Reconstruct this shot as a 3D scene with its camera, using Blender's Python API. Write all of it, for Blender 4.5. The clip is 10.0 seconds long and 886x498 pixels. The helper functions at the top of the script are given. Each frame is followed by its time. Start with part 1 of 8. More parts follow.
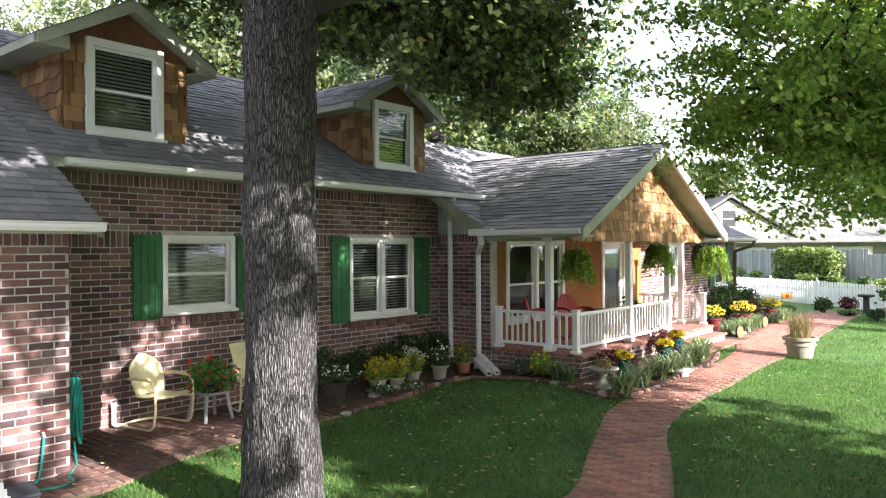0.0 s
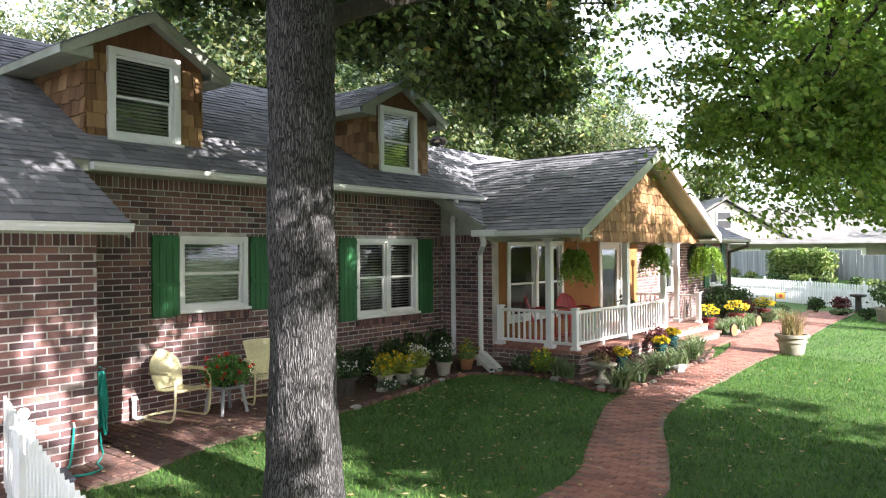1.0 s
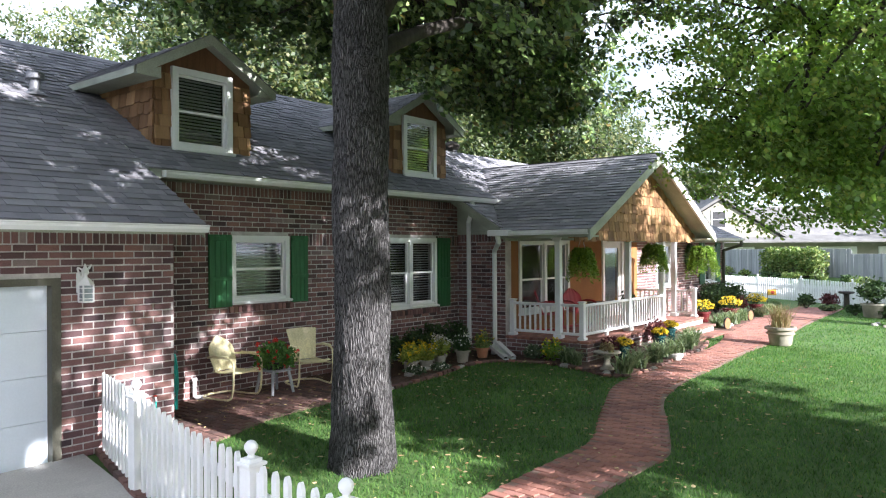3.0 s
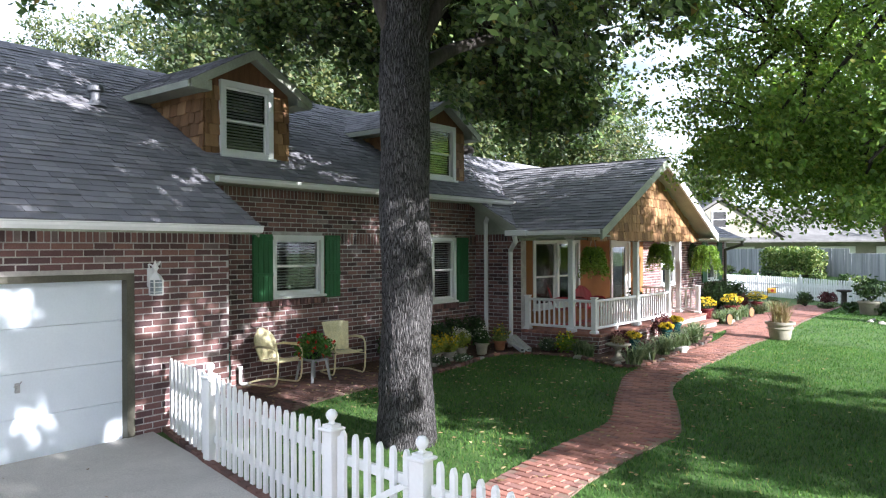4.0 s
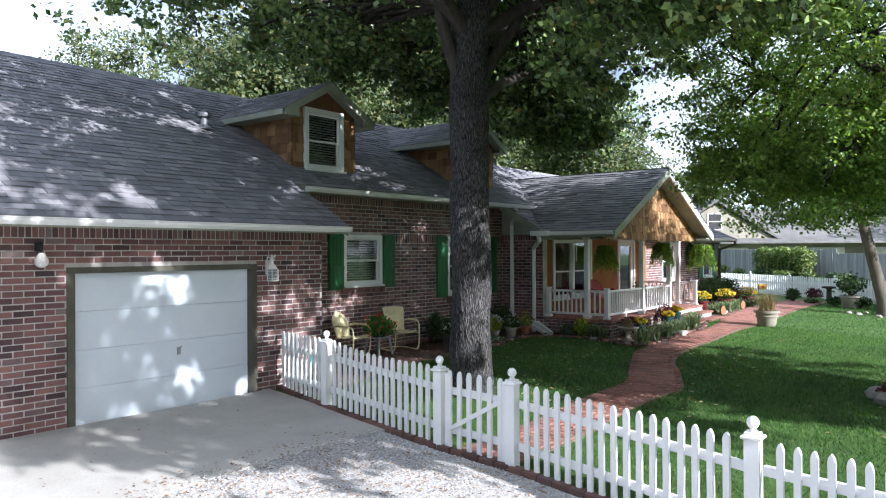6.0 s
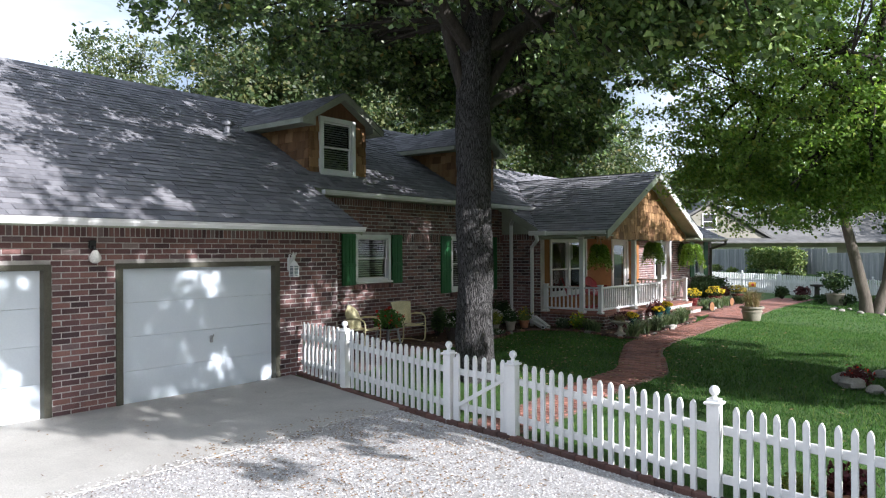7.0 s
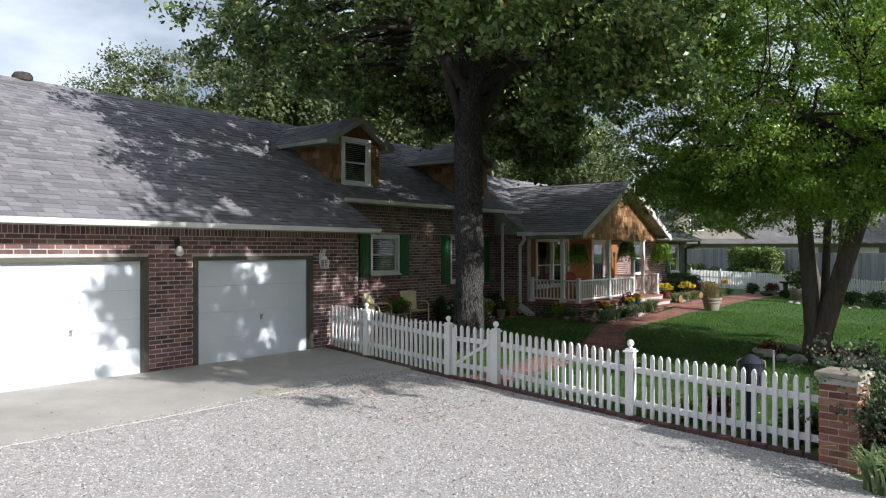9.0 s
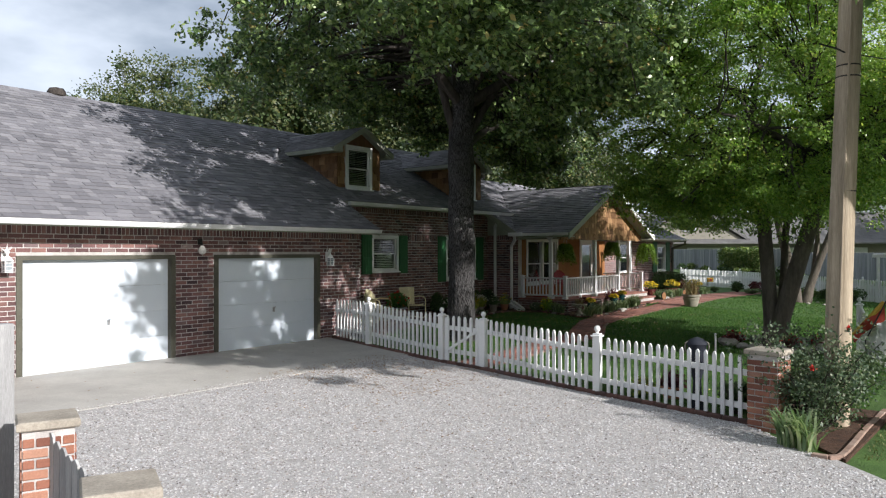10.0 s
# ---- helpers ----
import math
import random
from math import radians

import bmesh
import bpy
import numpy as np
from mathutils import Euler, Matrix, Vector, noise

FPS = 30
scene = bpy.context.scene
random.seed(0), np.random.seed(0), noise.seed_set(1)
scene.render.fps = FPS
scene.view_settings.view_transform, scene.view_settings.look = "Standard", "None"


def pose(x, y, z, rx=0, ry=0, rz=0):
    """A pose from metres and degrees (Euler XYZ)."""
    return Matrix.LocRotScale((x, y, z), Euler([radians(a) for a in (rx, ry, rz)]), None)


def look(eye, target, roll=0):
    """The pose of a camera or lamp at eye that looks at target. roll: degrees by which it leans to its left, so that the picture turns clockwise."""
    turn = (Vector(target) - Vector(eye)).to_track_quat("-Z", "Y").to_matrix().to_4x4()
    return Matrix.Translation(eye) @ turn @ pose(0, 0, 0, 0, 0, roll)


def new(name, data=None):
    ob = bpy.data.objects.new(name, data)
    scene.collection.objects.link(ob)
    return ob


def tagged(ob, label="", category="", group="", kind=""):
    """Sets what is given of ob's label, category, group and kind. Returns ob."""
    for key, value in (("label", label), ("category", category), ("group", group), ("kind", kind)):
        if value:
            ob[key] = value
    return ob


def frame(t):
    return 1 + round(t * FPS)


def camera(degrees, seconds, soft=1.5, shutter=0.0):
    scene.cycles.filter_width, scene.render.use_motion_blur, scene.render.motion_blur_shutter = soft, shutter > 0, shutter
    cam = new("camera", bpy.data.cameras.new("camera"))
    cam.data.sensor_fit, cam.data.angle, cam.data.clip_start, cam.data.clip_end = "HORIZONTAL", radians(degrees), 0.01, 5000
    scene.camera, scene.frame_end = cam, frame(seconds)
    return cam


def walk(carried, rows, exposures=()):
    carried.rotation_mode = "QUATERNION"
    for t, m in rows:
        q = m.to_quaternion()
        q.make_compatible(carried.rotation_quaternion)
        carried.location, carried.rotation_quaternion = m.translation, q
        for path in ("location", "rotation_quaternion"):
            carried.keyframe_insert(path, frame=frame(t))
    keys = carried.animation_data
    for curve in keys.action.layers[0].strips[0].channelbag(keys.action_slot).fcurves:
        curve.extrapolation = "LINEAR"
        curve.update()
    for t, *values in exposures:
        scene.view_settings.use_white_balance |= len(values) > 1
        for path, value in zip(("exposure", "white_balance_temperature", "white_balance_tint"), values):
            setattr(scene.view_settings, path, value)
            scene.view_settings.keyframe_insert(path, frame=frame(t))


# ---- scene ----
cam = camera(62.1, 10.0, 1.15)
PATH = [
    (0, (7.912, -2.006, 2.382), (6.65, -0.455, 2.387), -0.4),
    (0.5, (7.973, -2.237, 2.391), (6.717, -0.68, 2.396), -0.4),
    (1, (8.083, -2.433, 2.349), (6.829, -0.875, 2.36), -0.5),
    (1.5, (8.177, -2.638, 2.384), (6.925, -1.079, 2.388), -0.4),
    (2, (8.238, -2.909, 2.369), (6.989, -1.347, 2.376), -0.4),
    (2.5, (8.372, -3.278, 2.361), (7.126, -1.714, 2.367), -0.4),
    (4, (8.75, -4.691, 2.348), (7.506, -3.125, 2.351), -0.3),
    (4.5, (8.894, -5.345, 2.313), (7.651, -3.777, 2.317), -0.3),
    (5, (9.09, -6.038, 2.272), (7.852, -4.467, 2.279), -0.3),
    (5.5, (9.348, -6.715, 2.263), (8.111, -5.143, 2.271), -0.3),
    (7, (10.225, -8.303, 2.221), (8.993, -6.727, 2.229), -0.3),
    (7.5, (10.597, -8.839, 2.216), (9.366, -7.263, 2.221), -0.1),
    (8, (11.061, -9.495, 2.191), (9.831, -7.918, 2.197), -0.1),
    (8.5, (11.596, -10.183, 2.174), (10.366, -8.606, 2.182), -0.1),
    (9, (12.175, -10.86, 2.163), (10.945, -9.283, 2.17), -0.1),
    (9.5, (12.687, -11.48, 2.138), (11.459, -9.901, 2.147), -0.1),
    (10, (13.272, -12.082, 2.13), (12.043, -10.505, 2.138), -0.1),
]
walk(cam, [(t, look(eye, target, roll)) for t, eye, target, roll in PATH], exposures=((0, 2.27, 6550, 14), (2.5, 2.06, 6150, 15), (4.5, 1.71, 5950, 14), (5.5, 1.47, 5850, 13), (7.5, 0.84, 6150, 13), (10, 0.34, 6350, 12)))

# ---- world, sun, exposure ----
SUN_DIR = Vector((1.0, -0.04, 0.46)).normalized()
world = bpy.data.worlds.new("sky_world")
scene.world = world
world.use_nodes = True
wn, wl = world.node_tree.nodes, world.node_tree.links
wn.clear()
w_out = wn.new("ShaderNodeOutputWorld")
w_bg = wn.new("ShaderNodeBackground")
w_sky = wn.new("ShaderNodeTexSky")
w_sky.sky_type = "NISHITA"
w_sky.sun_disc = False
w_sky.sun_elevation = math.asin(SUN_DIR.z)
w_sky.sun_rotation = math.atan2(SUN_DIR.x, SUN_DIR.y)
w_sky.air_density, w_sky.dust_density, w_sky.ozone_density = 1.0, 2.0, 1.0
w_tc = wn.new("ShaderNodeTexCoord")
w_map = wn.new("ShaderNodeMapping")
w_map.inputs["Scale"].default_value = (1.6, 1.6, 4.0)
w_noise = wn.new("ShaderNodeTexNoise")
w_noise.inputs["Scale"].default_value = 1.7
w_noise.inputs["Detail"].default_value = 6
w_ramp = wn.new("ShaderNodeValToRGB")
w_ramp.color_ramp.elements[0].position, w_ramp.color_ramp.elements[1].position = 0.33, 0.66
w_mix = wn.new("ShaderNodeMixRGB")
w_mix.inputs["Color2"].default_value = (14.2, 15.6, 17.4, 1)
wl.new(w_tc.outputs["Generated"], w_map.inputs["Vector"])
wl.new(w_map.outputs["Vector"], w_noise.inputs["Vector"])
wl.new(w_noise.outputs["Fac"], w_ramp.inputs["Fac"])
wl.new(w_ramp.outputs["Color"], w_mix.inputs["Fac"])
wl.new(w_sky.outputs["Color"], w_mix.inputs["Color1"])
wl.new(w_mix.outputs["Color"], w_bg.inputs["Color"])
wl.new(w_bg.outputs["Background"], w_out.inputs["Surface"])
w_bg.inputs["Strength"].default_value = 0.053

sun_data = bpy.data.lights.new("sun", "SUN")
sun_data.energy, sun_data.angle, sun_data.color = 5.0, radians(0.53), (1.0, 0.965, 0.92)
sun = new("sun", sun_data)
sun.matrix_world = look(SUN_DIR * 60, (0, 0, 0))

# ---- materials ----


def mat_base(name, rough=0.7, metal=0.0, spec=0.4):
    m = bpy.data.materials.new(name)
    m.use_nodes = True
    b = m.node_tree.nodes["Principled BSDF"]
    b.inputs["Roughness"].default_value = rough
    b.inputs["Metallic"].default_value = metal
    b.inputs["Specular IOR Level"].default_value = spec
    return m, m.node_tree.nodes, m.node_tree.links, b


def ramp_of(nodes, stops):
    r = nodes.new("ShaderNodeValToRGB")
    e = r.color_ramp.elements
    while len(e) < len(stops):
        e.new(0.5)
    for el, (p, c) in zip(e, stops):
        el.position, el.color = p, (*c, 1)
    return r


def piece_random(nodes, links):
    """A random value for each piece, whether an object or an island."""
    oi = nodes.new("ShaderNodeObjectInfo")
    gi = nodes.new("ShaderNodeNewGeometry")
    add = nodes.new("ShaderNodeMath")
    fr = nodes.new("ShaderNodeMath")
    add.operation, fr.operation = "ADD", "FRACT"
    links.new(oi.outputs["Random"], add.inputs[0])
    links.new(gi.outputs["Random Per Island"], add.inputs[1])
    links.new(add.outputs[0], fr.inputs[0])
    return fr.outputs[0]


def noise_node(nodes, links, scale, detail=4, stretch=None, rough=0.6):
    n = nodes.new("ShaderNodeTexNoise")
    n.inputs["Scale"].default_value, n.inputs["Detail"].default_value = scale, detail
    n.inputs["Roughness"].default_value = rough
    g = nodes.new("ShaderNodeNewGeometry")
    if stretch:
        mp = nodes.new("ShaderNodeMapping")
        mp.inputs["Scale"].default_value = stretch
        links.new(g.outputs["Position"], mp.inputs["Vector"])
        links.new(mp.outputs["Vector"], n.inputs["Vector"])
    else:
        links.new(g.outputs["Position"], n.inputs["Vector"])
    return n


def mul(nodes, links, a, b, fac=1.0, mode="MULTIPLY"):
    mx = nodes.new("ShaderNodeMixRGB")
    mx.blend_type = mode
    mx.inputs["Fac"].default_value = fac
    links.new(a, mx.inputs["Color1"])
    links.new(b, mx.inputs["Color2"])
    return mx.outputs["Color"]


def bump(nodes, links, b, height, strength=0.4, dist=0.01):
    bp = nodes.new("ShaderNodeBump")
    bp.inputs["Strength"].default_value, bp.inputs["Distance"].default_value = strength, dist
    links.new(height, bp.inputs["Height"])
    links.new(bp.outputs["Normal"], b.inputs["Normal"])


def material(name, stops, rough=0.7, per_piece=False, scale=3.0, fine=60.0, stretch=None, bump_s=0.3, bump_d=0.006,
             metal=0.0, spec=0.4, blotch=((0.3, 0.72), (0.7, 1.12)), fine_range=(0.8, 1.15)):
    """Colour from a ramp (by piece or by coarse noise), times blotches, times fine grain, with relief."""
    m, n, l, b = mat_base(name, rough, metal, spec)
    r = ramp_of(n, stops)
    coarse = noise_node(n, l, scale, 5, stretch)
    l.new(piece_random(n, l) if per_piece else coarse.outputs["Fac"], r.inputs["Fac"])
    (p0, v0), (p1, v1) = blotch
    r2 = ramp_of(n, [(p0, (v0,) * 3), (p1, (v1,) * 3)])
    c2 = noise_node(n, l, scale * 0.37, 4, stretch)
    l.new(c2.outputs["Fac"], r2.inputs["Fac"])
    f = noise_node(n, l, fine, 4, stretch)
    r3 = ramp_of(n, [(0.3, (fine_range[0],) * 3), (0.7, (fine_range[1],) * 3)])
    l.new(f.outputs["Fac"], r3.inputs["Fac"])
    c = mul(n, l, r.outputs["Color"], r2.outputs["Color"])
    c = mul(n, l, c, r3.outputs["Color"])
    l.new(c, b.inputs["Base Color"])
    bump(n, l, b, f.outputs["Fac"], bump_s, bump_d)
    return m


def leaf_material(name, stops, rough=0.45, trans=0.35, through_boost=(1.25, 1.4, 0.8, 1)):
    m, n, l, b = mat_base(name, rough, 0, 0.5)
    r = ramp_of(n, stops)
    l.new(piece_random(n, l), r.inputs["Fac"])
    big = noise_node(n, l, 0.6, 3)
    r2 = ramp_of(n, [(0.3, (0.7,) * 3), (0.7, (1.2,) * 3)])
    l.new(big.outputs["Fac"], r2.inputs["Fac"])
    c = mul(n, l, r.outputs["Color"], r2.outputs["Color"])
    l.new(c, b.inputs["Base Color"])
    t = n.new("ShaderNodeBsdfTranslucent")
    # Factors above 1 put extra backlight into the transmitted leaf colour.
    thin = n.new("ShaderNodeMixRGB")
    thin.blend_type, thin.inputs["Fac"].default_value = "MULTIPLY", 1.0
    thin.inputs["Color2"].default_value = through_boost
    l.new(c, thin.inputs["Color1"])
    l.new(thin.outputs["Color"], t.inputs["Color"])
    mx = n.new("ShaderNodeMixShader")
    mx.inputs["Fac"].default_value = trans
    l.new(b.outputs["BSDF"], mx.inputs[1])
    l.new(t.outputs["BSDF"], mx.inputs[2])
    l.new(mx.outputs["Shader"], n["Material Output"].inputs["Surface"])
    return m


def bark_material():
    """Interlaced grey ridges over dark furrows."""
    m, n, l, b = mat_base("oak_bark", 0.95, 0, 0.2)
    g = n.new("ShaderNodeNewGeometry")
    warp = n.new("ShaderNodeTexNoise")
    warp.inputs["Scale"].default_value, warp.inputs["Detail"].default_value = 7.0, 3
    l.new(g.outputs["Position"], warp.inputs["Vector"])
    mixv = n.new("ShaderNodeMixRGB")
    mixv.blend_type = "ADD"
    mixv.inputs["Fac"].default_value = 0.045
    l.new(g.outputs["Position"], mixv.inputs["Color1"])
    l.new(warp.outputs["Color"], mixv.inputs["Color2"])
    mp = n.new("ShaderNodeMapping")
    mp.inputs["Scale"].default_value = (1, 1, 0.10)
    l.new(mixv.outputs["Color"], mp.inputs["Vector"])
    vo = n.new("ShaderNodeTexVoronoi")
    vo.feature = "DISTANCE_TO_EDGE"
    vo.inputs["Scale"].default_value = 60
    l.new(mp.outputs["Vector"], vo.inputs["Vector"])
    r = ramp_of(n, [(0.0, (0.022, 0.020, 0.019)), (0.06, (0.050, 0.047, 0.046)), (0.16, (0.155, 0.149, 0.147)), (0.5, (0.21, 0.204, 0.202))])
    l.new(vo.outputs["Distance"], r.inputs["Fac"])
    f = noise_node(n, l, 60, 5, (1, 1, 0.4))
    r3 = ramp_of(n, [(0.3, (0.6,) * 3), (0.7, (1.2,) * 3)])
    l.new(f.outputs["Fac"], r3.inputs["Fac"])
    big = noise_node(n, l, 2.0, 3)
    r4 = ramp_of(n, [(0.3, (0.65,) * 3), (0.7, (1.1,) * 3)])
    l.new(big.outputs["Fac"], r4.inputs["Fac"])
    c = mul(n, l, mul(n, l, r.outputs["Color"], r3.outputs["Color"]), r4.outputs["Color"])
    l.new(c, b.inputs["Base Color"])
    h = ramp_of(n, [(0.0, (0, 0, 0)), (0.35, (0.9, 0.9, 0.9)), (0.7, (1, 1, 1))])
    l.new(vo.outputs["Distance"], h.inputs["Fac"])
    bump(n, l, b, h.outputs["Color"], 1.0, 0.03)
    return m


M_BRICK = material("brick_face", [(0.0, (0.075, 0.048, 0.053)), (0.15, (0.130, 0.072, 0.073)), (0.45, (0.185, 0.098, 0.094)), (0.7, (0.235, 0.125, 0.115)), (0.87, (0.275, 0.145, 0.125)), (0.95, (0.18, 0.122, 0.125)), (1.0, (0.30, 0.235, 0.22))], 0.85, True, 5, 90)
M_PIERBRICK = material("pier_brick", [(0.0, (0.20, 0.080, 0.055)), (0.4, (0.31, 0.130, 0.085)), (0.8, (0.40, 0.18, 0.115)), (1.0, (0.46, 0.27, 0.19))], 0.85, True, 5, 90)
M_MORTAR = material("mortar", [(0.3, (0.45, 0.42, 0.40)), (0.7, (0.57, 0.54, 0.515))], 0.95, False, 8, 120)
M_PAVER = material("paver_face", [(0.0, (0.21, 0.10, 0.08)), (0.35, (0.30, 0.135, 0.10)), (0.7, (0.37, 0.17, 0.125)), (1.0, (0.24, 0.13, 0.115))], 0.9, True, 3, 70)
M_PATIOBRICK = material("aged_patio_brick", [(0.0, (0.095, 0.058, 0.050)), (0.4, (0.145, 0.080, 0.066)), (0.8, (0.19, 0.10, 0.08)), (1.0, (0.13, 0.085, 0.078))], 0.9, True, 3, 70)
M_PALEBRICK = material("pale_brick", [(0.0, (0.30, 0.20, 0.155)), (0.5, (0.36, 0.255, 0.20)), (1.0, (0.42, 0.32, 0.26))], 0.9, True, 4, 70)
M_SAND = material("joint_sand", [(0.3, (0.17, 0.11, 0.085)), (0.7, (0.25, 0.17, 0.13))], 0.95, False, 6, 110)
M_SHINGLE = material("asphalt_shingle", [(0.0, (0.145, 0.143, 0.157)), (0.35, (0.182, 0.179, 0.195)), (0.75, (0.214, 0.210, 0.226)), (1.0, (0.255, 0.251, 0.266))], 0.9, True, 1.2, 160, bump_s=0.5, bump_d=0.004, blotch=((0.3, 0.88), (0.7, 1.06)))
M_SHAKE = material("cedar_shake", [(0.0, (0.155, 0.078, 0.034)), (0.5, (0.27, 0.145, 0.064)), (1.0, (0.38, 0.225, 0.108))], 0.75, True, 4, 60, (6, 6, 0.5), 0.5, 0.006)
M_BROWNPANEL = material("brown_stained_board", [(0.3, (0.13, 0.060, 0.030)), (0.7, (0.19, 0.088, 0.044))], 0.8, False, 3, 60, (6, 6, 0.6), 0.3)
M_ORANGE = material("orange_stucco", [(0.3, (0.25, 0.105, 0.034)), (0.7, (0.30, 0.13, 0.042))], 0.85, False, 2, 90)
M_WHITE = material("white_paint", [(0.3, (0.74, 0.74, 0.72)), (0.7, (0.82, 0.82, 0.80))], 0.45, False, 2, 40, bump_s=0.12, blotch=((0.3, 0.92), (0.7, 1.0)), fine_range=(0.95, 1.02))
M_VINYL = material("white_vinyl", [(0.3, (0.78, 0.78, 0.77)), (0.7, (0.84, 0.84, 0.83))], 0.4, False, 2, 30, bump_s=0.05, blotch=((0.3, 0.93), (0.7, 1.0)), fine_range=(0.97, 1.02))
M_TRIM = material("sage_trim_paint", [(0.3, (0.33, 0.35, 0.28)), (0.7, (0.40, 0.42, 0.34))], 0.6, False, 3, 50, bump_s=0.1)
M_JAMB = material("olive_jamb_paint", [(0.3, (0.085, 0.082, 0.060)), (0.7, (0.11, 0.106, 0.080))], 0.6, False, 3, 50, bump_s=0.1)
M_DOOR = material("garage_door_paint", [(0.3, (0.71, 0.785, 0.86)), (0.7, (0.76, 0.825, 0.885))], 0.45, False, 1.5, 40, bump_s=0.08, blotch=((0.3, 0.93), (0.7, 1.0)), fine_range=(0.97, 1.02))
M_GREEN = material("green_shutter_paint", [(0.3, (0.022, 0.115, 0.04)), (0.7, (0.032, 0.155, 0.055))], 0.5, False, 3, 50, (8, 8, 1), 0.2)
M_CONCRETE = material("concrete_slab", [(0.3, (0.39, 0.37, 0.34)), (0.7, (0.49, 0.47, 0.43))], 0.9, False, 1.2, 70, bump_s=0.2, blotch=((0.3, 0.85), (0.7, 1.05)))
M_GRAVEL = material("gravel_bed", [(0.25, (0.37, 0.355, 0.34)), (0.75, (0.52, 0.505, 0.49))], 0.95, False, 14, 75, bump_s=0.9, bump_d=0.012, fine_range=(0.6, 1.3), blotch=((0.3, 0.88), (0.7, 1.05)))
M_STONE = material("gravel_stone", [(0.0, (0.16, 0.145, 0.145)), (0.15, (0.37, 0.32, 0.285)), (0.3, (0.50, 0.50, 0.51)), (0.5, (0.595, 0.55, 0.51)), (0.7, (0.62, 0.625, 0.64)), (0.85, (0.69, 0.665, 0.64)), (1.0, (0.80, 0.79, 0.79))], 0.9, True, 9, 80, blotch=((0.3, 0.9), (0.7, 1.05)))
M_ROCK = material("limestone_rock", [(0.3, (0.30, 0.28, 0.25)), (0.7, (0.44, 0.41, 0.37))], 0.9, False, 4, 40, bump_s=0.6, bump_d=0.02)
M_CAP = material("sandstone_cap", [(0.3, (0.36, 0.32, 0.26)), (0.7, (0.48, 0.43, 0.36))], 0.9, False, 5, 60, bump_s=0.5)
M_LAWN = material("lawn_soil_green", [(0.25, (0.046, 0.098, 0.020)), (0.6, (0.072, 0.140, 0.030)), (0.8, (0.10, 0.165, 0.042))], 0.95, False, 2.5, 30, bump_s=0.8, bump_d=0.03)
M_MULCH = material("bark_mulch", [(0.3, (0.050, 0.028, 0.018)), (0.7, (0.135, 0.072, 0.045))], 0.95, False, 12, 45, bump_s=1.0, bump_d=0.03, fine_range=(0.5, 1.4))
M_BARK = bark_material()
M_BARK2 = material("dark_bark", [(0.25, (0.036, 0.030, 0.026)), (0.75, (0.085, 0.072, 0.062))], 0.95, False, 10, 40, (1.5, 1.5, 0.4), 0.8, 0.02)
M_STEMBARK = material("grey_brown_stem_bark", [(0.25, (0.075, 0.062, 0.050)), (0.75, (0.165, 0.140, 0.115))], 0.95, False, 8, 40, (1.5, 1.5, 0.3), 0.8, 0.02)
M_POLE = material("weathered_pole_wood", [(0.3, (0.33, 0.265, 0.185)), (0.7, (0.47, 0.39, 0.29))], 0.9, False, 5, 40, (3, 3, 0.15), 0.6, 0.01)
M_GREYWOOD = material("weathered_grey_wood", [(0.0, (0.34, 0.34, 0.34)), (0.5, (0.44, 0.44, 0.435)), (1.0, (0.53, 0.525, 0.51))], 0.9, True, 4, 40, (5, 5, 0.4), 0.5, 0.008)
M_PALEWOOD = material("silvered_fence_wood", [(0.0, (0.25, 0.26, 0.28)), (0.5, (0.32, 0.33, 0.35)), (1.0, (0.40, 0.40, 0.41))], 0.9, True, 4, 40, (5, 5, 0.4), 0.4, 0.006)
M_CREAM = material("cream_metal_paint", [(0.3, (0.72, 0.64, 0.37)), (0.7, (0.78, 0.71, 0.45))], 0.4, False, 4, 40, bump_s=0.08)
M_CHAIRRED = material("red_metal_paint", [(0.3, (0.34, 0.012, 0.022)), (0.7, (0.44, 0.022, 0.032))], 0.45, False, 4, 40, bump_s=0.1)
M_TERRA = material("terracotta", [(0.3, (0.40, 0.17, 0.09)), (0.7, (0.50, 0.24, 0.14))], 0.85, False, 6, 60)
M_POTGREY = material("tan_stone_pot", [(0.3, (0.27, 0.25, 0.195)), (0.7, (0.37, 0.34, 0.275))], 0.8, False, 5, 60)
M_POTBLUE = material("dark_teal_glaze", [(0.3, (0.012, 0.05, 0.055)), (0.7, (0.02, 0.08, 0.085))], 0.25, False, 5, 40, bump_s=0.1)
M_POTDARK = material("dark_plastic", [(0.3, (0.02, 0.02, 0.022)), (0.7, (0.035, 0.035, 0.038))], 0.5, False, 5, 40)
M_MAROON = material("maroon_pot_glaze", [(0.3, (0.10, 0.012, 0.015)), (0.7, (0.15, 0.02, 0.022))], 0.4, False, 5, 40)
M_STEEL = material("galvanised_steel", [(0.3, (0.42, 0.43, 0.44)), (0.7, (0.52, 0.53, 0.54))], 0.4, False, 5, 50, metal=0.8)
M_VENT = material("grey_vent_metal", [(0.3, (0.13, 0.135, 0.15)), (0.7, (0.18, 0.185, 0.20))], 0.5, False, 5, 50, metal=0.3)
M_BLACK = material("black_metal", [(0.3, (0.015, 0.015, 0.016)), (0.7, (0.03, 0.03, 0.03))], 0.5, False, 5, 50)
M_HOSE = material("teal_rubber_hose", [(0.3, (0.01, 0.30, 0.25)), (0.7, (0.015, 0.37, 0.31))], 0.4, False, 5, 50, bump_s=0.05)
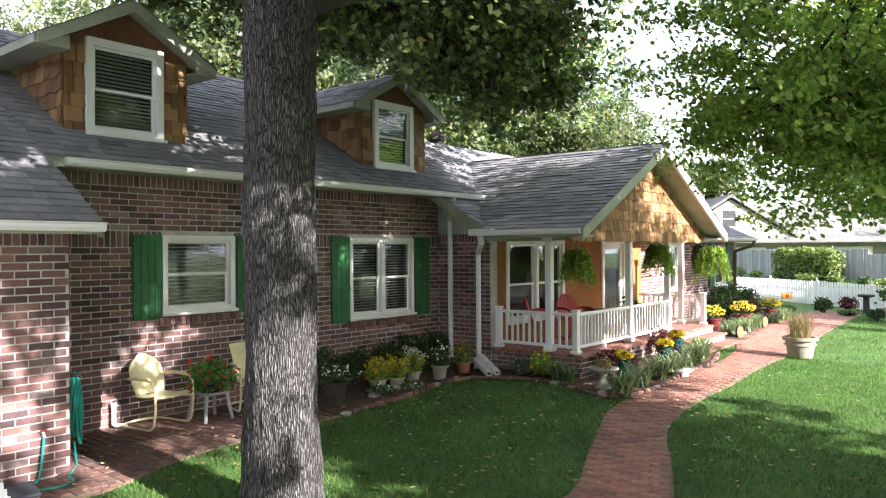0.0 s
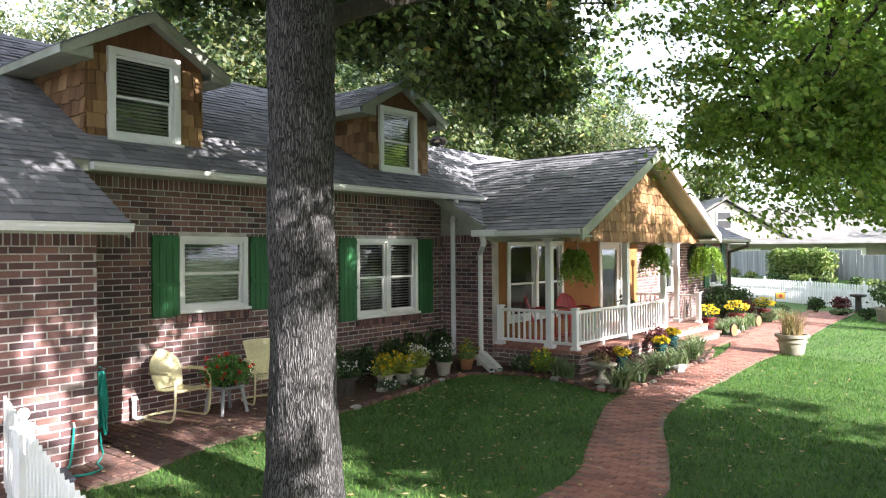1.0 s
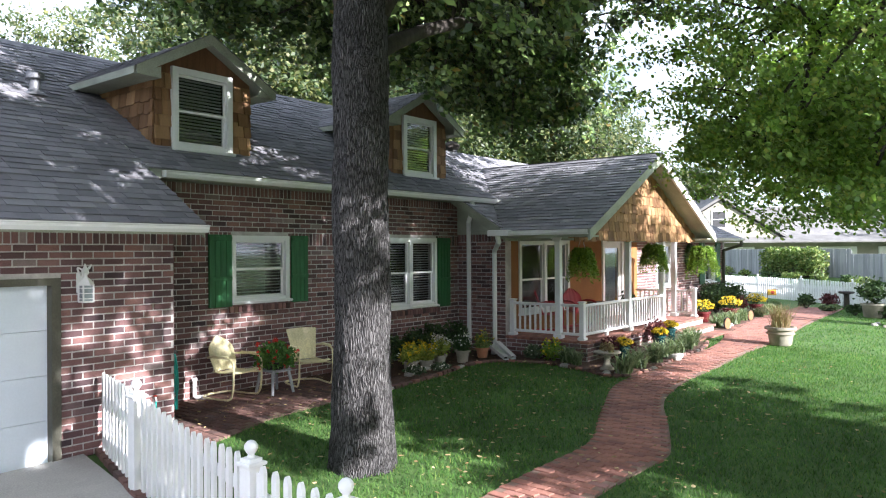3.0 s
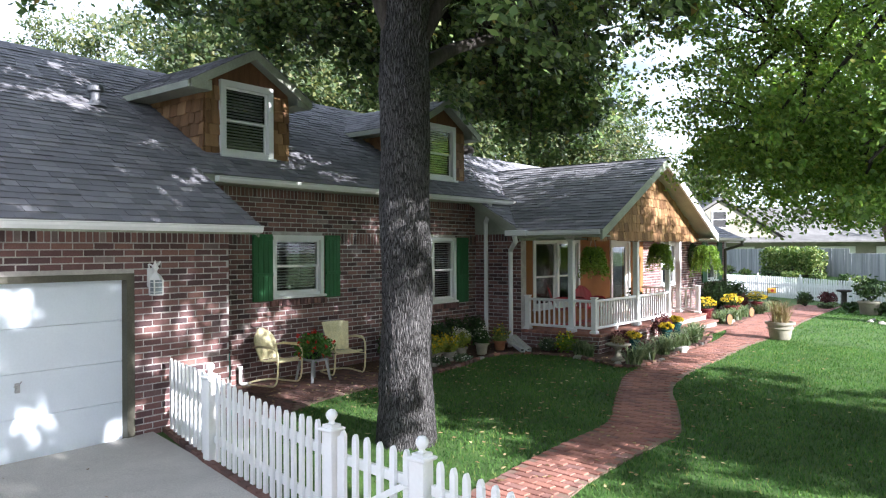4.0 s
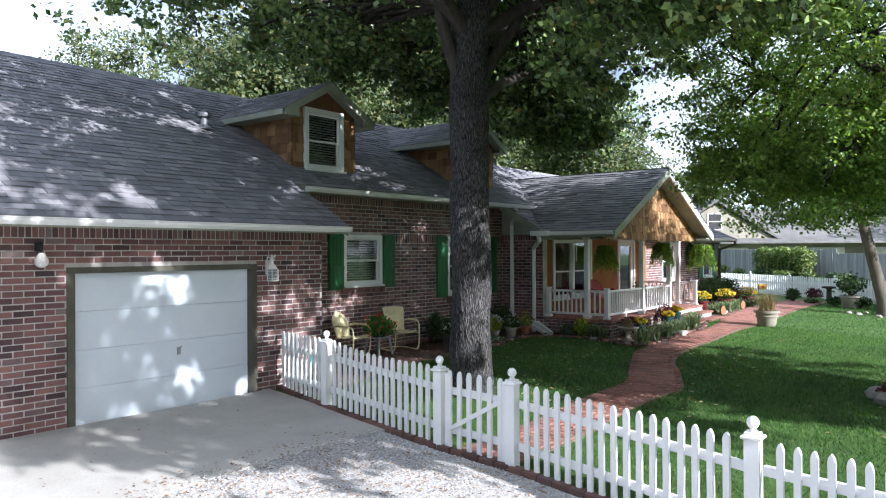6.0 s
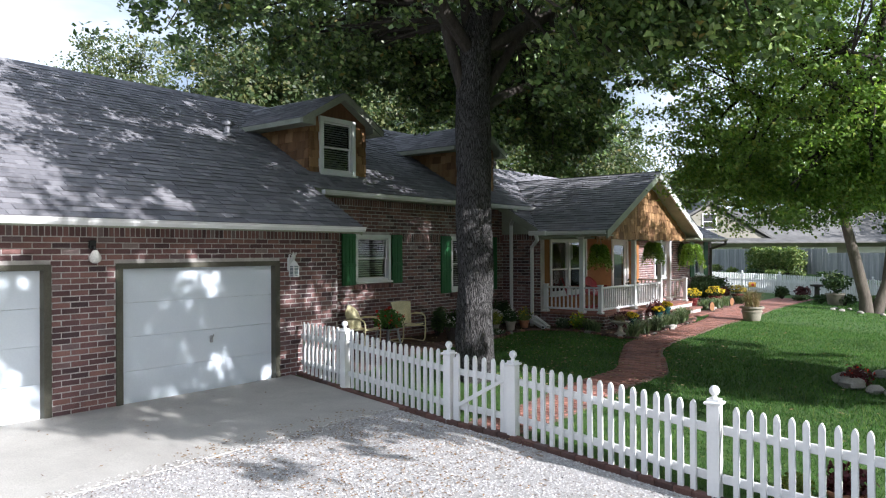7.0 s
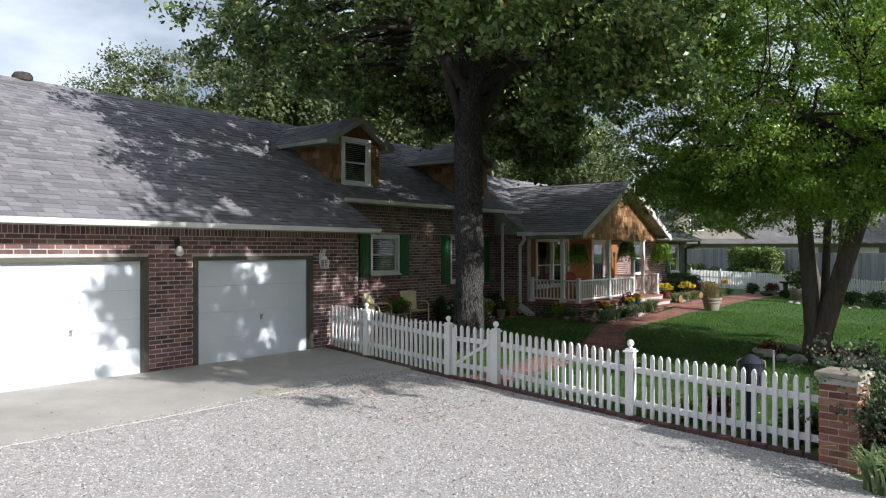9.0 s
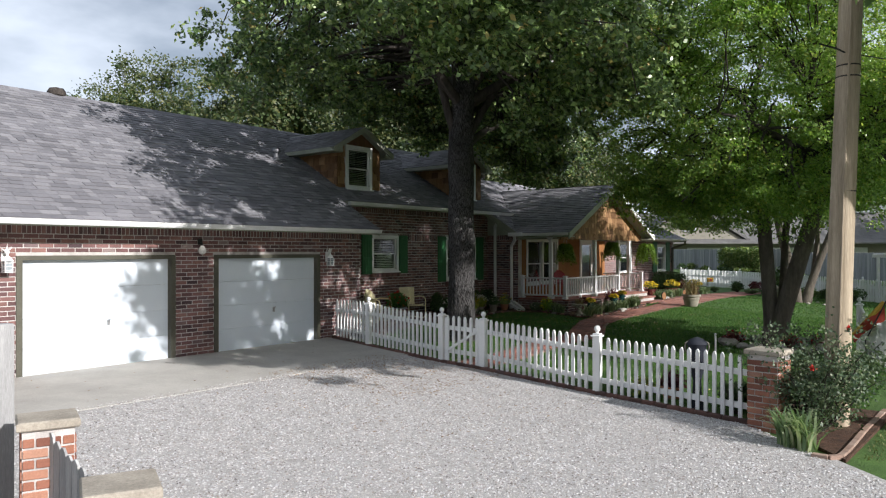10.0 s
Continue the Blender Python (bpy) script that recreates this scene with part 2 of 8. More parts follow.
# Near-black colour holds the shade of unlit interiors behind the openings.
M_ROOMSHADE = material("interior_shade_black", [(0.3, (0.018, 0.017, 0.016)), (0.7, (0.028, 0.026, 0.025))], 0.9, False, 2, 30)
M_BLIND = material("blind_slat", [(0.3, (0.54, 0.54, 0.52)), (0.7, (0.60, 0.60, 0.58))], 0.5, False, 3, 40, bump_s=0.05)
M_SIDING = material("cream_siding", [(0.3, (0.25, 0.235, 0.19)), (0.7, (0.30, 0.28, 0.23))], 0.7, False, 1, 30, bump_s=0.1)
M_FARROOF = material("far_pale_roof", [(0.3, (0.135, 0.132, 0.128)), (0.7, (0.175, 0.171, 0.166))], 0.9, False, 2, 40)
M_PALEWALL = material("whitewashed_wall", [(0.3, (0.60, 0.585, 0.56)), (0.7, (0.70, 0.685, 0.66))], 0.9, False, 3, 40)
M_CLOTH = material("dark_slate_resin", [(0.3, (0.014, 0.017, 0.026)), (0.7, (0.026, 0.030, 0.044))], 0.8, False, 6, 50)
M_YELLOWFLAG = material("yellow_flag_cloth", [(0.3, (0.62, 0.36, 0.05)), (0.7, (0.70, 0.45, 0.08))], 0.8, False, 3, 80)
M_REDFLAG = material("red_flag_cloth", [(0.3, (0.36, 0.04, 0.025)), (0.7, (0.46, 0.07, 0.04))], 0.8, False, 3, 80)
M_STUMP = material("cut_wood_face", [(0.3, (0.28, 0.13, 0.055)), (0.7, (0.38, 0.20, 0.095))], 0.85, False, 9, 50)
M_SPLASH = material("white_vinyl_drain", [(0.3, (0.66, 0.66, 0.65)), (0.7, (0.74, 0.74, 0.73))], 0.5, False, 3, 40, bump_s=0.08)
M_CUSHION = material("striped_red_cushion", [(0.3, (0.55, 0.16, 0.16)), (0.7, (0.62, 0.22, 0.20))], 0.9, False, 3, 80)
M_CUSHWHITE = material("white_cushion_stripe", [(0.3, (0.7, 0.66, 0.62)), (0.7, (0.76, 0.72, 0.68))], 0.9, False, 3, 80)

M_LEAF_OAK = leaf_material("oak_leaf", [(0.0, (0.045, 0.085, 0.030)), (0.45, (0.120, 0.195, 0.066)), (0.75, (0.27, 0.37, 0.130)), (0.93, (0.33, 0.42, 0.16)), (1.0, (0.36, 0.25, 0.08))], 0.28, 0.20)
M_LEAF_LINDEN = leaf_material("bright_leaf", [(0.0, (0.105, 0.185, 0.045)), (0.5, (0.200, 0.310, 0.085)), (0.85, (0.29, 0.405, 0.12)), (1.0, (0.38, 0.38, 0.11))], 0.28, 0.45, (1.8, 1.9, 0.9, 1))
M_LEAF_BG = leaf_material("far_leaf", [(0.0, (0.036, 0.066, 0.022)), (0.5, (0.075, 0.112, 0.040)), (1.0, (0.17, 0.17, 0.06))], 0.5, 0.35)
M_LEAF_BUSH = leaf_material("bush_leaf", [(0.0, (0.020, 0.048, 0.016)), (0.6, (0.045, 0.09, 0.025)), (1.0, (0.08, 0.13, 0.04))], 0.7, 0.2)
M_LEAF_GERANIUM = leaf_material("geranium_leaf", [(0.0, (0.045, 0.13, 0.025)), (0.6, (0.08, 0.21, 0.04)), (1.0, (0.14, 0.28, 0.06))], 0.55, 0.3)
M_LEAF_LIME = leaf_material("lime_leaf", [(0.0, (0.16, 0.24, 0.03)), (0.6, (0.30, 0.36, 0.06)), (1.0, (0.46, 0.44, 0.10))], 0.5, 0.35)
M_LEAF_ROSE = leaf_material("rose_leaf", [(0.0, (0.045, 0.080, 0.042)), (0.6, (0.095, 0.14, 0.075)), (1.0, (0.17, 0.20, 0.12))], 0.5, 0.25)
M_LEAF_HEDGE = leaf_material("hedge_leaf", [(0.0, (0.07, 0.13, 0.028)), (0.6, (0.15, 0.215, 0.055)), (1.0, (0.30, 0.31, 0.11))], 0.5, 0.25)
M_LEAF_FERN = leaf_material("fern_frond", [(0.0, (0.10, 0.19, 0.022)), (0.6, (0.185, 0.30, 0.038)), (1.0, (0.29, 0.40, 0.065))], 0.5, 0.4)
M_BLADE = leaf_material("strap_leaf", [(0.0, (0.07, 0.12, 0.045)), (0.6, (0.15, 0.215, 0.09)), (1.0, (0.34, 0.38, 0.22))], 0.45, 0.25)
M_IRIS = leaf_material("iris_leaf", [(0.0, (0.14, 0.22, 0.10)), (0.6, (0.24, 0.33, 0.17)), (1.0, (0.40, 0.44, 0.26))], 0.4, 0.3)
M_DRYBLADE = leaf_material("dry_ornamental_grass", [(0.0, (0.20, 0.13, 0.07)), (0.6, (0.33, 0.24, 0.13)), (1.0, (0.25, 0.27, 0.11))], 0.7, 0.25)
M_GRASS = leaf_material("grass_blade", [(0.0, (0.026, 0.085, 0.014)), (0.5, (0.060, 0.152, 0.026)), (0.9, (0.112, 0.222, 0.042)), (1.0, (0.21, 0.23, 0.065))], 0.85, 0.32)
M_DRYGRASS = leaf_material("dry_grass_blade", [(0.0, (0.075, 0.11, 0.03)), (0.5, (0.16, 0.19, 0.065)), (0.9, (0.26, 0.25, 0.11)), (1.0, (0.34, 0.29, 0.16))], 0.6, 0.3)
M_YELLOW = leaf_material("yellow_petal", [(0.0, (0.62, 0.42, 0.01)), (1.0, (0.78, 0.60, 0.03))], 0.6, 0.25)
M_REDPETAL = leaf_material("red_petal", [(0.0, (0.50, 0.015, 0.012)), (1.0, (0.68, 0.05, 0.03))], 0.6, 0.25)
M_WHITEPETAL = leaf_material("white_petal", [(0.0, (0.66, 0.62, 0.62)), (1.0, (0.8, 0.76, 0.74))], 0.6, 0.25)
M_MAROONLEAF = leaf_material("maroon_leaf", [(0.0, (0.06, 0.012, 0.018)), (1.0, (0.16, 0.03, 0.035))], 0.5, 0.2)
M_FALLENBROWN = leaf_material("brown_fallen_leaf", [(0.0, (0.14, 0.075, 0.035)), (0.6, (0.25, 0.15, 0.075)), (1.0, (0.36, 0.24, 0.12))], 0.8, 0.1)
M_FALLEN = leaf_material("fallen_leaf", [(0.0, (0.20, 0.12, 0.05)), (0.6, (0.36, 0.27, 0.13)), (1.0, (0.46, 0.38, 0.20))], 0.8, 0.1)


def glass_material():
    m, n, l, b = mat_base("window_glass", 0.03, 0, 0.5)
    b.inputs["Base Color"].default_value = (0.9, 0.94, 0.93, 1)
    b.inputs["Transmission Weight"].default_value = 1.0
    b.inputs["IOR"].default_value = 1.52
    wav = noise_node(n, l, 3.0, 2)
    bump(n, l, b, wav.outputs["Fac"], 0.05, 0.01)
    return m


M_GLASS = glass_material()
M_LAMPGLASS = material("clear_lantern_glass", [(0.3, (0.30, 0.34, 0.36)), (0.7, (0.38, 0.42, 0.44))], 0.12, False, 3, 30, bump_s=0.02)
M_BULB = material("frosted_bulb_glass", [(0.3, (0.78, 0.77, 0.74)), (0.7, (0.84, 0.83, 0.80))], 0.2, False, 3, 30, bump_s=0.02)

# ---- mesh tools ----


class Geo:
    """Collects vertices and faces of one mesh."""

    def __init__(self):
        self.v, self.f, self.smooth = [], [], False

    def add(self, verts, faces):
        k = len(self.v)
        self.v += [tuple(p) for p in verts]
        self.f += [tuple(i + k for i in f) for f in faces]
        return self

    def box(self, x0, y0, z0, x1, y1, z1):
        return self.add([(x0, y0, z0), (x1, y0, z0), (x1, y1, z0), (x0, y1, z0), (x0, y0, z1), (x1, y0, z1), (x1, y1, z1), (x0, y1, z1)],
                        [(0, 3, 2, 1), (4, 5, 6, 7), (0, 1, 5, 4), (1, 2, 6, 5), (2, 3, 7, 6), (3, 0, 4, 7)])

    def cbox(self, c, s, e=0.0):
        """Box by centre and size with edges chamfered by e."""
        cx, cy, cz = c
        hx, hy, hz = (a / 2 for a in s)
        if e <= 0:
            return self.box(cx - hx, cy - hy, cz - hz, cx + hx, cy + hy, cz + hz)
        vs = []
        for z, ins in ((-hz, e), (-hz + e, 0), (hz - e, 0), (hz, e)):
            for sx, sy in ((-1, -1), (1, -1), (1, 1), (-1, 1)):
                vs.append((cx + sx * (hx - ins), cy + sy * (hy - ins), cz + z))
        fs = [(3, 2, 1, 0), (12, 13, 14, 15)]
        for r in range(3):
            for i in range(4):
                j = (i + 1) % 4
                fs.append((r * 4 + i, r * 4 + j, r * 4 + 4 + j, r * 4 + 4 + i))
        return self.add(vs, fs)

    def prism(self, poly, axis, a, b):
        """Polygon (u, v) extruded along axis from a to b. Axis x: (y, z); y: (x, z); z: (x, y)."""
        def at(u, v, w):
            return {"x": (w, u, v), "y": (u, w, v), "z": (u, v, w)}[axis]
        n = len(poly)
        vs = [at(u, v, a) for u, v in poly] + [at(u, v, b) for u, v in poly]
        fs = [tuple(range(n))[::-1], tuple(range(n, 2 * n))] + [(i, (i + 1) % n, n + (i + 1) % n, n + i) for i in range(n)]
        return self.add(vs, fs)

    def tube(self, pts, radii, n=10, cap=True):
        pts = [Vector(p) for p in pts]
        if not hasattr(radii, "__len__"):
            radii = [radii] * len(pts)
        vs, fs = [], []
        up = Vector((0.13, 0.21, 1)).normalized()
        side = None
        for i, p in enumerate(pts):
            d = (pts[min(i + 1, len(pts) - 1)] - pts[max(i - 1, 0)]).normalized()
            if side is None:
                side = d.cross(up)
                if side.length < 1e-3:
                    side = d.cross(Vector((1, 0, 0)))
            side = (side - d * side.dot(d)).normalized()
            other = d.cross(side)
            for k in range(n):
                a = 2 * math.pi * k / n
                vs.append(p + (side * math.cos(a) + other * math.sin(a)) * radii[i])
        for i in range(len(pts) - 1):
            for k in range(n):
                fs.append((i * n + k, i * n + (k + 1) % n, (i + 1) * n + (k + 1) % n, (i + 1) * n + k))
        if cap:
            fs += [tuple(range(n))[::-1], tuple(range((len(pts) - 1) * n, len(pts) * n))]
        self.smooth = True
        return self.add(vs, fs)

    def lathe(self, profile, n=20, at=(0, 0, 0)):
        vs = [(at[0] + r * math.cos(2 * math.pi * k / n), at[1] + r * math.sin(2 * math.pi * k / n), at[2] + z) for r, z in profile for k in range(n)]
        fs = [(i * n + k, i * n + (k + 1) % n, (i + 1) * n + (k + 1) % n, (i + 1) * n + k) for i in range(len(profile) - 1) for k in range(n)]
        fs += [tuple(range(n))[::-1], tuple(range((len(profile) - 1) * n, len(profile) * n))]
        self.smooth = True
        return self.add(vs, fs)

    def ball(self, c, r, n=12, squash=1.0):
        prof = [(max(1e-3, r * math.sin(a)), -r * squash * math.cos(a)) for a in (math.pi * i / 8 for i in range(9))]
        return self.lathe(prof, n, c)

    def move(self, m):
        self.v = [tuple(m @ Vector(p)) for p in self.v]
        return self

    def mesh(self, name, mat):
        me = bpy.data.meshes.new(name)
        me.from_pydata(self.v, [], self.f)
        me.materials.append(mat)
        if self.smooth:
            me.shade_smooth()
            me.set_sharp_from_angle(angle=radians(40))
        me.update()
        return me


def part(name, geo, material, parent, label=""):
    """One mesh object under a thing or a part."""
    data = geo.mesh(name, material) if isinstance(geo, Geo) else geo
    ob = new(name, data)
    ob.parent = parent
    if label:
        tagged(ob, label)
    return ob


def thing(name, label, category, at=(0, 0, 0), turn=0.0, group="", kind=""):
    ob = new(name)
    ob.empty_display_size = 0.1
    ob.matrix_world = pose(*at, 0, 0, turn)
    return tagged(ob, label, category, group, kind)


def fast_mesh(name, verts, faces, mat, flat=False):
    """Mesh from arrays; faces all have the same corner count."""
    me = bpy.data.meshes.new(name)
    verts, faces = np.asarray(verts, np.float32), np.asarray(faces, np.int32)
    k = faces.shape[1]
    me.vertices.add(len(verts))
    me.vertices.foreach_set("co", verts.ravel())
    me.loops.add(faces.size)
    me.loops.foreach_set("vertex_index", faces.ravel())
    me.polygons.add(len(faces))
    me.polygons.foreach_set("loop_start", np.arange(0, faces.size, k, dtype=np.int32))
    me.materials.append(mat)
    me.update(calc_edges=True)
    if flat:
        me.shade_flat()
    return me


rng = np.random.default_rng(7)


def unit(v):
    return v / np.maximum(1e-9, np.linalg.norm(v, axis=1, keepdims=True))


def leaves(centers, length, width, rand=rng, down=0.3, outward=None, face=(0, 0, 0.35), simple=False):
    """Folded leaves at the given centres, turned to the light by face."""
    n = len(centers)
    nn = unit(rand.normal(size=(n, 3)) + np.array(face))
    d = rand.normal(size=(n, 3)) + np.array([0, 0, -down]) + (0 if outward is None else outward)
    d = unit(d - nn * (d * nn).sum(1, keepdims=True))
    s = np.cross(nn, d)
    L = (length * rand.uniform(0.7, 1.25, n))[:, None]
    W = (width * rand.uniform(0.7, 1.25, n))[:, None]
    base, tip = centers - d * L * 0.5, centers + d * L * 0.5
    if simple:
        m = centers - d * L * 0.08 + nn * W * 0.12
        v = np.stack([base, m + s * W * 0.5, tip, m - s * W * 0.5], 1).reshape(-1, 3)
        return v, np.arange(4 * n).reshape(-1, 4)
    p1, p2 = centers - d * L * 0.22, centers + d * L * 0.16
    fold = nn * W * 0.16
    v = np.stack([base, p1 + s * W * 0.42 + fold, p2 + s * W * 0.46 + fold, tip, p2 - s * W * 0.46 + fold, p1 - s * W * 0.42 + fold], 1).reshape(-1, 3)
    i = np.arange(n)[:, None] * 6
    f = np.concatenate([i + [[0, 1, 2, 3]], i + [[0, 3, 4, 5]]], 1).reshape(-1, 4)
    return v, f


def blades(roots, height, spread, width, rand=rng, segs=2):
    """Curved strap leaves that rise from the roots and arch outwards."""
    n = len(roots)
    ang = rand.uniform(0, 2 * np.pi, n)
    out = np.stack([np.cos(ang), np.sin(ang), np.zeros(n)], 1)
    side = np.stack([-np.sin(ang), np.cos(ang), np.zeros(n)], 1)
    h = (height * rand.uniform(0.6, 1.15, n))[:, None]
    sp = (spread * rand.uniform(0.3, 1.2, n))[:, None]
    rows = []
    for k in range(segs + 1):
        u = k / segs
        c = roots + out * sp * u ** 1.6 + np.array([[0, 0, 1.0]]) * h * (u * (1.55 - 0.55 * u) - 0.25 * u ** 3)
        w = width * (1 - u) ** 0.7 * 0.5 + 0.0006
        rows += [c - side * w, c + side * w]
    v = np.stack(rows, 1).reshape(-1, 3)
    m = 2 * (segs + 1)
    i = np.arange(n)[:, None] * m
    f = np.concatenate([i + [[2 * k, 2 * k + 1, 2 * k + 3, 2 * k + 2]] for k in range(segs)], 1).reshape(-1, 4)
    return v, f


def cloud(n, center, radii, rand=rng, shell=0.45, floor=None):
    """Random points in the outer part of an ellipsoid."""
    d = unit(rand.normal(size=(n, 3)))
    r = (shell + (1 - shell) * rand.uniform(0, 1, n)) [:, None]
    lump = 1 + 0.18 * np.sin(d[:, :1] * 7 + center[0]) * np.cos(d[:, 1:2] * 6 + center[1]) + 0.1 * np.sin(d[:, 2:] * 9)
    p = np.array(center) + d * r * lump * np.array(radii)
    return p if floor is None else p[p[:, 2] > floor]


def gz(x, y):
    """Height of the ground."""
    def s(a, b, v):
        u = min(1, max(0, (v - a) / (b - a)))
        return u * u * (3 - 2 * u)
    z = -0.022 * min(max(x, 0), 14) + 0.15 * s(-0.6, 3.5, y)
    z += 0.10 * s(7, 13, y) * (1 - s(4.5, 8, x)) - 0.36 * s(16, 33, y) + 0.72 * s(37, 46, y)
    return z


# ---- pieces laid on surfaces ----


def brick_mesh(name, w, d, h, mat, e=0.006):
    """Brick with its length along x, its face to -y, chamfered face, no back."""
    vs = [(-w / 2, 0, -h / 2), (w / 2, 0, -h / 2), (w / 2, 0, h / 2), (-w / 2, 0, h / 2)]
    vs += [(-w / 2, -d + e, -h / 2), (w / 2, -d + e, -h / 2), (w / 2, -d + e, h / 2), (-w / 2, -d + e, h / 2)]
    vs += [(-w / 2 + e, -d, -h / 2 + e), (w / 2 - e, -d, -h / 2 + e), (w / 2 - e, -d, h / 2 - e), (-w / 2 + e, -d, h / 2 - e)]
    fs = [(8, 9, 10, 11)]
    for a in (0, 4):
        fs += [(a + i, a + (i + 1) % 4, a + 4 + (i + 1) % 4, a + 4 + i) for i in range(4)]
    return Geo().add(vs, fs).mesh(name, mat)


BRICK_L, BRICK_H, COURSE, HEAD = 0.234, 0.067, 0.0815, 0.249
FULL_BRICK = brick_mesh("brick", BRICK_L, 0.011, BRICK_H, M_BRICK)
SOLDIER_BRICK = brick_mesh("brick", 0.066, 0.011, 0.206, M_BRICK)


def lay_bricks(wall, to_world, u0, u1, z0, z1, holes=(), soldiers=(), near=lambda u, z: True, limit=300):
    """Running-bond bricks on a wall. to_world(u, z) gives the matrix of a brick. Cut and further bricks are joined."""
    made, joined = 0, []
    rows = []
    z = z0
    while z + COURSE * 0.6 < z1:
        band = next((s for s in soldiers if s[0] - 0.02 <= z < s[1] - 0.05), None)
        if band:
            rows.append((z, 0.222, True))
            z += 0.222
        else:
            rows.append((z, COURSE, False))
            z += COURSE
    for k, (z, hh, sold) in enumerate(rows):
        step, length, h = (0.080, 0.066, 0.206) if sold else (HEAD, BRICK_L, BRICK_H)
        cz = z + hh / 2
        u = u0 - (0 if sold or k % 2 == 0 else HEAD / 2)
        while u < u1:
            a, b = max(u, u0), min(u + length, u1)
            spans = [(a, b)]
            for (h0, h1, hz0, hz1) in holes:
                if hz0 - h / 2 + 0.01 < cz < hz1 + h / 2 - 0.01:
                    spans = [s for (p, q) in spans for s in ((p, min(q, h0)), (max(p, h1), q)) if s[1] - s[0] > 0.02]
            for p, q in spans:
                if q - p < 0.03:
                    continue
                mid = (p + q) / 2
                m = to_world(mid, cz) @ pose(random.uniform(-0.001, 0.001), random.uniform(-0.003, 0.003), random.uniform(-0.001, 0.001), 0, random.uniform(-0.25, 0.25), random.uniform(-0.3, 0.3))
                if q - p > length - 0.004 and made < limit and near(mid, cz):
                    ob = new("brick", SOLDIER_BRICK if sold else FULL_BRICK)
                    ob.parent = wall
                    ob.matrix_world = m
                    made += 1
                else:
                    joined.append((m, q - p, h))
            u += step
    if joined:
        e, d = 0.006, 0.011
        vs, fs = [], []
        for m, w, h in joined:
            k = len(vs)
            for (x, y, zz) in ((-w / 2, 0, -h / 2), (w / 2, 0, -h / 2), (w / 2, 0, h / 2), (-w / 2, 0, h / 2), (-w / 2, e - d, -h / 2), (w / 2, e - d, -h / 2), (w / 2, e - d, h / 2), (-w / 2, e - d, h / 2),
                               (e - w / 2, -d, e - h / 2), (w / 2 - e, -d, e - h / 2), (w / 2 - e, -d, h / 2 - e), (e - w / 2, -d, h / 2 - e)):
                vs.append(m @ Vector((x, y, zz)))
            fs.append((k + 8, k + 9, k + 10, k + 11))
            for a in (0, 4):
                fs += [(k + a + i, k + a + (i + 1) % 4, k + a + 4 + (i + 1) % 4, k + a + 4 + i) for i in range(4)]
        ob = new("brickwork", fast_mesh("brickwork", vs, fs, M_BRICK, True))
        ob.parent = wall
        tagged(ob, kind="stuff")


def wall_cells(u0, u1, z0, z1, holes):
    us = sorted({u0, u1, *[min(max(h, u0), u1) for a in holes for h in a[:2]]})
    zs = sorted({z0, z1, *[min(max(h, z0), z1) for a in holes for h in a[2:]]})
    for i in range(len(us) - 1):
        for j in range(len(zs) - 1):
            cu, cz = (us[i] + us[i + 1]) / 2, (zs[j] + zs[j + 1]) / 2
            if not any(a < cu < b and c < cz < d for a, b, c, d in holes):
                yield us[i], us[i + 1], zs[j], zs[j + 1]


def face_x(x):
    return lambda u, z: pose(x, u, z, 0, 0, 90)


def face_y(y, sign):
    return lambda u, z: pose(u, y, z, 0, 0, 0 if sign < 0 else 180)


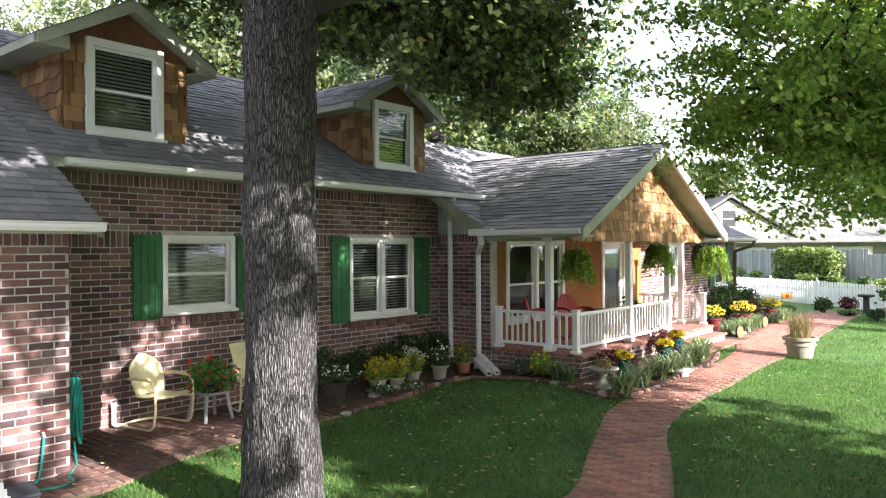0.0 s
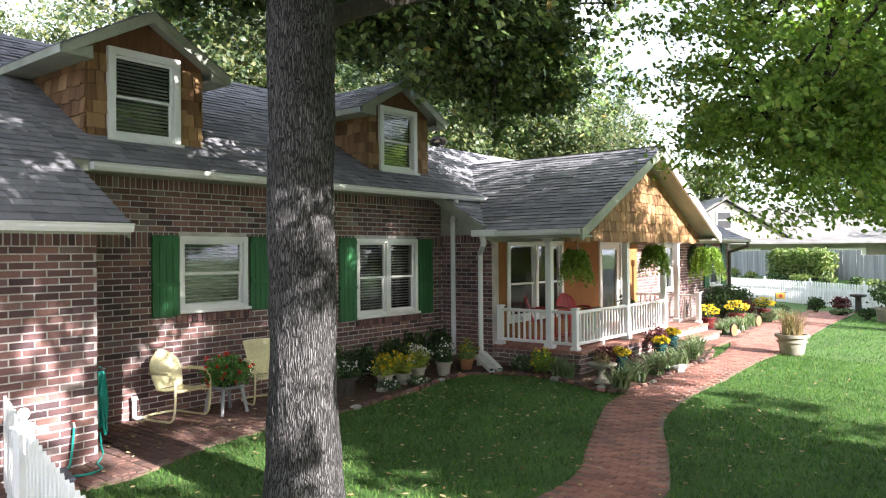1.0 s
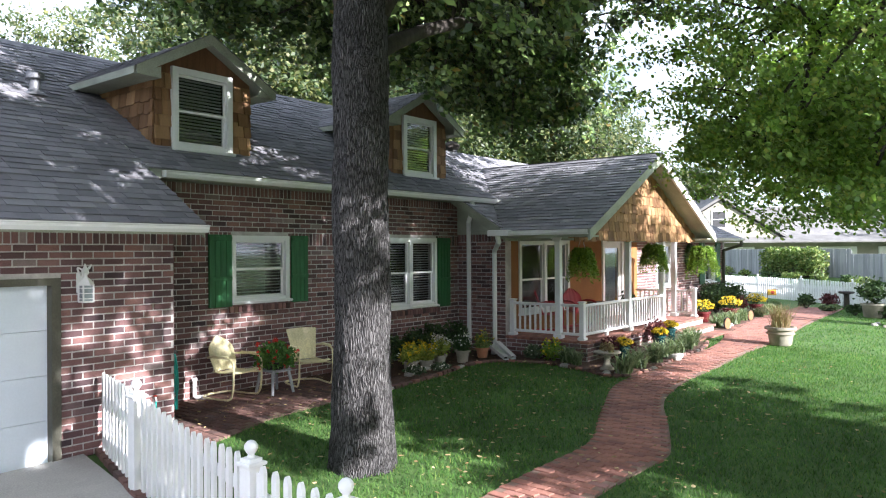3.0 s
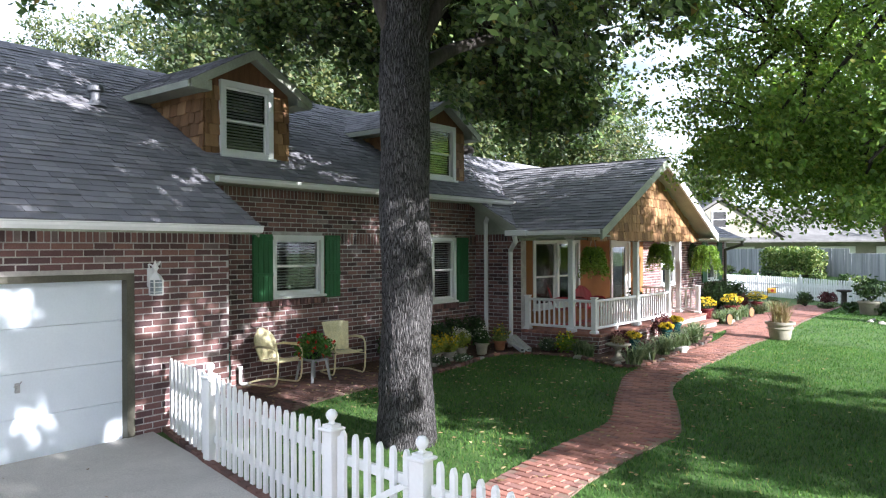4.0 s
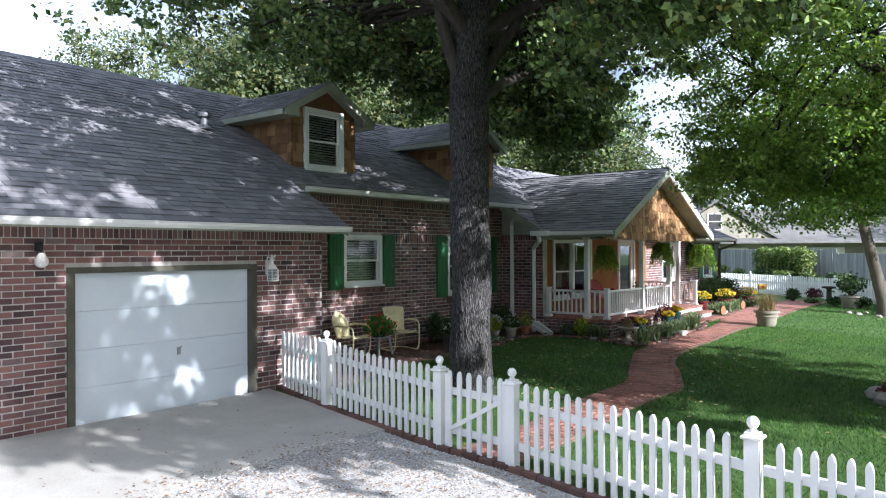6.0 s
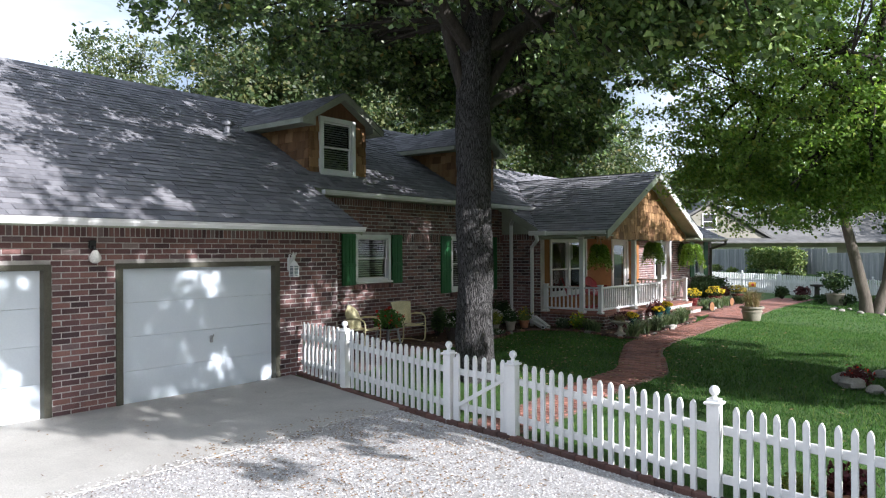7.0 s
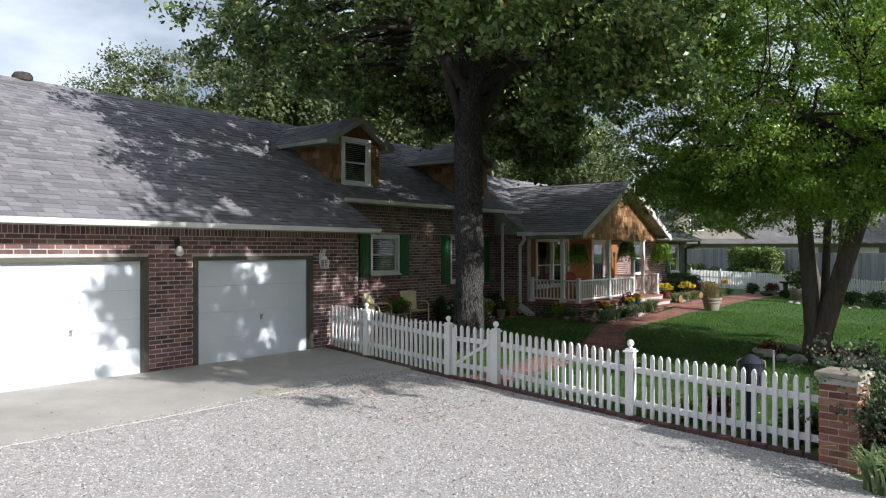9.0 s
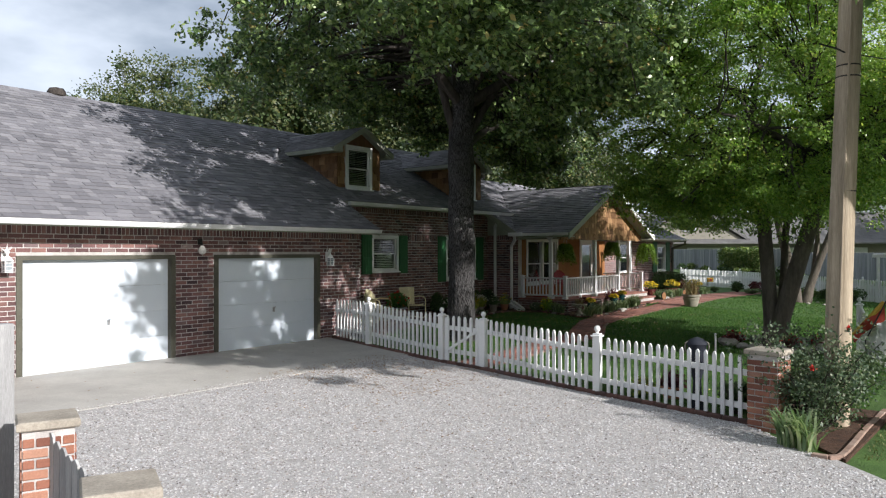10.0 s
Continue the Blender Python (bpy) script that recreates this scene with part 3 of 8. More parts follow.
def shingle_roof(deck, O, U, S, poly, expo=0.15, near=None, limit=300, mat=None):
    """Shingles in courses on a roof plane. O: origin on the eave; U along it, S up the slope; poly: its (u, s) outline."""
    mat = mat or M_SHINGLE
    O, U, S = Vector(O), Vector(U).normalized(), Vector(S).normalized()
    N = U.cross(S)
    if N.z < 0:
        N = -N
    smax, smin = max(p[1] for p in poly), min(p[1] for p in poly)
    made, vs, fs = 0, [], []
    frame_m = Matrix((U, S, N)).transposed().to_4x4()
    shared = {}

    def tab(w, t):
        return [(0, 0, 0), (w, 0, 0), (w, expo + 0.02, 0.001), (0, expo + 0.02, 0.001), (0, 0, t), (w, 0, t), (w, expo + 0.02, 0.003), (0, expo + 0.02, 0.003)]
    tf = [(4, 5, 6, 7), (0, 1, 5, 4), (1, 2, 6, 5), (3, 0, 4, 7)]
    k = 0
    s = smin
    while s < smax - 0.03:
        sm = s + expo * 0.5
        xs = []
        n = len(poly)
        for i in range(n):
            (a, b), (c, d) = poly[i], poly[(i + 1) % n]
            if (b - sm) * (d - sm) < 0:
                xs.append(a + (c - a) * (sm - b) / (d - b))
        if len(xs) >= 2:
            ua, ub = min(xs), max(xs)
            u = ua - random.uniform(0, 0.25)
            while u < ub:
                w = random.choice((0.16, 0.22, 0.30, 0.33))
                a, b = max(u, ua), min(u + w, ub)
                u += w
                if b - a < 0.03:
                    continue
                t = random.choice((0.011, 0.017, 0.024))
                jig = random.uniform(-0.002, 0.002)
                p = O + U * a + S * (s + jig) + N * 0.004
                if near and made < limit and near(p) and b - a > w - 0.001:
                    key = (w, t)
                    if key not in shared:
                        shared[key] = Geo().add(tab(w - 0.004, t), tf).mesh("shingle", mat)
                    ob = new("shingle", shared[key])
                    ob.parent = deck
                    ob.matrix_world = Matrix.Translation(p) @ frame_m
                    made += 1
                else:
                    q = len(vs)
                    m = Matrix.Translation(p) @ frame_m
                    vs += [m @ Vector(c) for c in tab(b - a - 0.004, t)]
                    fs += [tuple(i + q for i in f) for f in tf]
        k += 1
        s += expo
    if vs:
        ob = new("shingles", fast_mesh("shingles", vs, fs, mat, True))
        ob.parent = deck
        tagged(ob, kind="stuff")


def slab_poly(pts, thick):
    """A slab under a planar outline of 3D points."""
    n = len(pts)
    g = Geo()
    up = (Vector(pts[1]) - Vector(pts[0])).cross(Vector(pts[2]) - Vector(pts[1]))
    top = list(pts) if up.z > 0 else list(pts)[::-1]
    low = [(p[0], p[1], p[2] - thick) for p in top]
    return g.add(top + low, [tuple(range(n)), tuple(range(n, 2 * n))[::-1]] + [(i, n + i, n + (i + 1) % n, (i + 1) % n) for i in range(n)])


# ---- ground ----


def strip(left, right, across, lift, skirt=0.12):
    """A paved sheet between two lines that follows the ground."""
    g = Geo()
    n = len(left)
    vs = []
    for a, b in zip(left, right):
        for k in range(across + 1):
            u = k / across
            x, y = a[0] + (b[0] - a[0]) * u, a[1] + (b[1] - a[1]) * u
            vs.append((x, y, gz(x, y) + lift))
    w = across + 1
    fs = [(i * w + k, i * w + k + 1, (i + 1) * w + k + 1, (i + 1) * w + k) for i in range(n - 1) for k in range(across)]
    g.add(vs, fs)
    rim = [i for i in range(w)] + [i * w + across for i in range(1, n)] + [(n - 1) * w + k for k in range(across - 1, -1, -1)] + [i * w for i in range(n - 2, 0, -1)]
    base = len(g.v)
    g.v += [(vs[i][0], vs[i][1], vs[i][2] - skirt) for i in rim]
    m = len(rim)
    g.f += [(rim[i], base + i, base + (i + 1) % m, rim[(i + 1) % m]) for i in range(m)]
    return g


def sampled(pts, step=0.35):
    """A smooth polyline through points."""
    pts = [Vector((*p, 0)) for p in pts]
    out = []
    for i in range(len(pts) - 1):
        p0, p1, p2, p3 = pts[max(i - 1, 0)], pts[i], pts[i + 1], pts[min(i + 2, len(pts) - 1)]
        n = max(2, int((p2 - p1).length / step))
        for k in range(n):
            t = k / n
            q = 0.5 * ((2 * p1) + (p2 - p0) * t + (2 * p0 - 5 * p1 + 4 * p2 - p3) * t * t + (3 * p1 - p0 - 3 * p2 + p3) * t ** 3)
            out.append((q.x, q.y))
    out.append((pts[-1].x, pts[-1].y))
    return out


def resample(line, n):
    d = [0]
    for a, b in zip(line, line[1:]):
        d.append(d[-1] + math.dist(a, b))
    return [(float(np.interp(t, d, [p[0] for p in line])), float(np.interp(t, d, [p[1] for p in line]))) for t in np.linspace(0, d[-1], n)]


gx = np.concatenate([[-400, -200, -100, -60, -40, -30, -20, -12], np.arange(-8, 20.1, 0.6), [24, 30, 40, 60, 100, 200, 400]])
gy = np.concatenate([[-400, -200, -100, -60, -40, -30, -20], np.arange(-14, 50.1, 0.8), [54, 60, 80, 120, 200, 400]])
gv = [(x, y, gz(x, y)) for y in gy for x in gx]
gf = [(j * len(gx) + i, j * len(gx) + i + 1, (j + 1) * len(gx) + i + 1, (j + 1) * len(gx) + i) for j in range(len(gy) - 1) for i in range(len(gx) - 1)]
ground = tagged(new("ground", fast_mesh("ground", gv, gf, M_LAWN)), "green lawn with mown grass and bare soil below", "ground", kind="structure")

# concrete apron in front of the garage doors
apron = strip([(0.0, y) for y in np.linspace(-12, 0.35, 26)], [(3.15 + 0.05 * math.sin(y), y if y < -0.4 else -0.4 + (y + 0.4) * 0.25) for y in np.linspace(-12, 0.35, 26)], 8, 0.035)
tagged(new("driveway_apron", apron.mesh("driveway_apron", M_CONCRETE)), "grey concrete driveway apron before the garage", "pavement", kind="structure")
# gravel yard
FENCE_LINE = [(0.03, 0.55), (1.63, 0.1), (4.17, -0.44), (5.28, -0.58), (7.94, -1.2), (10.45, -1.62)]


def fence_y(x):
    return float(np.interp(x, [p[0] for p in FENCE_LINE], [p[1] for p in FENCE_LINE]))


gxs = np.linspace(2.9, 11.6, 30)
gravel = strip([(x, -26) for x in gxs], [(x, fence_y(x) - 0.12 - max(0, x - 10.4) * 0.9) for x in gxs], 30, 0.022)
tagged(new("gravel_drive", gravel.mesh("gravel_drive", M_GRAVEL)), "pale crushed gravel driveway", "driveway", kind="structure")
gravel2 = strip([(x, -26) for x in np.linspace(11.6, 24, 12)], [(x, -2.7 - 0.9 * min(1.2, (x - 11.6)) + 0.0) for x in np.linspace(11.6, 24, 12)], 20, 0.022)
tagged(new("gravel_drive", gravel2.mesh("gravel_drive", M_GRAVEL)), "pale crushed gravel driveway towards the street", "driveway", kind="structure")

# brick path: two edges
PATH_L = resample(sampled([(4.35, -0.42), (4.45, 1.2), (4.44, 2.2), (4.45, 3.4), (4.40, 4.3), (3.95, 5.4), (3.46, 6.66), (3.12, 7.6), (3.02, 8.7), (3.10, 9.5), (3.02, 11.0), (3.04, 12.6), (2.7, 14.6), (2.26, 15.9), (1.95, 18.5), (1.74, 20.6), (1.5, 24.0), (1.0, 29.5)]), 100)
PATH_R = resample(sampled([(5.2, -0.52), (5.33, 1.16), (5.28, 1.9), (5.30, 2.7), (5.34, 3.8), (5.33, 4.4), (4.80, 5.7), (4.25, 6.9), (4.03, 7.8), (3.90, 9.0), (3.93, 10.5), (3.86, 12.5), (3.90, 14.9), (3.70, 17.2), (3.50, 19.3), (3.02, 24.8), (2.6, 30)]), 100)
garden_path = tagged(new("garden_path", strip(PATH_L, PATH_R, 4, 0.018).mesh("garden_path", M_SAND)), "curving red brick garden path with sandy joints", "path", kind="structure")
# brick patio under the chairs
PATIO_OUT = resample(sampled([(0.6, 0.5), (0.86, 1.4), (0.60, 2.5), (0.55, 3.4), (0.58, 4.2), (0.55, 4.85)]), 20)
patio = tagged(new("patio", strip([(-1.33 if y > 1.5 else 0.02, y) for x, y in PATIO_OUT], PATIO_OUT, 6, 0.018).mesh("patio", M_SAND)), "dark red brick patio against the house wall", "patio", kind="structure")
# planting beds
BED_A_OUT = resample(sampled([(0.55, 4.85), (0.47, 5.4), (0.36, 6.4), (0.10, 7.6), (0.22, 8.2), (0.6, 8.5), (1.3, 8.72), (2.2, 8.5), (2.75, 8.25), (2.98, 8.7), (3.06, 9.5), (2.98, 11.0), (3.0, 12.2), (2.7, 13.4)]), 46)
BED_A_IN = resample([(-1.33, 4.85), (-1.33, 9.2), (-0.1, 9.2), (1.7, 9.25), (1.85, 13.4)], 46)
tagged(new("flower_bed", strip(BED_A_IN, BED_A_OUT, 6, 0.03).mesh("flower_bed", M_MULCH)), "dark bark mulch flower bed before the house", "flower bed", kind="structure")
tagged(new("flower_bed", strip([(-0.25, y) for y in np.linspace(15.8, 26, 20)], [(2.5 - 0.12 * (y - 15.8) - 0.006 * (y - 15.8) ** 2, y) for y in np.linspace(15.8, 26, 20)], 5, 0.03).mesh("flower_bed", M_MULCH)), "mulched flower bed beyond the porch steps", "flower bed", kind="structure")
tagged(new("flower_bed", strip([(10.6, -1.5), (10.5, -0.8), (10.45, 0.2)], [(11.75, -2.75), (11.8, -1.4), (11.85, 0.3)], 6, 0.04).mesh("flower_bed", M_MULCH)), "mulch bed round the utility pole and rose", "flower bed", kind="structure")

# ---- house ----
house = thing("house", "red brick house with grey shingle roof and two cedar dormers", "house")


def wall_grid(x, y0, y1, z0, z1, holes, thick):
    """One connected wall mesh with openings right through it."""
    us = sorted({y0, y1, *[min(max(h, y0), y1) for a in holes for h in a[:2]]})
    zs = sorted({z0, z1, *[min(max(h, z0), z1) for a in holes for h in a[2:]]})
    nu, nz = len(us), len(zs)
    full = {(i, j): not any(a < (us[i] + us[i + 1]) / 2 < b and c < (zs[j] + zs[j + 1]) / 2 < d for a, b, c, d in holes) for i in range(nu - 1) for j in range(nz - 1)}
    vs = [(x, u, z) for u in us for z in zs] + [(x - thick, u, z) for u in us for z in zs]
    k = nu * nz

    def q(i, j):
        return i * nz + j
    fs = []
    for (i, j), ok in full.items():
        if not ok:
            continue
        a, b, c, d = q(i, j), q(i + 1, j), q(i + 1, j + 1), q(i, j + 1)
        fs += [(a, b, c, d), (k + d, k + c, k + b, k + a)]
        for (di, dj, e, f) in ((0, -1, a, b), (1, 0, b, c), (0, 1, c, d), (-1, 0, d, a)):
            if not full.get((i + di, j + dj), False):
                fs.append((f, e, k + e, k + f))
    used = sorted({p for f in fs for p in f})
    re = {p: n for n, p in enumerate(used)}
    return Geo().add([vs[p] for p in used], [tuple(re[p] for p in f) for f in fs])


def brick_wall_x(name, x, y0, y1, z0, z1, holes=(), soldiers=(), near=lambda u, z: True, limit=300, thick=0.22, mat=M_MORTAR, bricks=True, label=""):
    g = wall_grid(x, y0, y1, z0, z1, holes, thick)
    w = part(name, g, mat, house, label)
    if bricks:
        lay_bricks(w, face_x(x - 0.004), y0, y1, z0 + 0.01, z1, holes, soldiers, near, limit)
    return w


DOOR_A = (-2.87, 0.10, -0.2, 2.08)
DOOR_B = (-6.74, -3.77, -0.2, 2.08)
W1, W2 = (3.32, 4.47, 1.56, 2.62), (6.79, 8.45, 1.22, 2.62)
PW, PD = (9.75, 11.96, 0.98, 2.60), (13.70, 14.94, 0.60, 2.62)
FW1, FW2 = (17.7, 19.0, 1.2, 2.55), (21.9, 23.0, 1.2, 2.45)
wall_garage = brick_wall_x("wall_garage", 0.0, -9.6, 1.5, -0.08, 2.66, [DOOR_A, DOOR_B], [(2.42, 2.7)], lambda u, z: u > -3.8, 320, label="red brick garage wall with soldier course")
wall_main = brick_wall_x("wall_main", -1.34, 1.5, 9.24, 0.0, 3.5, [W1, W2], [(2.42, 2.62), (3.24, 3.5)], lambda u, z: 1.5 < z < 2.4 or z < 1.5 and u > 1.5, 300, label="dark red brick house wall")
wall_far = brick_wall_x("wall_far", -0.3, 15.9, 23.9, -0.2, 2.72, [FW1, FW2], [], lambda u, z: u < 19, 150, label="red brick wall beyond the porch")
wall_porch = brick_wall_x("wall_porch", -0.1, 9.462, 15.9, 0.1, 2.75, [PW, PD], bricks=False, mat=M_ORANGE, label="orange stucco porch wall")
g = Geo()
g.box(-1.34, 1.28, -0.08, -0.222, 1.5, 2.66)
wr = part("wall_return", g, M_MORTAR, house, "brick side wall of the garage")
lay_bricks(wr, face_y(1.504, 1), -1.33, -0.004, -0.07, 2.66, limit=0)
g = Geo().box(-1.56, 9.24, 0.0, -0.1, 9.46, 3.0)
ws = part("wall_side", g, M_MORTAR, house, "dark brick side wall beside the porch")
lay_bricks(ws, face_y(9.236, -1), -1.33, -0.1, 0.01, 2.72, (), [(2.5, 2.72)], lambda u, z: True, 200)
for (xa, ya, xb, yb) in ((-9.0, -9.6, -8.78, 23.9), (-8.78, -9.82, 0, -9.6), (-8.78, 23.9, -0.3, 24.12)):
    part("wall_back", Geo().box(xa, ya, -0.2, xb, yb, 2.68), M_MORTAR, house, "plain rear or end wall")
part("wall_upper", Geo().prism([(-1.6, 2.7), (-8.9, 2.7), (-4.65, 5.55)], "y", 9.55, 9.75), M_MORTAR, house, "upper end wall under the roof")
part("wall_gable", Geo().prism([(-0.05, 2.6), (-8.9, 2.6), (-4.65, 5.55)], "y", -9.75, -9.55), M_MORTAR, house, "gable end wall of the garage")

# roofs
SL = 0.595
EAVE_X, MAIN_X = 0.62, -0.73


def roof_z(x):
    return 2.70 + SL * (EAVE_X - x)


RIDGE_X, GY0, GY1, MY1 = -4.70, -9.9, 1.54, 9.9
deck = part("roof", slab_poly([(EAVE_X, GY0, roof_z(EAVE_X)), (EAVE_X, GY1, roof_z(EAVE_X)), (RIDGE_X, GY1, roof_z(RIDGE_X)), (RIDGE_X, GY0, roof_z(RIDGE_X))], 0.13), M_TRIM, house, "grey asphalt shingle roof over the garage")
slope_len = (EAVE_X - RIDGE_X) * math.hypot(1, SL)
S_UP = (-1, 0, SL)
shingle_roof(deck, (EAVE_X + 0.02, GY0, roof_z(EAVE_X + 0.02)), (0, 1, 0), S_UP, [(0, 0), (GY1 - GY0 + 0.02, 0), (GY1 - GY0 + 0.02, slope_len), (0, slope_len)], 0.15, lambda p: p.y > -3 and p.x > -1.5, 300)
deck2 = part("roof", slab_poly([(MAIN_X, GY1, roof_z(MAIN_X)), (MAIN_X, MY1, roof_z(MAIN_X)), (RIDGE_X, MY1, roof_z(RIDGE_X)), (RIDGE_X, GY1, roof_z(RIDGE_X))], 0.13), M_TRIM, house, "grey asphalt shingle roof over the main house")
main_len = (MAIN_X + 0.02 - RIDGE_X) * math.hypot(1, SL)
shingle_roof(deck2, (MAIN_X + 0.02, GY1, roof_z(MAIN_X + 0.02)), (0, 1, 0), S_UP, [(0.02, 0), (MY1 - GY1, 0), (MY1 - GY1, main_len), (0.02, main_len)], 0.15, lambda p: p.y < 7 and p.x > -2.4, 200)
part("roof", slab_poly([(RIDGE_X, GY0, roof_z(RIDGE_X) - 0.005), (RIDGE_X, MY1, roof_z(RIDGE_X) - 0.005), (-10.2, MY1, 2.6), (-10.2, GY0, 2.6)], 0.13), M_SHINGLE, house, "rear roof slope")


def ridge_caps(m_list, rise, half, along):
    """Bent cap shingles, one object each, lapped along a ridge."""
    drop = rise * half
    prof = [(-half, -drop - 0.012), (-half, -drop + 0.003), (0, 0.032), (half, -drop + 0.003), (half, -drop - 0.012), (0, 0.014)]
    data = Geo().prism(prof, along, 0, 0.26).mesh("cap_shingle", M_SHINGLE)
    for m in m_list:
        ob = new("cap_shingle", data)
        ob.parent = house
        ob.matrix_world = m


ridge_caps([pose(RIDGE_X, GY0 + k * 0.22, roof_z(RIDGE_X), random.uniform(0.6, 1.2)) for k in range(int((MY1 - GY0) / 0.22))], SL, 0.16, "y")

# wing behind and beside the porch
WS = 0.60


def wing_z(x):
    return 2.74 + WS * (0.3 - x)


WR = -3.35
wing = part("roof", slab_poly([(0.3, 8.66, wing_z(0.3)), (0.3, 9.92, wing_z(0.3)), (-1.7, 9.92, wing_z(-1.7)), (-1.7, 8.66, wing_z(-1.7))], 0.14), M_TRIM, house, "low shingle roof beside the porch")
shingle_roof(wing, (0.32, 8.64, wing_z(0.32)), (0, 1, 0), (-1, 0, WS), [(0, 0), (1.28, 0), (1.28, 2.3), (0, 2.3)], 0.15)
wl_ = (0.3 - WR) * math.hypot(1, WS)
wing2 = part("roof", slab_poly([(0.3, 9.92, wing_z(0.3)), (0.3, 24.2, wing_z(0.3)), (WR, 20.4, wing_z(WR)), (WR, 9.92, wing_z(WR))], 0.14), M_TRIM, house, "sunlit shingle roof of the wing")
shingle_roof(wing2, (0.32, 9.92, wing_z(0.32)), (0, 1, 0), (-1, 0, WS), [(0, 0), (14.3, 0), (10.5, wl_), (0, wl_)], 0.15, lambda p: p.y < 15 and p.x < -1, 150)
part("roof", slab_poly([(0.3, 24.2, wing_z(0.3)), (-7.0, 24.2, wing_z(0.3)), (WR, 20.4, wing_z(WR))], 0.14), M_SHINGLE, house, "hipped end of the wing roof")
part("roof", slab_poly([(WR, 9.92, wing_z(WR)), (WR, 20.4, wing_z(WR)), (-7.0, 24.2, wing_z(0.3)), (-7.0, 9.92, wing_z(0.3))], 0.14), M_SHINGLE, house, "rear slope of the wing roof")

# porch gable roof
PX, PYL, PYM, PYR, PZE, PZR = 2.25, 8.50, 11.86, 15.32, 2.74, 4.44
psl = (PZR - PZE) / (PYM - PYL)
val_x = 0.3 - (PZR - 2.74) / WS
pdl = part("roof", slab_poly([(PX, PYL, PZE), (PX, PYM, PZR), (val_x, PYM, PZR), (0.3, PYL, PZE)], 0.13), M_TRIM, house, "porch roof slope in dark shingles")
plen = math.hypot(PYM - PYL, PZR - PZE)
shingle_roof(pdl, (PX + 0.03, PYL - 0.02, PZE), (-1, 0, 0), (0, PYM - PYL, PZR - PZE), [(0, 0), (PX - 0.3, 0), (PX - val_x, plen), (0, plen)], 0.15, lambda p: p.x > 0.2, 200)
psr = (PZR - PZE) / (PYR - PYM)
pdr = part("roof", slab_poly([(PX, PYR, PZE), (0.3, PYR, PZE), (val_x, PYM, PZR), (PX, PYM, PZR)], 0.13), M_TRIM, house, "far porch roof slope")
plen2 = math.hypot(PYR - PYM, PZR - PZE)
shingle_roof(pdr, (PX + 0.03, PYR + 0.02, PZE), (-1, 0, 0), (0, PYM - PYR, PZR - PZE), [(0, 0), (PX - 0.3, 0), (PX - val_x, plen2), (0, plen2)], 0.15)
ridge_caps([pose(val_x + k * 0.22, PYM, PZR, 0, -0.9) for k in range(int((PX - val_x) / 0.22))], psl, 0.15, "x")
ridge_caps([pose(WR, 9.95 + k * 0.22, wing_z(WR), 0.9) for k in range(47)], WS, 0.15, "y")

# soffits, fascias and rakes
part("soffit", Geo().box(0.0, GY0, 2.60, EAVE_X - 0.05, GY1 - 0.02, 2.625), M_TRIM, house)
part("fascia", Geo().box(EAVE_X - 0.05, GY0, 2.59, EAVE_X - 0.015, GY1 - 0.01, 2.66), M_TRIM, house)
part("soffit", Geo().box(-1.34, GY1, 3.40, MAIN_X - 0.04, MY1 - 0.03, 3.425), M_TRIM, house)
part("fascia", Geo().box(MAIN_X - 0.04, GY1, 3.385, MAIN_X - 0.01, MY1, 3.47), M_TRIM, house)
part("rake_board", Geo().prism([(EAVE_X - 0.01, roof_z(EAVE_X) - 0.015), (MAIN_X - 0.02, roof_z(MAIN_X) - 0.01), (MAIN_X - 0.02, roof_z(MAIN_X) - 0.16), (EAVE_X - 0.01, roof_z(EAVE_X) - 0.165)], "y", GY1, GY1 + 0.025), M_TRIM, house)
part("rake_board", Geo().prism([(MAIN_X - 0.02, roof_z(MAIN_X) - 0.01), (RIDGE_X, roof_z(RIDGE_X) - 0.02), (RIDGE_X, roof_z(RIDGE_X) - 0.19), (MAIN_X - 0.02, roof_z(MAIN_X) - 0.18)], "y", MY1, MY1 + 0.03), M_TRIM, house)
part("rake_board", Geo().prism([(0.31, wing_z(0.31) - 0.01), (-1.34, wing_z(-1.34) - 0.01), (-1.34, wing_z(-1.34) - 0.2), (0.31, wing_z(0.31) - 0.2)], "y", 8.635, 8.665), M_TRIM, house)
part("soffit", Geo().prism([(0.29, wing_z(0.29) - 0.15), (-1.36, wing_z(-1.36) - 0.15), (-1.36, wing_z(-1.36) - 0.19), (0.29, wing_z(0.29) - 0.19)], "y", 8.66, 9.24), M_TRIM, house)
part("wall_side_upper", Geo().prism([(-1.36, 2.7), (-0.1, 2.7), (0.2, 2.62), (-1.36, 3.58)], "y", 9.2, 9.3), M_TRIM, house)
part("soffit", Geo().box(-0.3, 15.4, 2.60, 0.27, 24.15, 2.625), M_TRIM, house)
for ya, yb in ((PYL - 0.03, PYM), (PYR + 0.03, PYM)):
    za = PZE + (PZR - PZE) * (0 if ya < PYM else 0) - 0.01
    g = Geo().prism([(ya, za), (yb, PZR), (yb, PZR - 0.19), (ya, za - 0.19)], "x", PX - 0.03, PX + 0.02)
    part("rake_board", g, M_TRIM if ya < PYM else M_VINYL, house, "pale painted rake board")
part("porch_ceiling", Geo().box(-0.1, 8.9, 2.63, 1.72, 15.05, 2.66), M_TRIM, house)
for (xa, ya, xb, yb) in ((1.80, PYL + 0.03, 2.2, 8.95), (1.80, 14.9, 2.2, PYR - 0.03), (0.3, PYL + 0.02, 1.8, 8.9)):
    part("soffit", Geo().box(xa, ya, 2.60, xb, yb, 2.63), M_TRIM, house)

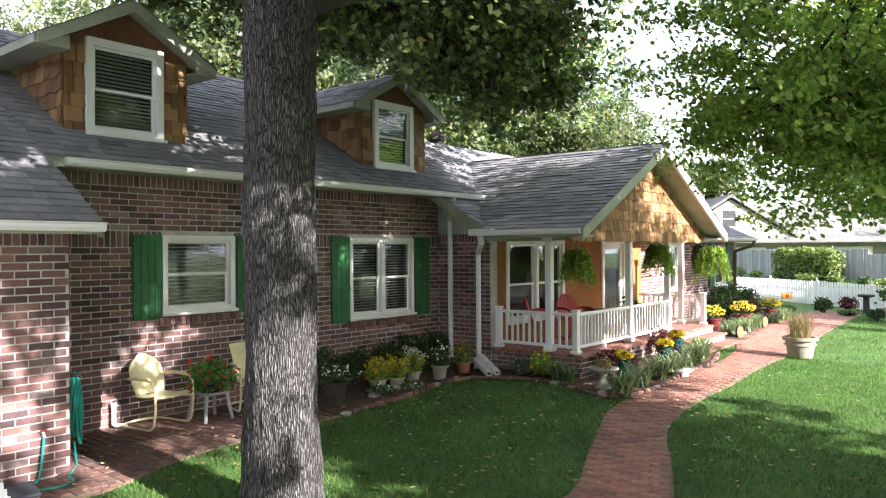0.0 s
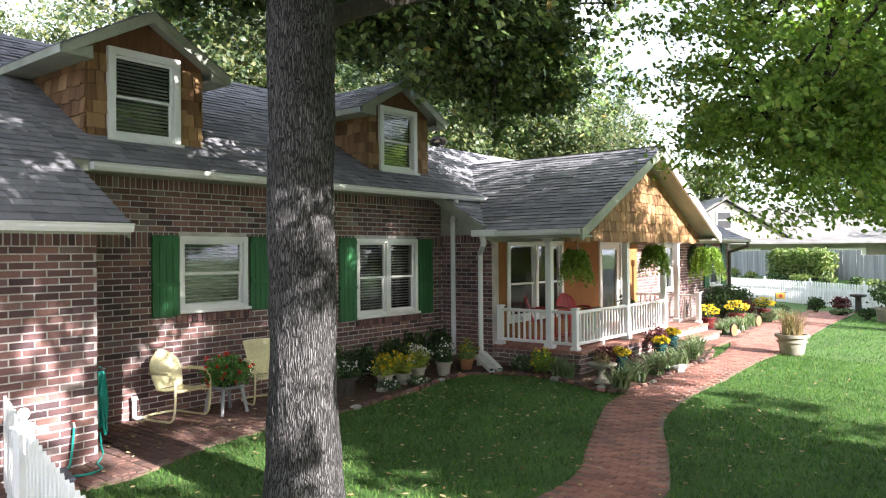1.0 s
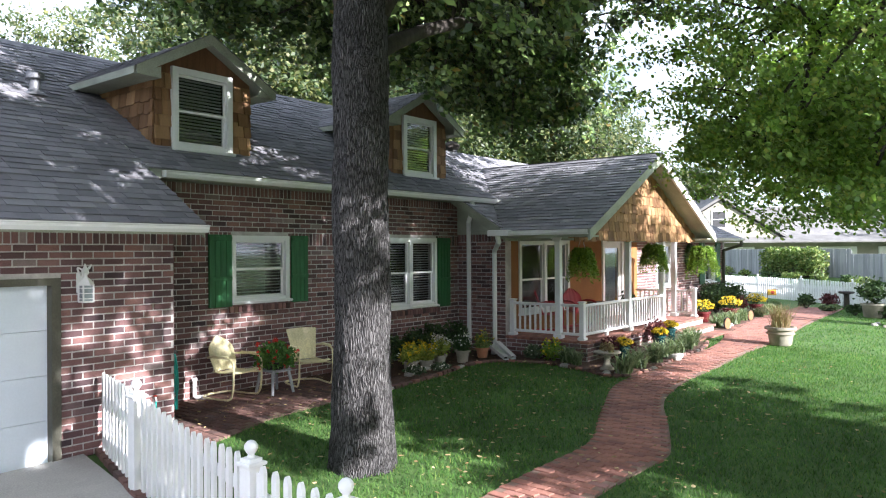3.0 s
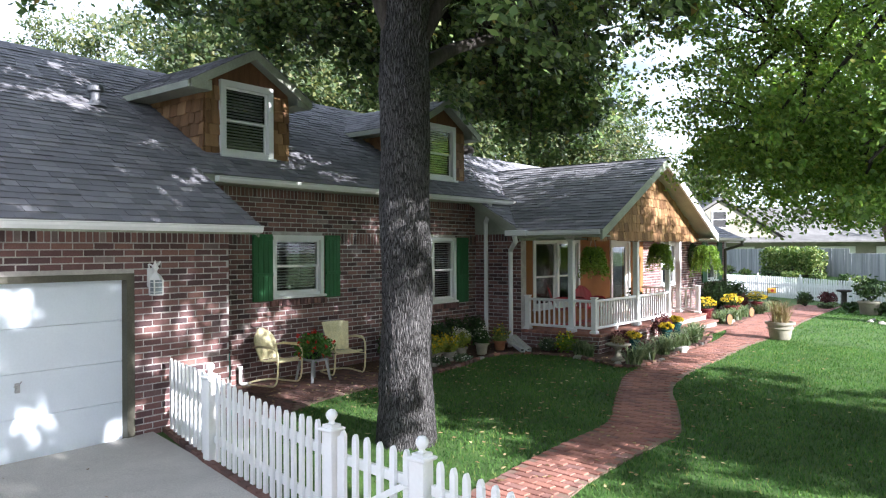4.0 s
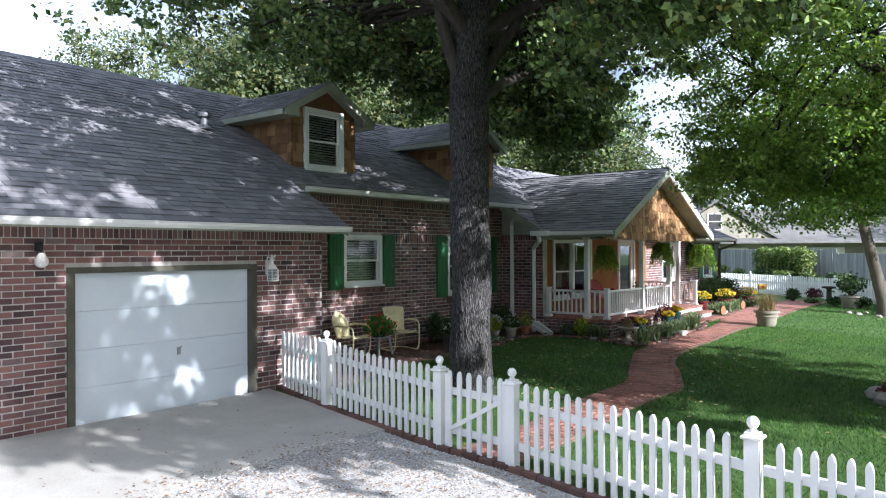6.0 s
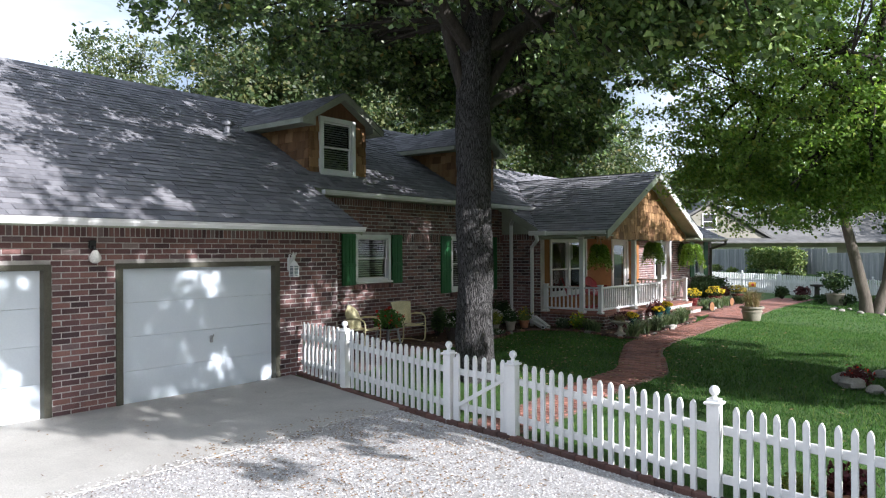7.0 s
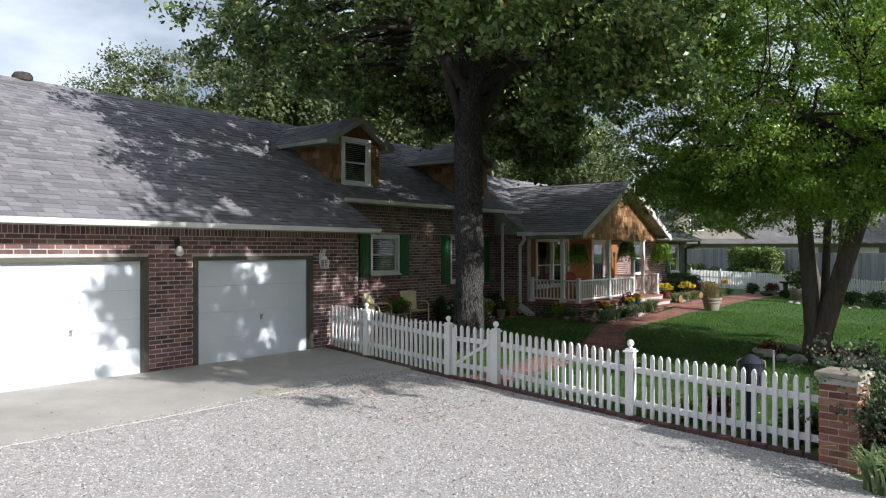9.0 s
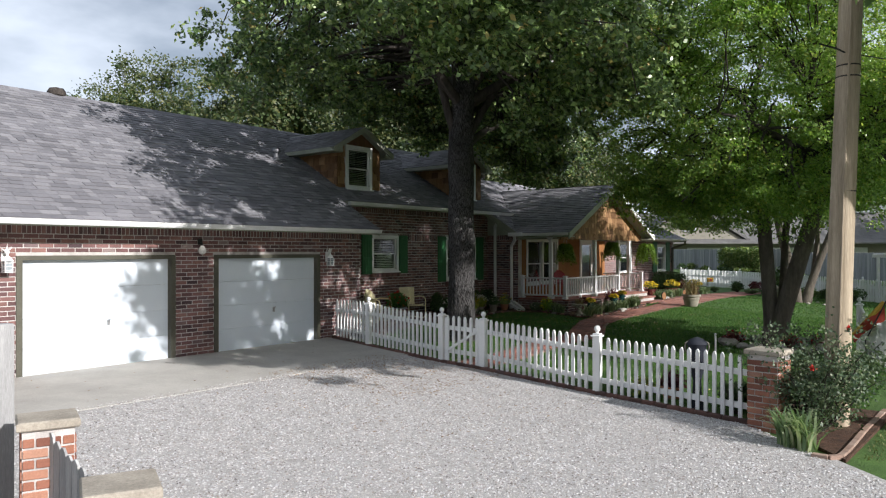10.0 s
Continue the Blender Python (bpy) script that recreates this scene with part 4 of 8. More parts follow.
# shingled gable over the porch
GX = 1.80
gable = part("wall_porch_gable", Geo().prism([(8.72, 2.58), (15.1, 2.58), (15.1, 2.70), (PYM, 4.30), (8.72, 2.70)], "x", GX - 0.12, GX), M_SHAKE, house, "honey cedar shake gable above the porch")


def shakes(parent, to_m, u0, u1, z0, z1, inside, course=0.2, wmin=0.13, wmax=0.27, thick=0.032, lower=0.03):
    """Cedar shakes as separate pieces, random widths, butt ends slightly uneven."""
    z, k = z0, 0
    shared = {}
    while z < z1:
        u = u0 - (0.0 if k % 2 else 0.09)
        while u < u1:
            w = random.uniform(wmin, wmax)
            w = round(w * 25) / 25
            a, b = max(u, u0), min(u + w, u1)
            drop = random.choice((0, 0, 0.012, 0.024))
            u += w
            if b - a < 0.04:
                continue
            ww = round((b - a) * 50) / 50
            mid = (a + b) / 2
            if not inside(mid, z + course * 0.45):
                continue
            key = (ww, drop)
            if key not in shared:
                t, e = thick, 0.0055
                h = course + 0.03 + drop
                shared[key] = Geo().add([(-ww / 2 + e, 0, -drop), (ww / 2 - e, 0, -drop), (ww / 2 - e, 0, h - drop), (-ww / 2 + e, 0, h - drop), (-ww / 2 + e, -t, -drop), (ww / 2 - e, -t, -drop), (ww / 2 - e, -0.006, h - drop), (-ww / 2 + e, -0.006, h - drop)],
                                        [(4, 5, 6, 7), (0, 1, 5, 4), (1, 2, 6, 5), (3, 0, 4, 7), (2, 3, 7, 6)]).mesh("shake", M_SHAKE)
            ob = new("shake", shared[key])
            ob.parent = parent
            ob.matrix_world = to_m(mid, z) @ pose(0, 0, 0, random.uniform(-0.4, 0.8), random.uniform(-0.5, 0.5), 0)
        z += course
        k += 1


def in_gable(u, z):
    return z < 2.66 + (u - 8.75) * psl - 0.02 and z < 2.66 + (15.08 - u) * psr - 0.02 or z < 2.72


shakes(gable, face_x(GX + 0.002), 8.72, 15.1, 2.54, 4.3, in_gable)

# gutters and downspouts


def gutter_profile(x, z):
    z += 0.012
    return [(x, z), (x + 0.080, z), (x + 0.105, z + 0.04), (x + 0.105, z + 0.07), (x + 0.12, z + 0.078), (x + 0.12, z + 0.09), (x + 0.10, z + 0.09), (x + 0.095, z + 0.045), (x + 0.072, z + 0.010), (x + 0.010, z + 0.010), (x + 0.010, z + 0.09), (x, z + 0.09)]


part("gutter", Geo().prism(gutter_profile(EAVE_X - 0.015, 2.585), "y", GY0, GY1 + 0.02), M_VINYL, house, "white metal rain gutter")
part("end_cap", Geo().box(MAIN_X - 0.01, GY1 + 0.243, 3.387, MAIN_X + 0.11, GY1 + 0.249, 3.477), M_VINYL, house)
part("gutter", Geo().prism(gutter_profile(MAIN_X - 0.01, 3.375), "y", GY1 + 0.25, MY1 + 0.02), M_VINYL, house, "white metal rain gutter")
part("gutter", Geo().prism(gutter_profile(0.30, 2.63), "y", 15.5, 24.2), M_VINYL, house, "white metal rain gutter")
g = Geo().prism([(-b + PYL * 2 + 0.0, c) for b, c in [(PYL + p - 0.0, q) for p, q in [(a - 0.0, b) for a, b in gutter_profile(0.0, 2.635)]]], "x", 0.15, PX - 0.02)
part("gutter", g, M_VINYL, house, "white metal rain gutter")


def spout(pts, label, mat=None):
    g = Geo()
    for a, b in zip(pts, pts[1:]):
        a, b = Vector(a), Vector(b)
        d = (b - a).normalized()
        g.tube([a - d * 0.025, b + d * 0.025], 0.052, 8)
    part("downspout", g, mat or M_VINYL, house, label)


spout([(-0.67, 8.85, 3.36), (-0.67, 8.87, 3.22), (-1.0, 9.17, 2.98), (-1.0, 9.17, 0.35)], "white downspout on the brick wall")
spout([(0.24, 8.46, 2.62), (0.24, 8.50, 2.52), (-0.32, 9.16, 2.34), (-0.32, 9.16, 0.38), (-0.18, 8.9, 0.24)], "white downspout beside the porch")
part("downspout_box", Geo().cbox((0.3, 8.44, 2.70), (0.5, 0.14, 0.12), 0.01), M_VINYL, house)
spout([(0.36, 23.95, 2.63), (0.36, 23.95, 2.5), (-0.22, 23.8, 2.3), (-0.22, 23.8, 0.1)], "bronze downspout at the far corner", M_JAMB)

# windows and doors of the house


def window(x, y0, y1, z0, z1, cols=1, trim=0.075, blinds=True, sill=True, name="window", label="white sash window with blinds", rail=0.5, mat=None, depth=0.10):
    """A sash window facing +x with its casing, sashes, panes, blind and a near-black box painted as the unlit interior
    behind.
    """
    mat = mat or M_VINYL
    w = new(name)
    w.parent = house
    w.empty_display_size = 0.1
    tagged(w, label)
    a, b, c, d = y0, y1, z0, z1
    fr = Geo().box(x - depth, a, c, x + 0.035, a + trim, d).box(x - depth, b - trim, c, x + 0.035, b, d).box(x - depth, a + trim, d - trim, x + 0.035, b - trim, d).box(x - depth, a + trim, c, x + 0.02, b - trim, c + trim * 0.8)
    for k in range(1, cols):
        yc = a + (b - a) * k / cols
        fr.box(x - depth, yc - 0.05, c, x + 0.035, yc + 0.05, d - trim)
    part("frame", fr, mat, w)
    if sill:
        part("sill", Geo().cbox((x + 0.035, (a + b) / 2, c - 0.015), (0.10, b - a + 0.05, 0.045), 0.008), mat, w)
    for k in range(cols):
        ya = a + (b - a) * k / cols + (trim if k == 0 else 0.05)
        yb = a + (b - a) * (k + 1) / cols - (trim if k == cols - 1 else 0.05)
        za, zb = c + trim * 0.8, d - trim
        zm = za + (zb - za) * rail
        for (p, q, dx) in ((zm - 0.02, zb, -0.02), (za, zm + 0.02, -0.05)):
            s = 0.035
            sg = Geo().box(x + dx - 0.03, ya, p, x + dx, ya + s, q).box(x + dx - 0.03, yb - s, p, x + dx, yb, q).box(x + dx - 0.03, ya + s, q - s, x + dx, yb - s, q).box(x + dx - 0.03, ya + s, p, x + dx, yb - s, p + s)
            part("sash", sg, mat, w)
            pn = part("pane", Geo().box(x + dx - 0.018, ya + s, p + s, x + dx - 0.012, yb - s, q - s), M_GLASS, w)
            pn.visible_shadow = False
        if blinds:
            bl = Geo()
            zz = za + 0.03
            while zz < zb - 0.02:
                bl.add([(x - 0.142, ya + 0.01, zz - 0.004), (x - 0.102, ya + 0.01, zz + 0.012), (x - 0.102, yb - 0.01, zz + 0.012), (x - 0.142, yb - 0.01, zz - 0.004),
                        (x - 0.142, ya + 0.01, zz - 0.001), (x - 0.102, ya + 0.01, zz + 0.015), (x - 0.102, yb - 0.01, zz + 0.015), (x - 0.142, yb - 0.01, zz - 0.001)],
                       [(0, 1, 2, 3), (4, 7, 6, 5), (1, 5, 6, 2), (0, 3, 7, 4)])
                zz += 0.05
            part("blind", bl, M_BLIND, w, "white slatted blind")
    # Box behind the panes, its interior shade put into the colour.
    part("room", Geo().box(x - 0.75, a - 0.05, c - 0.05, x - 0.70, b + 0.05, d + 0.05).box(x - 0.7, a - 0.09, c - 0.05, x - depth - 0.1, a - 0.05, d + 0.05).box(x - 0.7, b + 0.05, c - 0.05, x - depth - 0.1, b + 0.09, d + 0.05).box(x - 0.7, a - 0.05, d + 0.02, x - depth - 0.1, b + 0.05, d + 0.05).box(x - 0.7, a - 0.05, c - 0.05, x - depth - 0.1, b + 0.05, c - 0.02), M_ROOMSHADE, w)
    return w


def shutter(x, y0, y1, z0, z1):
    s = part("shutter", Geo().box(x, y0, z0, x + 0.012, y1, z1), M_GREEN, house, "green board shutter")
    n = 4
    w = (y1 - y0) / n
    for k in range(n):
        part("board", Geo().cbox((x + 0.022, y0 + w * (k + 0.5), (z0 + z1) / 2), (0.02, w - 0.008, z1 - z0), 0.004), M_GREEN, s)
    for z in (z0 + (z1 - z0) * 0.42, z0 + (z1 - z0) * 0.97):
        part("batten", Geo().cbox((x + 0.04, (y0 + y1) / 2, z - 0.03), (0.018, y1 - y0 - 0.01, 0.06), 0.004), M_GREEN, s)


window(-1.34, *W1, 1, label="white sash window with open blinds in the brick wall")
window(-1.34, *W2, 2, label="double white sash window with blinds")
for (y0, y1, z0, z1) in ((2.89, 3.30, 1.50, 2.63), (4.50, 4.86, 1.50, 2.63), (6.36, 6.77, 1.17, 2.63), (8.47, 8.88, 1.17, 2.63)):
    shutter(-1.315, y0, y1, z0, z1)
for (ya, yb, zt) in ((3.25, 4.55, 1.50), (6.75, 8.5, 1.16)):
    led = part("window_ledge", Geo().box(-1.34, ya, zt - 0.10, -1.315, yb, zt), M_MORTAR, house, "rowlock brick sill")
    yy = ya
    while yy < yb - 0.05:
        part("brick", Geo().cbox((-1.30, yy + 0.035, zt - 0.048), (0.06, 0.066, 0.10), 0.006), M_BRICK, led)
        yy += 0.08
window(-0.1, *PW, 2, 0.09, False, True, label="white double porch window", rail=0.45)
window(-0.3, *FW1, 1, blinds=False, label="white window beyond the porch")
window(-0.3, *FW2, 1, blinds=False, label="white window near the far corner")
for y0, y1 in ((21.4, 21.86), (23.04, 23.5)):
    shutter(-0.275, y0, y1, 1.15, 2.58)

# porch door with glazing
pdoor = new("door")
pdoor.parent = house
tagged(pdoor, "white glazed storm door on the porch")
a, b, c, d = PD
part("frame", Geo().box(-0.2, a, c, -0.06, a + 0.09, d).box(-0.2, b - 0.09, c, -0.06, b, d).box(-0.2, a + 0.09, d - 0.09, -0.06, b - 0.09, d), M_VINYL, pdoor)
part("leaf", Geo().box(-0.16, a + 0.09, c, -0.115, a + 0.22, d - 0.09).box(-0.16, b - 0.22, c, -0.115, b - 0.09, d - 0.09).box(-0.16, a + 0.22, c, -0.115, b - 0.22, c + 0.3).box(-0.16, a + 0.22, d - 0.22, -0.115, b - 0.22, d - 0.09), M_VINYL, pdoor)
pn = part("pane", Geo().box(-0.145, a + 0.22, c + 0.3, -0.138, b - 0.22, d - 0.22), M_GLASS, pdoor)
pn.visible_shadow = False
part("handle", Geo().tube([(-0.10, b - 0.17, 1.55), (-0.06, b - 0.17, 1.55), (-0.06, b - 0.17, 1.68), (-0.10, b - 0.17, 1.68)], 0.009, 6), M_STEEL, pdoor)
part("room", Geo().box(-0.75, a - 0.05, c, -0.7, b + 0.05, d), M_ROOMSHADE, pdoor)


def garage_door(y0, y1, z1):
    """Sectional door of four panels set back in an olive jamb."""
    dr = new("garage_door")
    dr.parent = house
    tagged(dr, "white sectional garage door")
    n = 4
    h = (z1 + 0.02) / n
    for k in range(n):
        part("panel", Geo().cbox((-0.12, (y0 + y1) / 2, -0.02 + h * (k + 0.5)), (0.05, y1 - y0 + 0.02, h - 0.004), 0.004), M_DOOR, dr)
    part("seal", Geo().box(-0.14, y0, -0.03, -0.10, y1, -0.005), M_BLACK, dr)
    part("handle", Geo().cbox((-0.085, y0 + (y1 - y0) * 0.56, 0.83), (0.02, 0.05, 0.11), 0.006).tube([(-0.08, y0 + (y1 - y0) * 0.56 - 0.04, 0.85), (-0.05, y0 + (y1 - y0) * 0.56, 0.86), (-0.08, y0 + (y1 - y0) * 0.56 + 0.04, 0.90)], 0.008, 6), M_STEEL, dr, "steel lock handle")
    for b in ((y0 - 0.10, -0.06, y0, z1), (y1, -0.06, y1 + 0.10, z1), (y0 - 0.10, z1, y1 + 0.10, z1 + 0.08)):
        part("jamb", Geo().box(-0.2, b[0], b[1], 0.028, b[2], b[3]), M_JAMB, dr, "olive painted wooden jamb")
    part("room", Geo().box(-0.6, y0 - 0.1, -0.05, -0.55, y1 + 0.1, z1 + 0.1), M_ROOMSHADE, dr)


garage_door(-2.77, 0.0, 2.0)
garage_door(-6.64, -3.87, 2.0)

# dormers


def dormer(yc):
    """A gabled dormer clad in cedar shakes, centred on yc."""
    hw, x0 = 0.84, -1.42
    ze, zp = 4.95, 5.65
    zb = roof_z(x0) - 0.02
    y0, y1 = yc - hw, yc + hw
    # side walls run back into the roof
    def back(z):
        return EAVE_X - (z - 2.70) / SL
    wy0, wy1, wz0, wz1 = yc - 0.575, yc + 0.47, 3.905, 5.115
    g = Geo()
    for a, b, c, d in wall_cells(y0, y1, zb - 0.1, ze + 0.04, [(wy0, wy1, wz0, wz1)]):
        g.box(x0 - 0.12, a, c, x0, b, d)
    for a, b, c, d in wall_cells(wy0, wy1, ze + 0.04, 5.11, [(wy0, wy1, wz0, wz1)]):
        g.box(x0 - 0.12, a, c, x0, b, d)
    g.prism([(y0, ze + 0.04), (wy0, ze + 0.04), (wy0, wz1), (y0 + 0.28, wz1 - 0.02)], "x", x0 - 0.12, x0)
    g.prism([(wy1, ze + 0.04), (y1, ze + 0.04), (y1 - 0.28, wz1 - 0.02), (wy1, wz1)], "x", x0 - 0.12, x0)
    g.prism([(y0 + 0.28, wz1 - 0.02), (wy0, wz1), (wy1, wz1), (y1 - 0.28, wz1 - 0.02), (yc, zp - 0.12)], "x", x0 - 0.12, x0)
    def under(y):
        return zp - 0.085 - 0.57 * abs(y - yc + 0.05)

    for poly in ([(y0, ze), (wy0, ze), (wy0, under(wy0)), (y0, under(y0))], [(wy1, ze), (y1, ze), (y1, under(y1)), (wy1, under(wy1))],
                 [(wy0, wz1 + 0.004), (wy1, wz1 + 0.004), (wy1, under(wy1)), (yc - 0.05, under(yc - 0.05)), (wy0, under(wy0))]):
        g.prism(poly, "x", x0 - 0.10, x0 - 0.004)
    front = part("dormer_wall", g, M_BROWNPANEL, house, "cedar shake dormer front")
    shakes(front, face_x(x0 + 0.002), y0, y1, zb - 0.06, zp - 0.1, lambda u, z: not (wy0 - 0.02 < u < wy1 + 0.02 and wz0 - 0.05 < z + 0.1 and z < wz1) and z < ze - 0.06, 0.19)
    for ys, sgn in ((y0, -1), (y1, 1)):
        tri = [(x0, zb - 0.1), (x0, ze + 0.05), (back(ze + 0.05) - 0.1, ze + 0.05)]
        sw = part("dormer_wall", Geo().prism(tri, "y", min(ys, ys - sgn * 0.1), max(ys, ys - sgn * 0.1)), M_SHAKE, house, "cedar shake dormer side")
        shakes(sw, face_y(ys + sgn * 0.002, sgn), back(ze) + 0.1, x0, zb - 0.06, ze, lambda u, z: z + 0.05 > roof_z(u) and z < ze - 0.03, 0.19)
    # roof
    xf, ov, rise = -1.15, 1.20, 0.57
    zl = zp - rise * ov
    wall_yc, yc = yc, yc - 0.05
    for s in (-1, 1):
        ye = yc + s * ov
        pts = [(xf, ye, zl), (xf, yc, zp), (back(zp) - 0.1, yc, zp), (back(zl) - 0.1, ye, zl)]
        dk = part("dormer_roof", slab_poly(pts, 0.075), M_TRIM, house, "small shingle dormer roof")
        ln = math.hypot(ov, zp - zl)
        shingle_roof(dk, (xf + 0.02, ye + s * 0.02, zl - 0.014), (-1, 0, 0), (0, -s * ov, zp - zl), [(0, 0), (xf - back(zl) + 0.1, 0), (xf - back(zp) + 0.1, ln + 0.02), (0, ln + 0.02)], 0.15)
        part("rake_board", Geo().prism([(ye, zl - 0.005), (yc, zp - 0.005), (yc, zp - 0.16), (ye - s * 0.05, zl - 0.115), (ye, zl - 0.115)], "x", xf - 0.03, xf + 0.015), M_TRIM, house)
        yi = wall_yc + s * (hw + 0.02)
        part("eave_return", Geo().prism([(ye - s * 0.02, zl - 0.112), (yi, zl - 0.112), (yi, zl - 0.11 + rise * (ov - hw - 0.02) - 0.03), (ye - s * 0.02, zl - 0.08)], "x", xf - 0.06, xf - 0.032), M_TRIM, house)
        part("soffit", Geo().box(xf - 0.062, min(ye, wall_yc + s * hw), zl - 0.105, back(zl) + 0.05, max(ye, wall_yc + s * hw), zl - 0.082), M_TRIM, house)
        part("fascia", Geo().box(back(zl) + 0.02, min(ye + s * 0.003, ye + s * 0.02), zl - 0.112, xf - 0.035, max(ye + s * 0.003, ye + s * 0.02), zl - 0.004), M_TRIM, house)
    window(x0 + 0.03, wy0, wy1, wz0, wz1, 1, 0.10, True, True, label="white sash window in the dormer", rail=0.48, depth=0.09)


dormer(2.91)
dormer(8.05)

# roof vents
v = thing("roof_vent", "grey metal roof vent pipe with cap", "vent", (-2.66, 0.95, roof_z(-2.66) - 0.06))
part("pipe", Geo().tube([(0, 0, 0), (0, 0, 0.30)], 0.075, 14), M_VENT, v)
part("cap", Geo().lathe([(0.125, 0.27), (0.13, 0.33), (0.11, 0.37), (0.03, 0.39)], 16), M_VENT, v)
part("flashing", Geo().lathe([(0.17, 0.03), (0.15, 0.06), (0.09, 0.10), (0.08, 0.13)], 16), M_VENT, v)
v = thing("roof_vent", "round brown turbine vent on the ridge", "vent", (-4.8, -3.9, roof_z(RIDGE_X) - 0.18))
part("neck", Geo().tube([(0, 0, 0), (0, 0, 0.18)], 0.13, 12), M_POTDARK, v)
tg = Geo()
tg.lathe([(0.13, 0.14), (0.20, 0.20), (0.21, 0.28), (0.16, 0.36), (0.04, 0.39)], 18)
part("turbine", tg, M_BARK2, v)
v = thing("roof_vent", "dark turbine vent above the wing ridge", "vent", (-3.5, 11.8, wing_z(-3.4) - 0.1))
part("neck", Geo().tube([(0, 0, 0), (0, 0, 0.2)], 0.15, 12), M_POTDARK, v)
part("turbine", Geo().lathe([(0.14, 0.16), (0.22, 0.22), (0.22, 0.30), (0.15, 0.38), (0.04, 0.41)], 18), M_BARK2, v)

# porch
PZ = 0.57
porch = thing("porch", "raised brick porch with white railing and posts", "porch")
pf = part("porch_floor", Geo().box(-0.1, 9.27, -0.1, 1.78, 15.75, PZ - 0.055), M_MORTAR, porch, "red brick porch base")
lay_bricks(pf, face_x(1.776), 9.27, 13.4, -0.06, PZ - 0.06, limit=60)
lay_bricks(pf, face_y(9.274, -1), -0.1, 1.78, -0.06, PZ - 0.06, limit=40)
edge = Geo()
y = 9.24
while y < 15.7:
    edge.cbox((1.72, y + 0.047, PZ - 0.026), (0.21, 0.088, 0.056), 0.006)
    y += 0.098
x = -0.1
while x < 1.55:
    edge.cbox((x + 0.047, 9.33, PZ - 0.026), (0.088, 0.21, 0.056), 0.006)
    x += 0.098
part("edge_bricks", edge, M_PAVER, porch)
flr = Geo()
for i in range(16):
    for j in range(30):
        flr.cbox((-0.04 + i * 0.105, 9.50 + j * 0.205 + (0.1 if i % 2 else 0), PZ - 0.027), (0.098, 0.198, 0.054), 0.004)
part("floor_bricks", flr, M_PAVER, porch)
for k, (x1, zt) in enumerate(((2.10, 0.40), (2.48, 0.24))):
    st = part("step", Geo().box(1.75, 13.55, -0.1, x1 - 0.02, 15.7, zt - 0.055), M_MORTAR, porch, "brick porch step")
    y = 13.5
    while y < 15.7:
        part("brick", Geo().cbox((x1 - 0.2, y + 0.047, zt - 0.026), (0.42, 0.088, 0.056), 0.006), M_PAVER, st)
        y += 0.1


def newel(x, y, ztop, s=0.10):
    g = Geo().cbox((x, y, (PZ + ztop) / 2), (s, s, ztop - PZ), 0.006).cbox((x, y, PZ + 0.03), (s + 0.05, s + 0.05, 0.06), 0.012).cbox((x, y, ztop + 0.012), (s + 0.035, s + 0.035, 0.03), 0.008)
    return g


RT = 1.27
for (x, y) in ((1.62, 9.38), (-0.02, 9.40), (1.62, 15.58)):
    part("newel_post", newel(x, y, RT + 0.04), M_VINYL, porch)
for (x, y) in ((1.08, 9.40), (1.62, 11.5), (1.62, 13.42), (1.08, 15.58)):
    g = Geo().cbox((x, y, (PZ + 2.62) / 2), (0.115, 0.115, 2.62 - PZ), 0.01).cbox((x, y, PZ + 0.05), (0.17, 0.17, 0.10), 0.015).cbox((x, y, 2.56), (0.18, 0.18, 0.06), 0.015).cbox((x, y, 2.60), (0.23, 0.23, 0.03), 0.008)
    part("porch_post", g, M_VINYL, porch, "white porch post")
part("porch_beam", Geo().box(1.56, 9.0, 2.55, 1.68, 15.0, 2.64).box(-0.1, 9.34, 2.55, 1.56, 9.46, 2.64).box(-0.1, 14.9, 2.55, 1.56, 15.0, 2.64), M_TRIM, porch)


def railing(a, b):
    a, b = Vector((*a, 0)), Vector((*b, 0))
    d = (b - a)
    L = d.length
    ang = math.degrees(math.atan2(d.y, d.x))
    m = pose(a.x, a.y, 0, 0, 0, ang)
    r = part("railing", Geo().cbox((L / 2, 0, RT - 0.02), (L, 0.07, 0.055), 0.012).move(m), M_VINYL, porch, "white porch railing")
    part("bottom_rail", Geo().cbox((L / 2, 0, PZ + 0.11), (L, 0.05, 0.055), 0.008).move(m), M_VINYL, r)
    n = max(2, round(L / 0.125))
    for k in range(1, n):
        part("baluster", Geo().cbox((L * k / n, 0, (RT + PZ + 0.11) / 2 - 0.01), (0.034, 0.034, RT - PZ - 0.15), 0.004).move(m), M_VINYL, r)
    if L > 1.3:
        part("foot_block", Geo().cbox((L / 2, 0, PZ + 0.05), (0.06, 0.06, 0.10), 0.006).move(m), M_VINYL, r)


railing((0.03, 9.40), (1.02, 9.40))
railing((1.14, 9.40), (1.57, 9.38))
railing((1.62, 9.43), (1.62, 11.44))
railing((1.62, 11.56), (1.62, 13.36))
railing((1.14, 15.58), (1.57, 15.58))
railing((0.0, 15.58), (1.02, 15.58))

# ---- picket fence ----
POSTS = [(1.63, 0.1, 0.02, 1.115), (4.17, -0.44, -0.07, 1.02), (5.28, -0.58, -0.09, 0.995), (7.94, -1.2, -0.18, 0.94)]


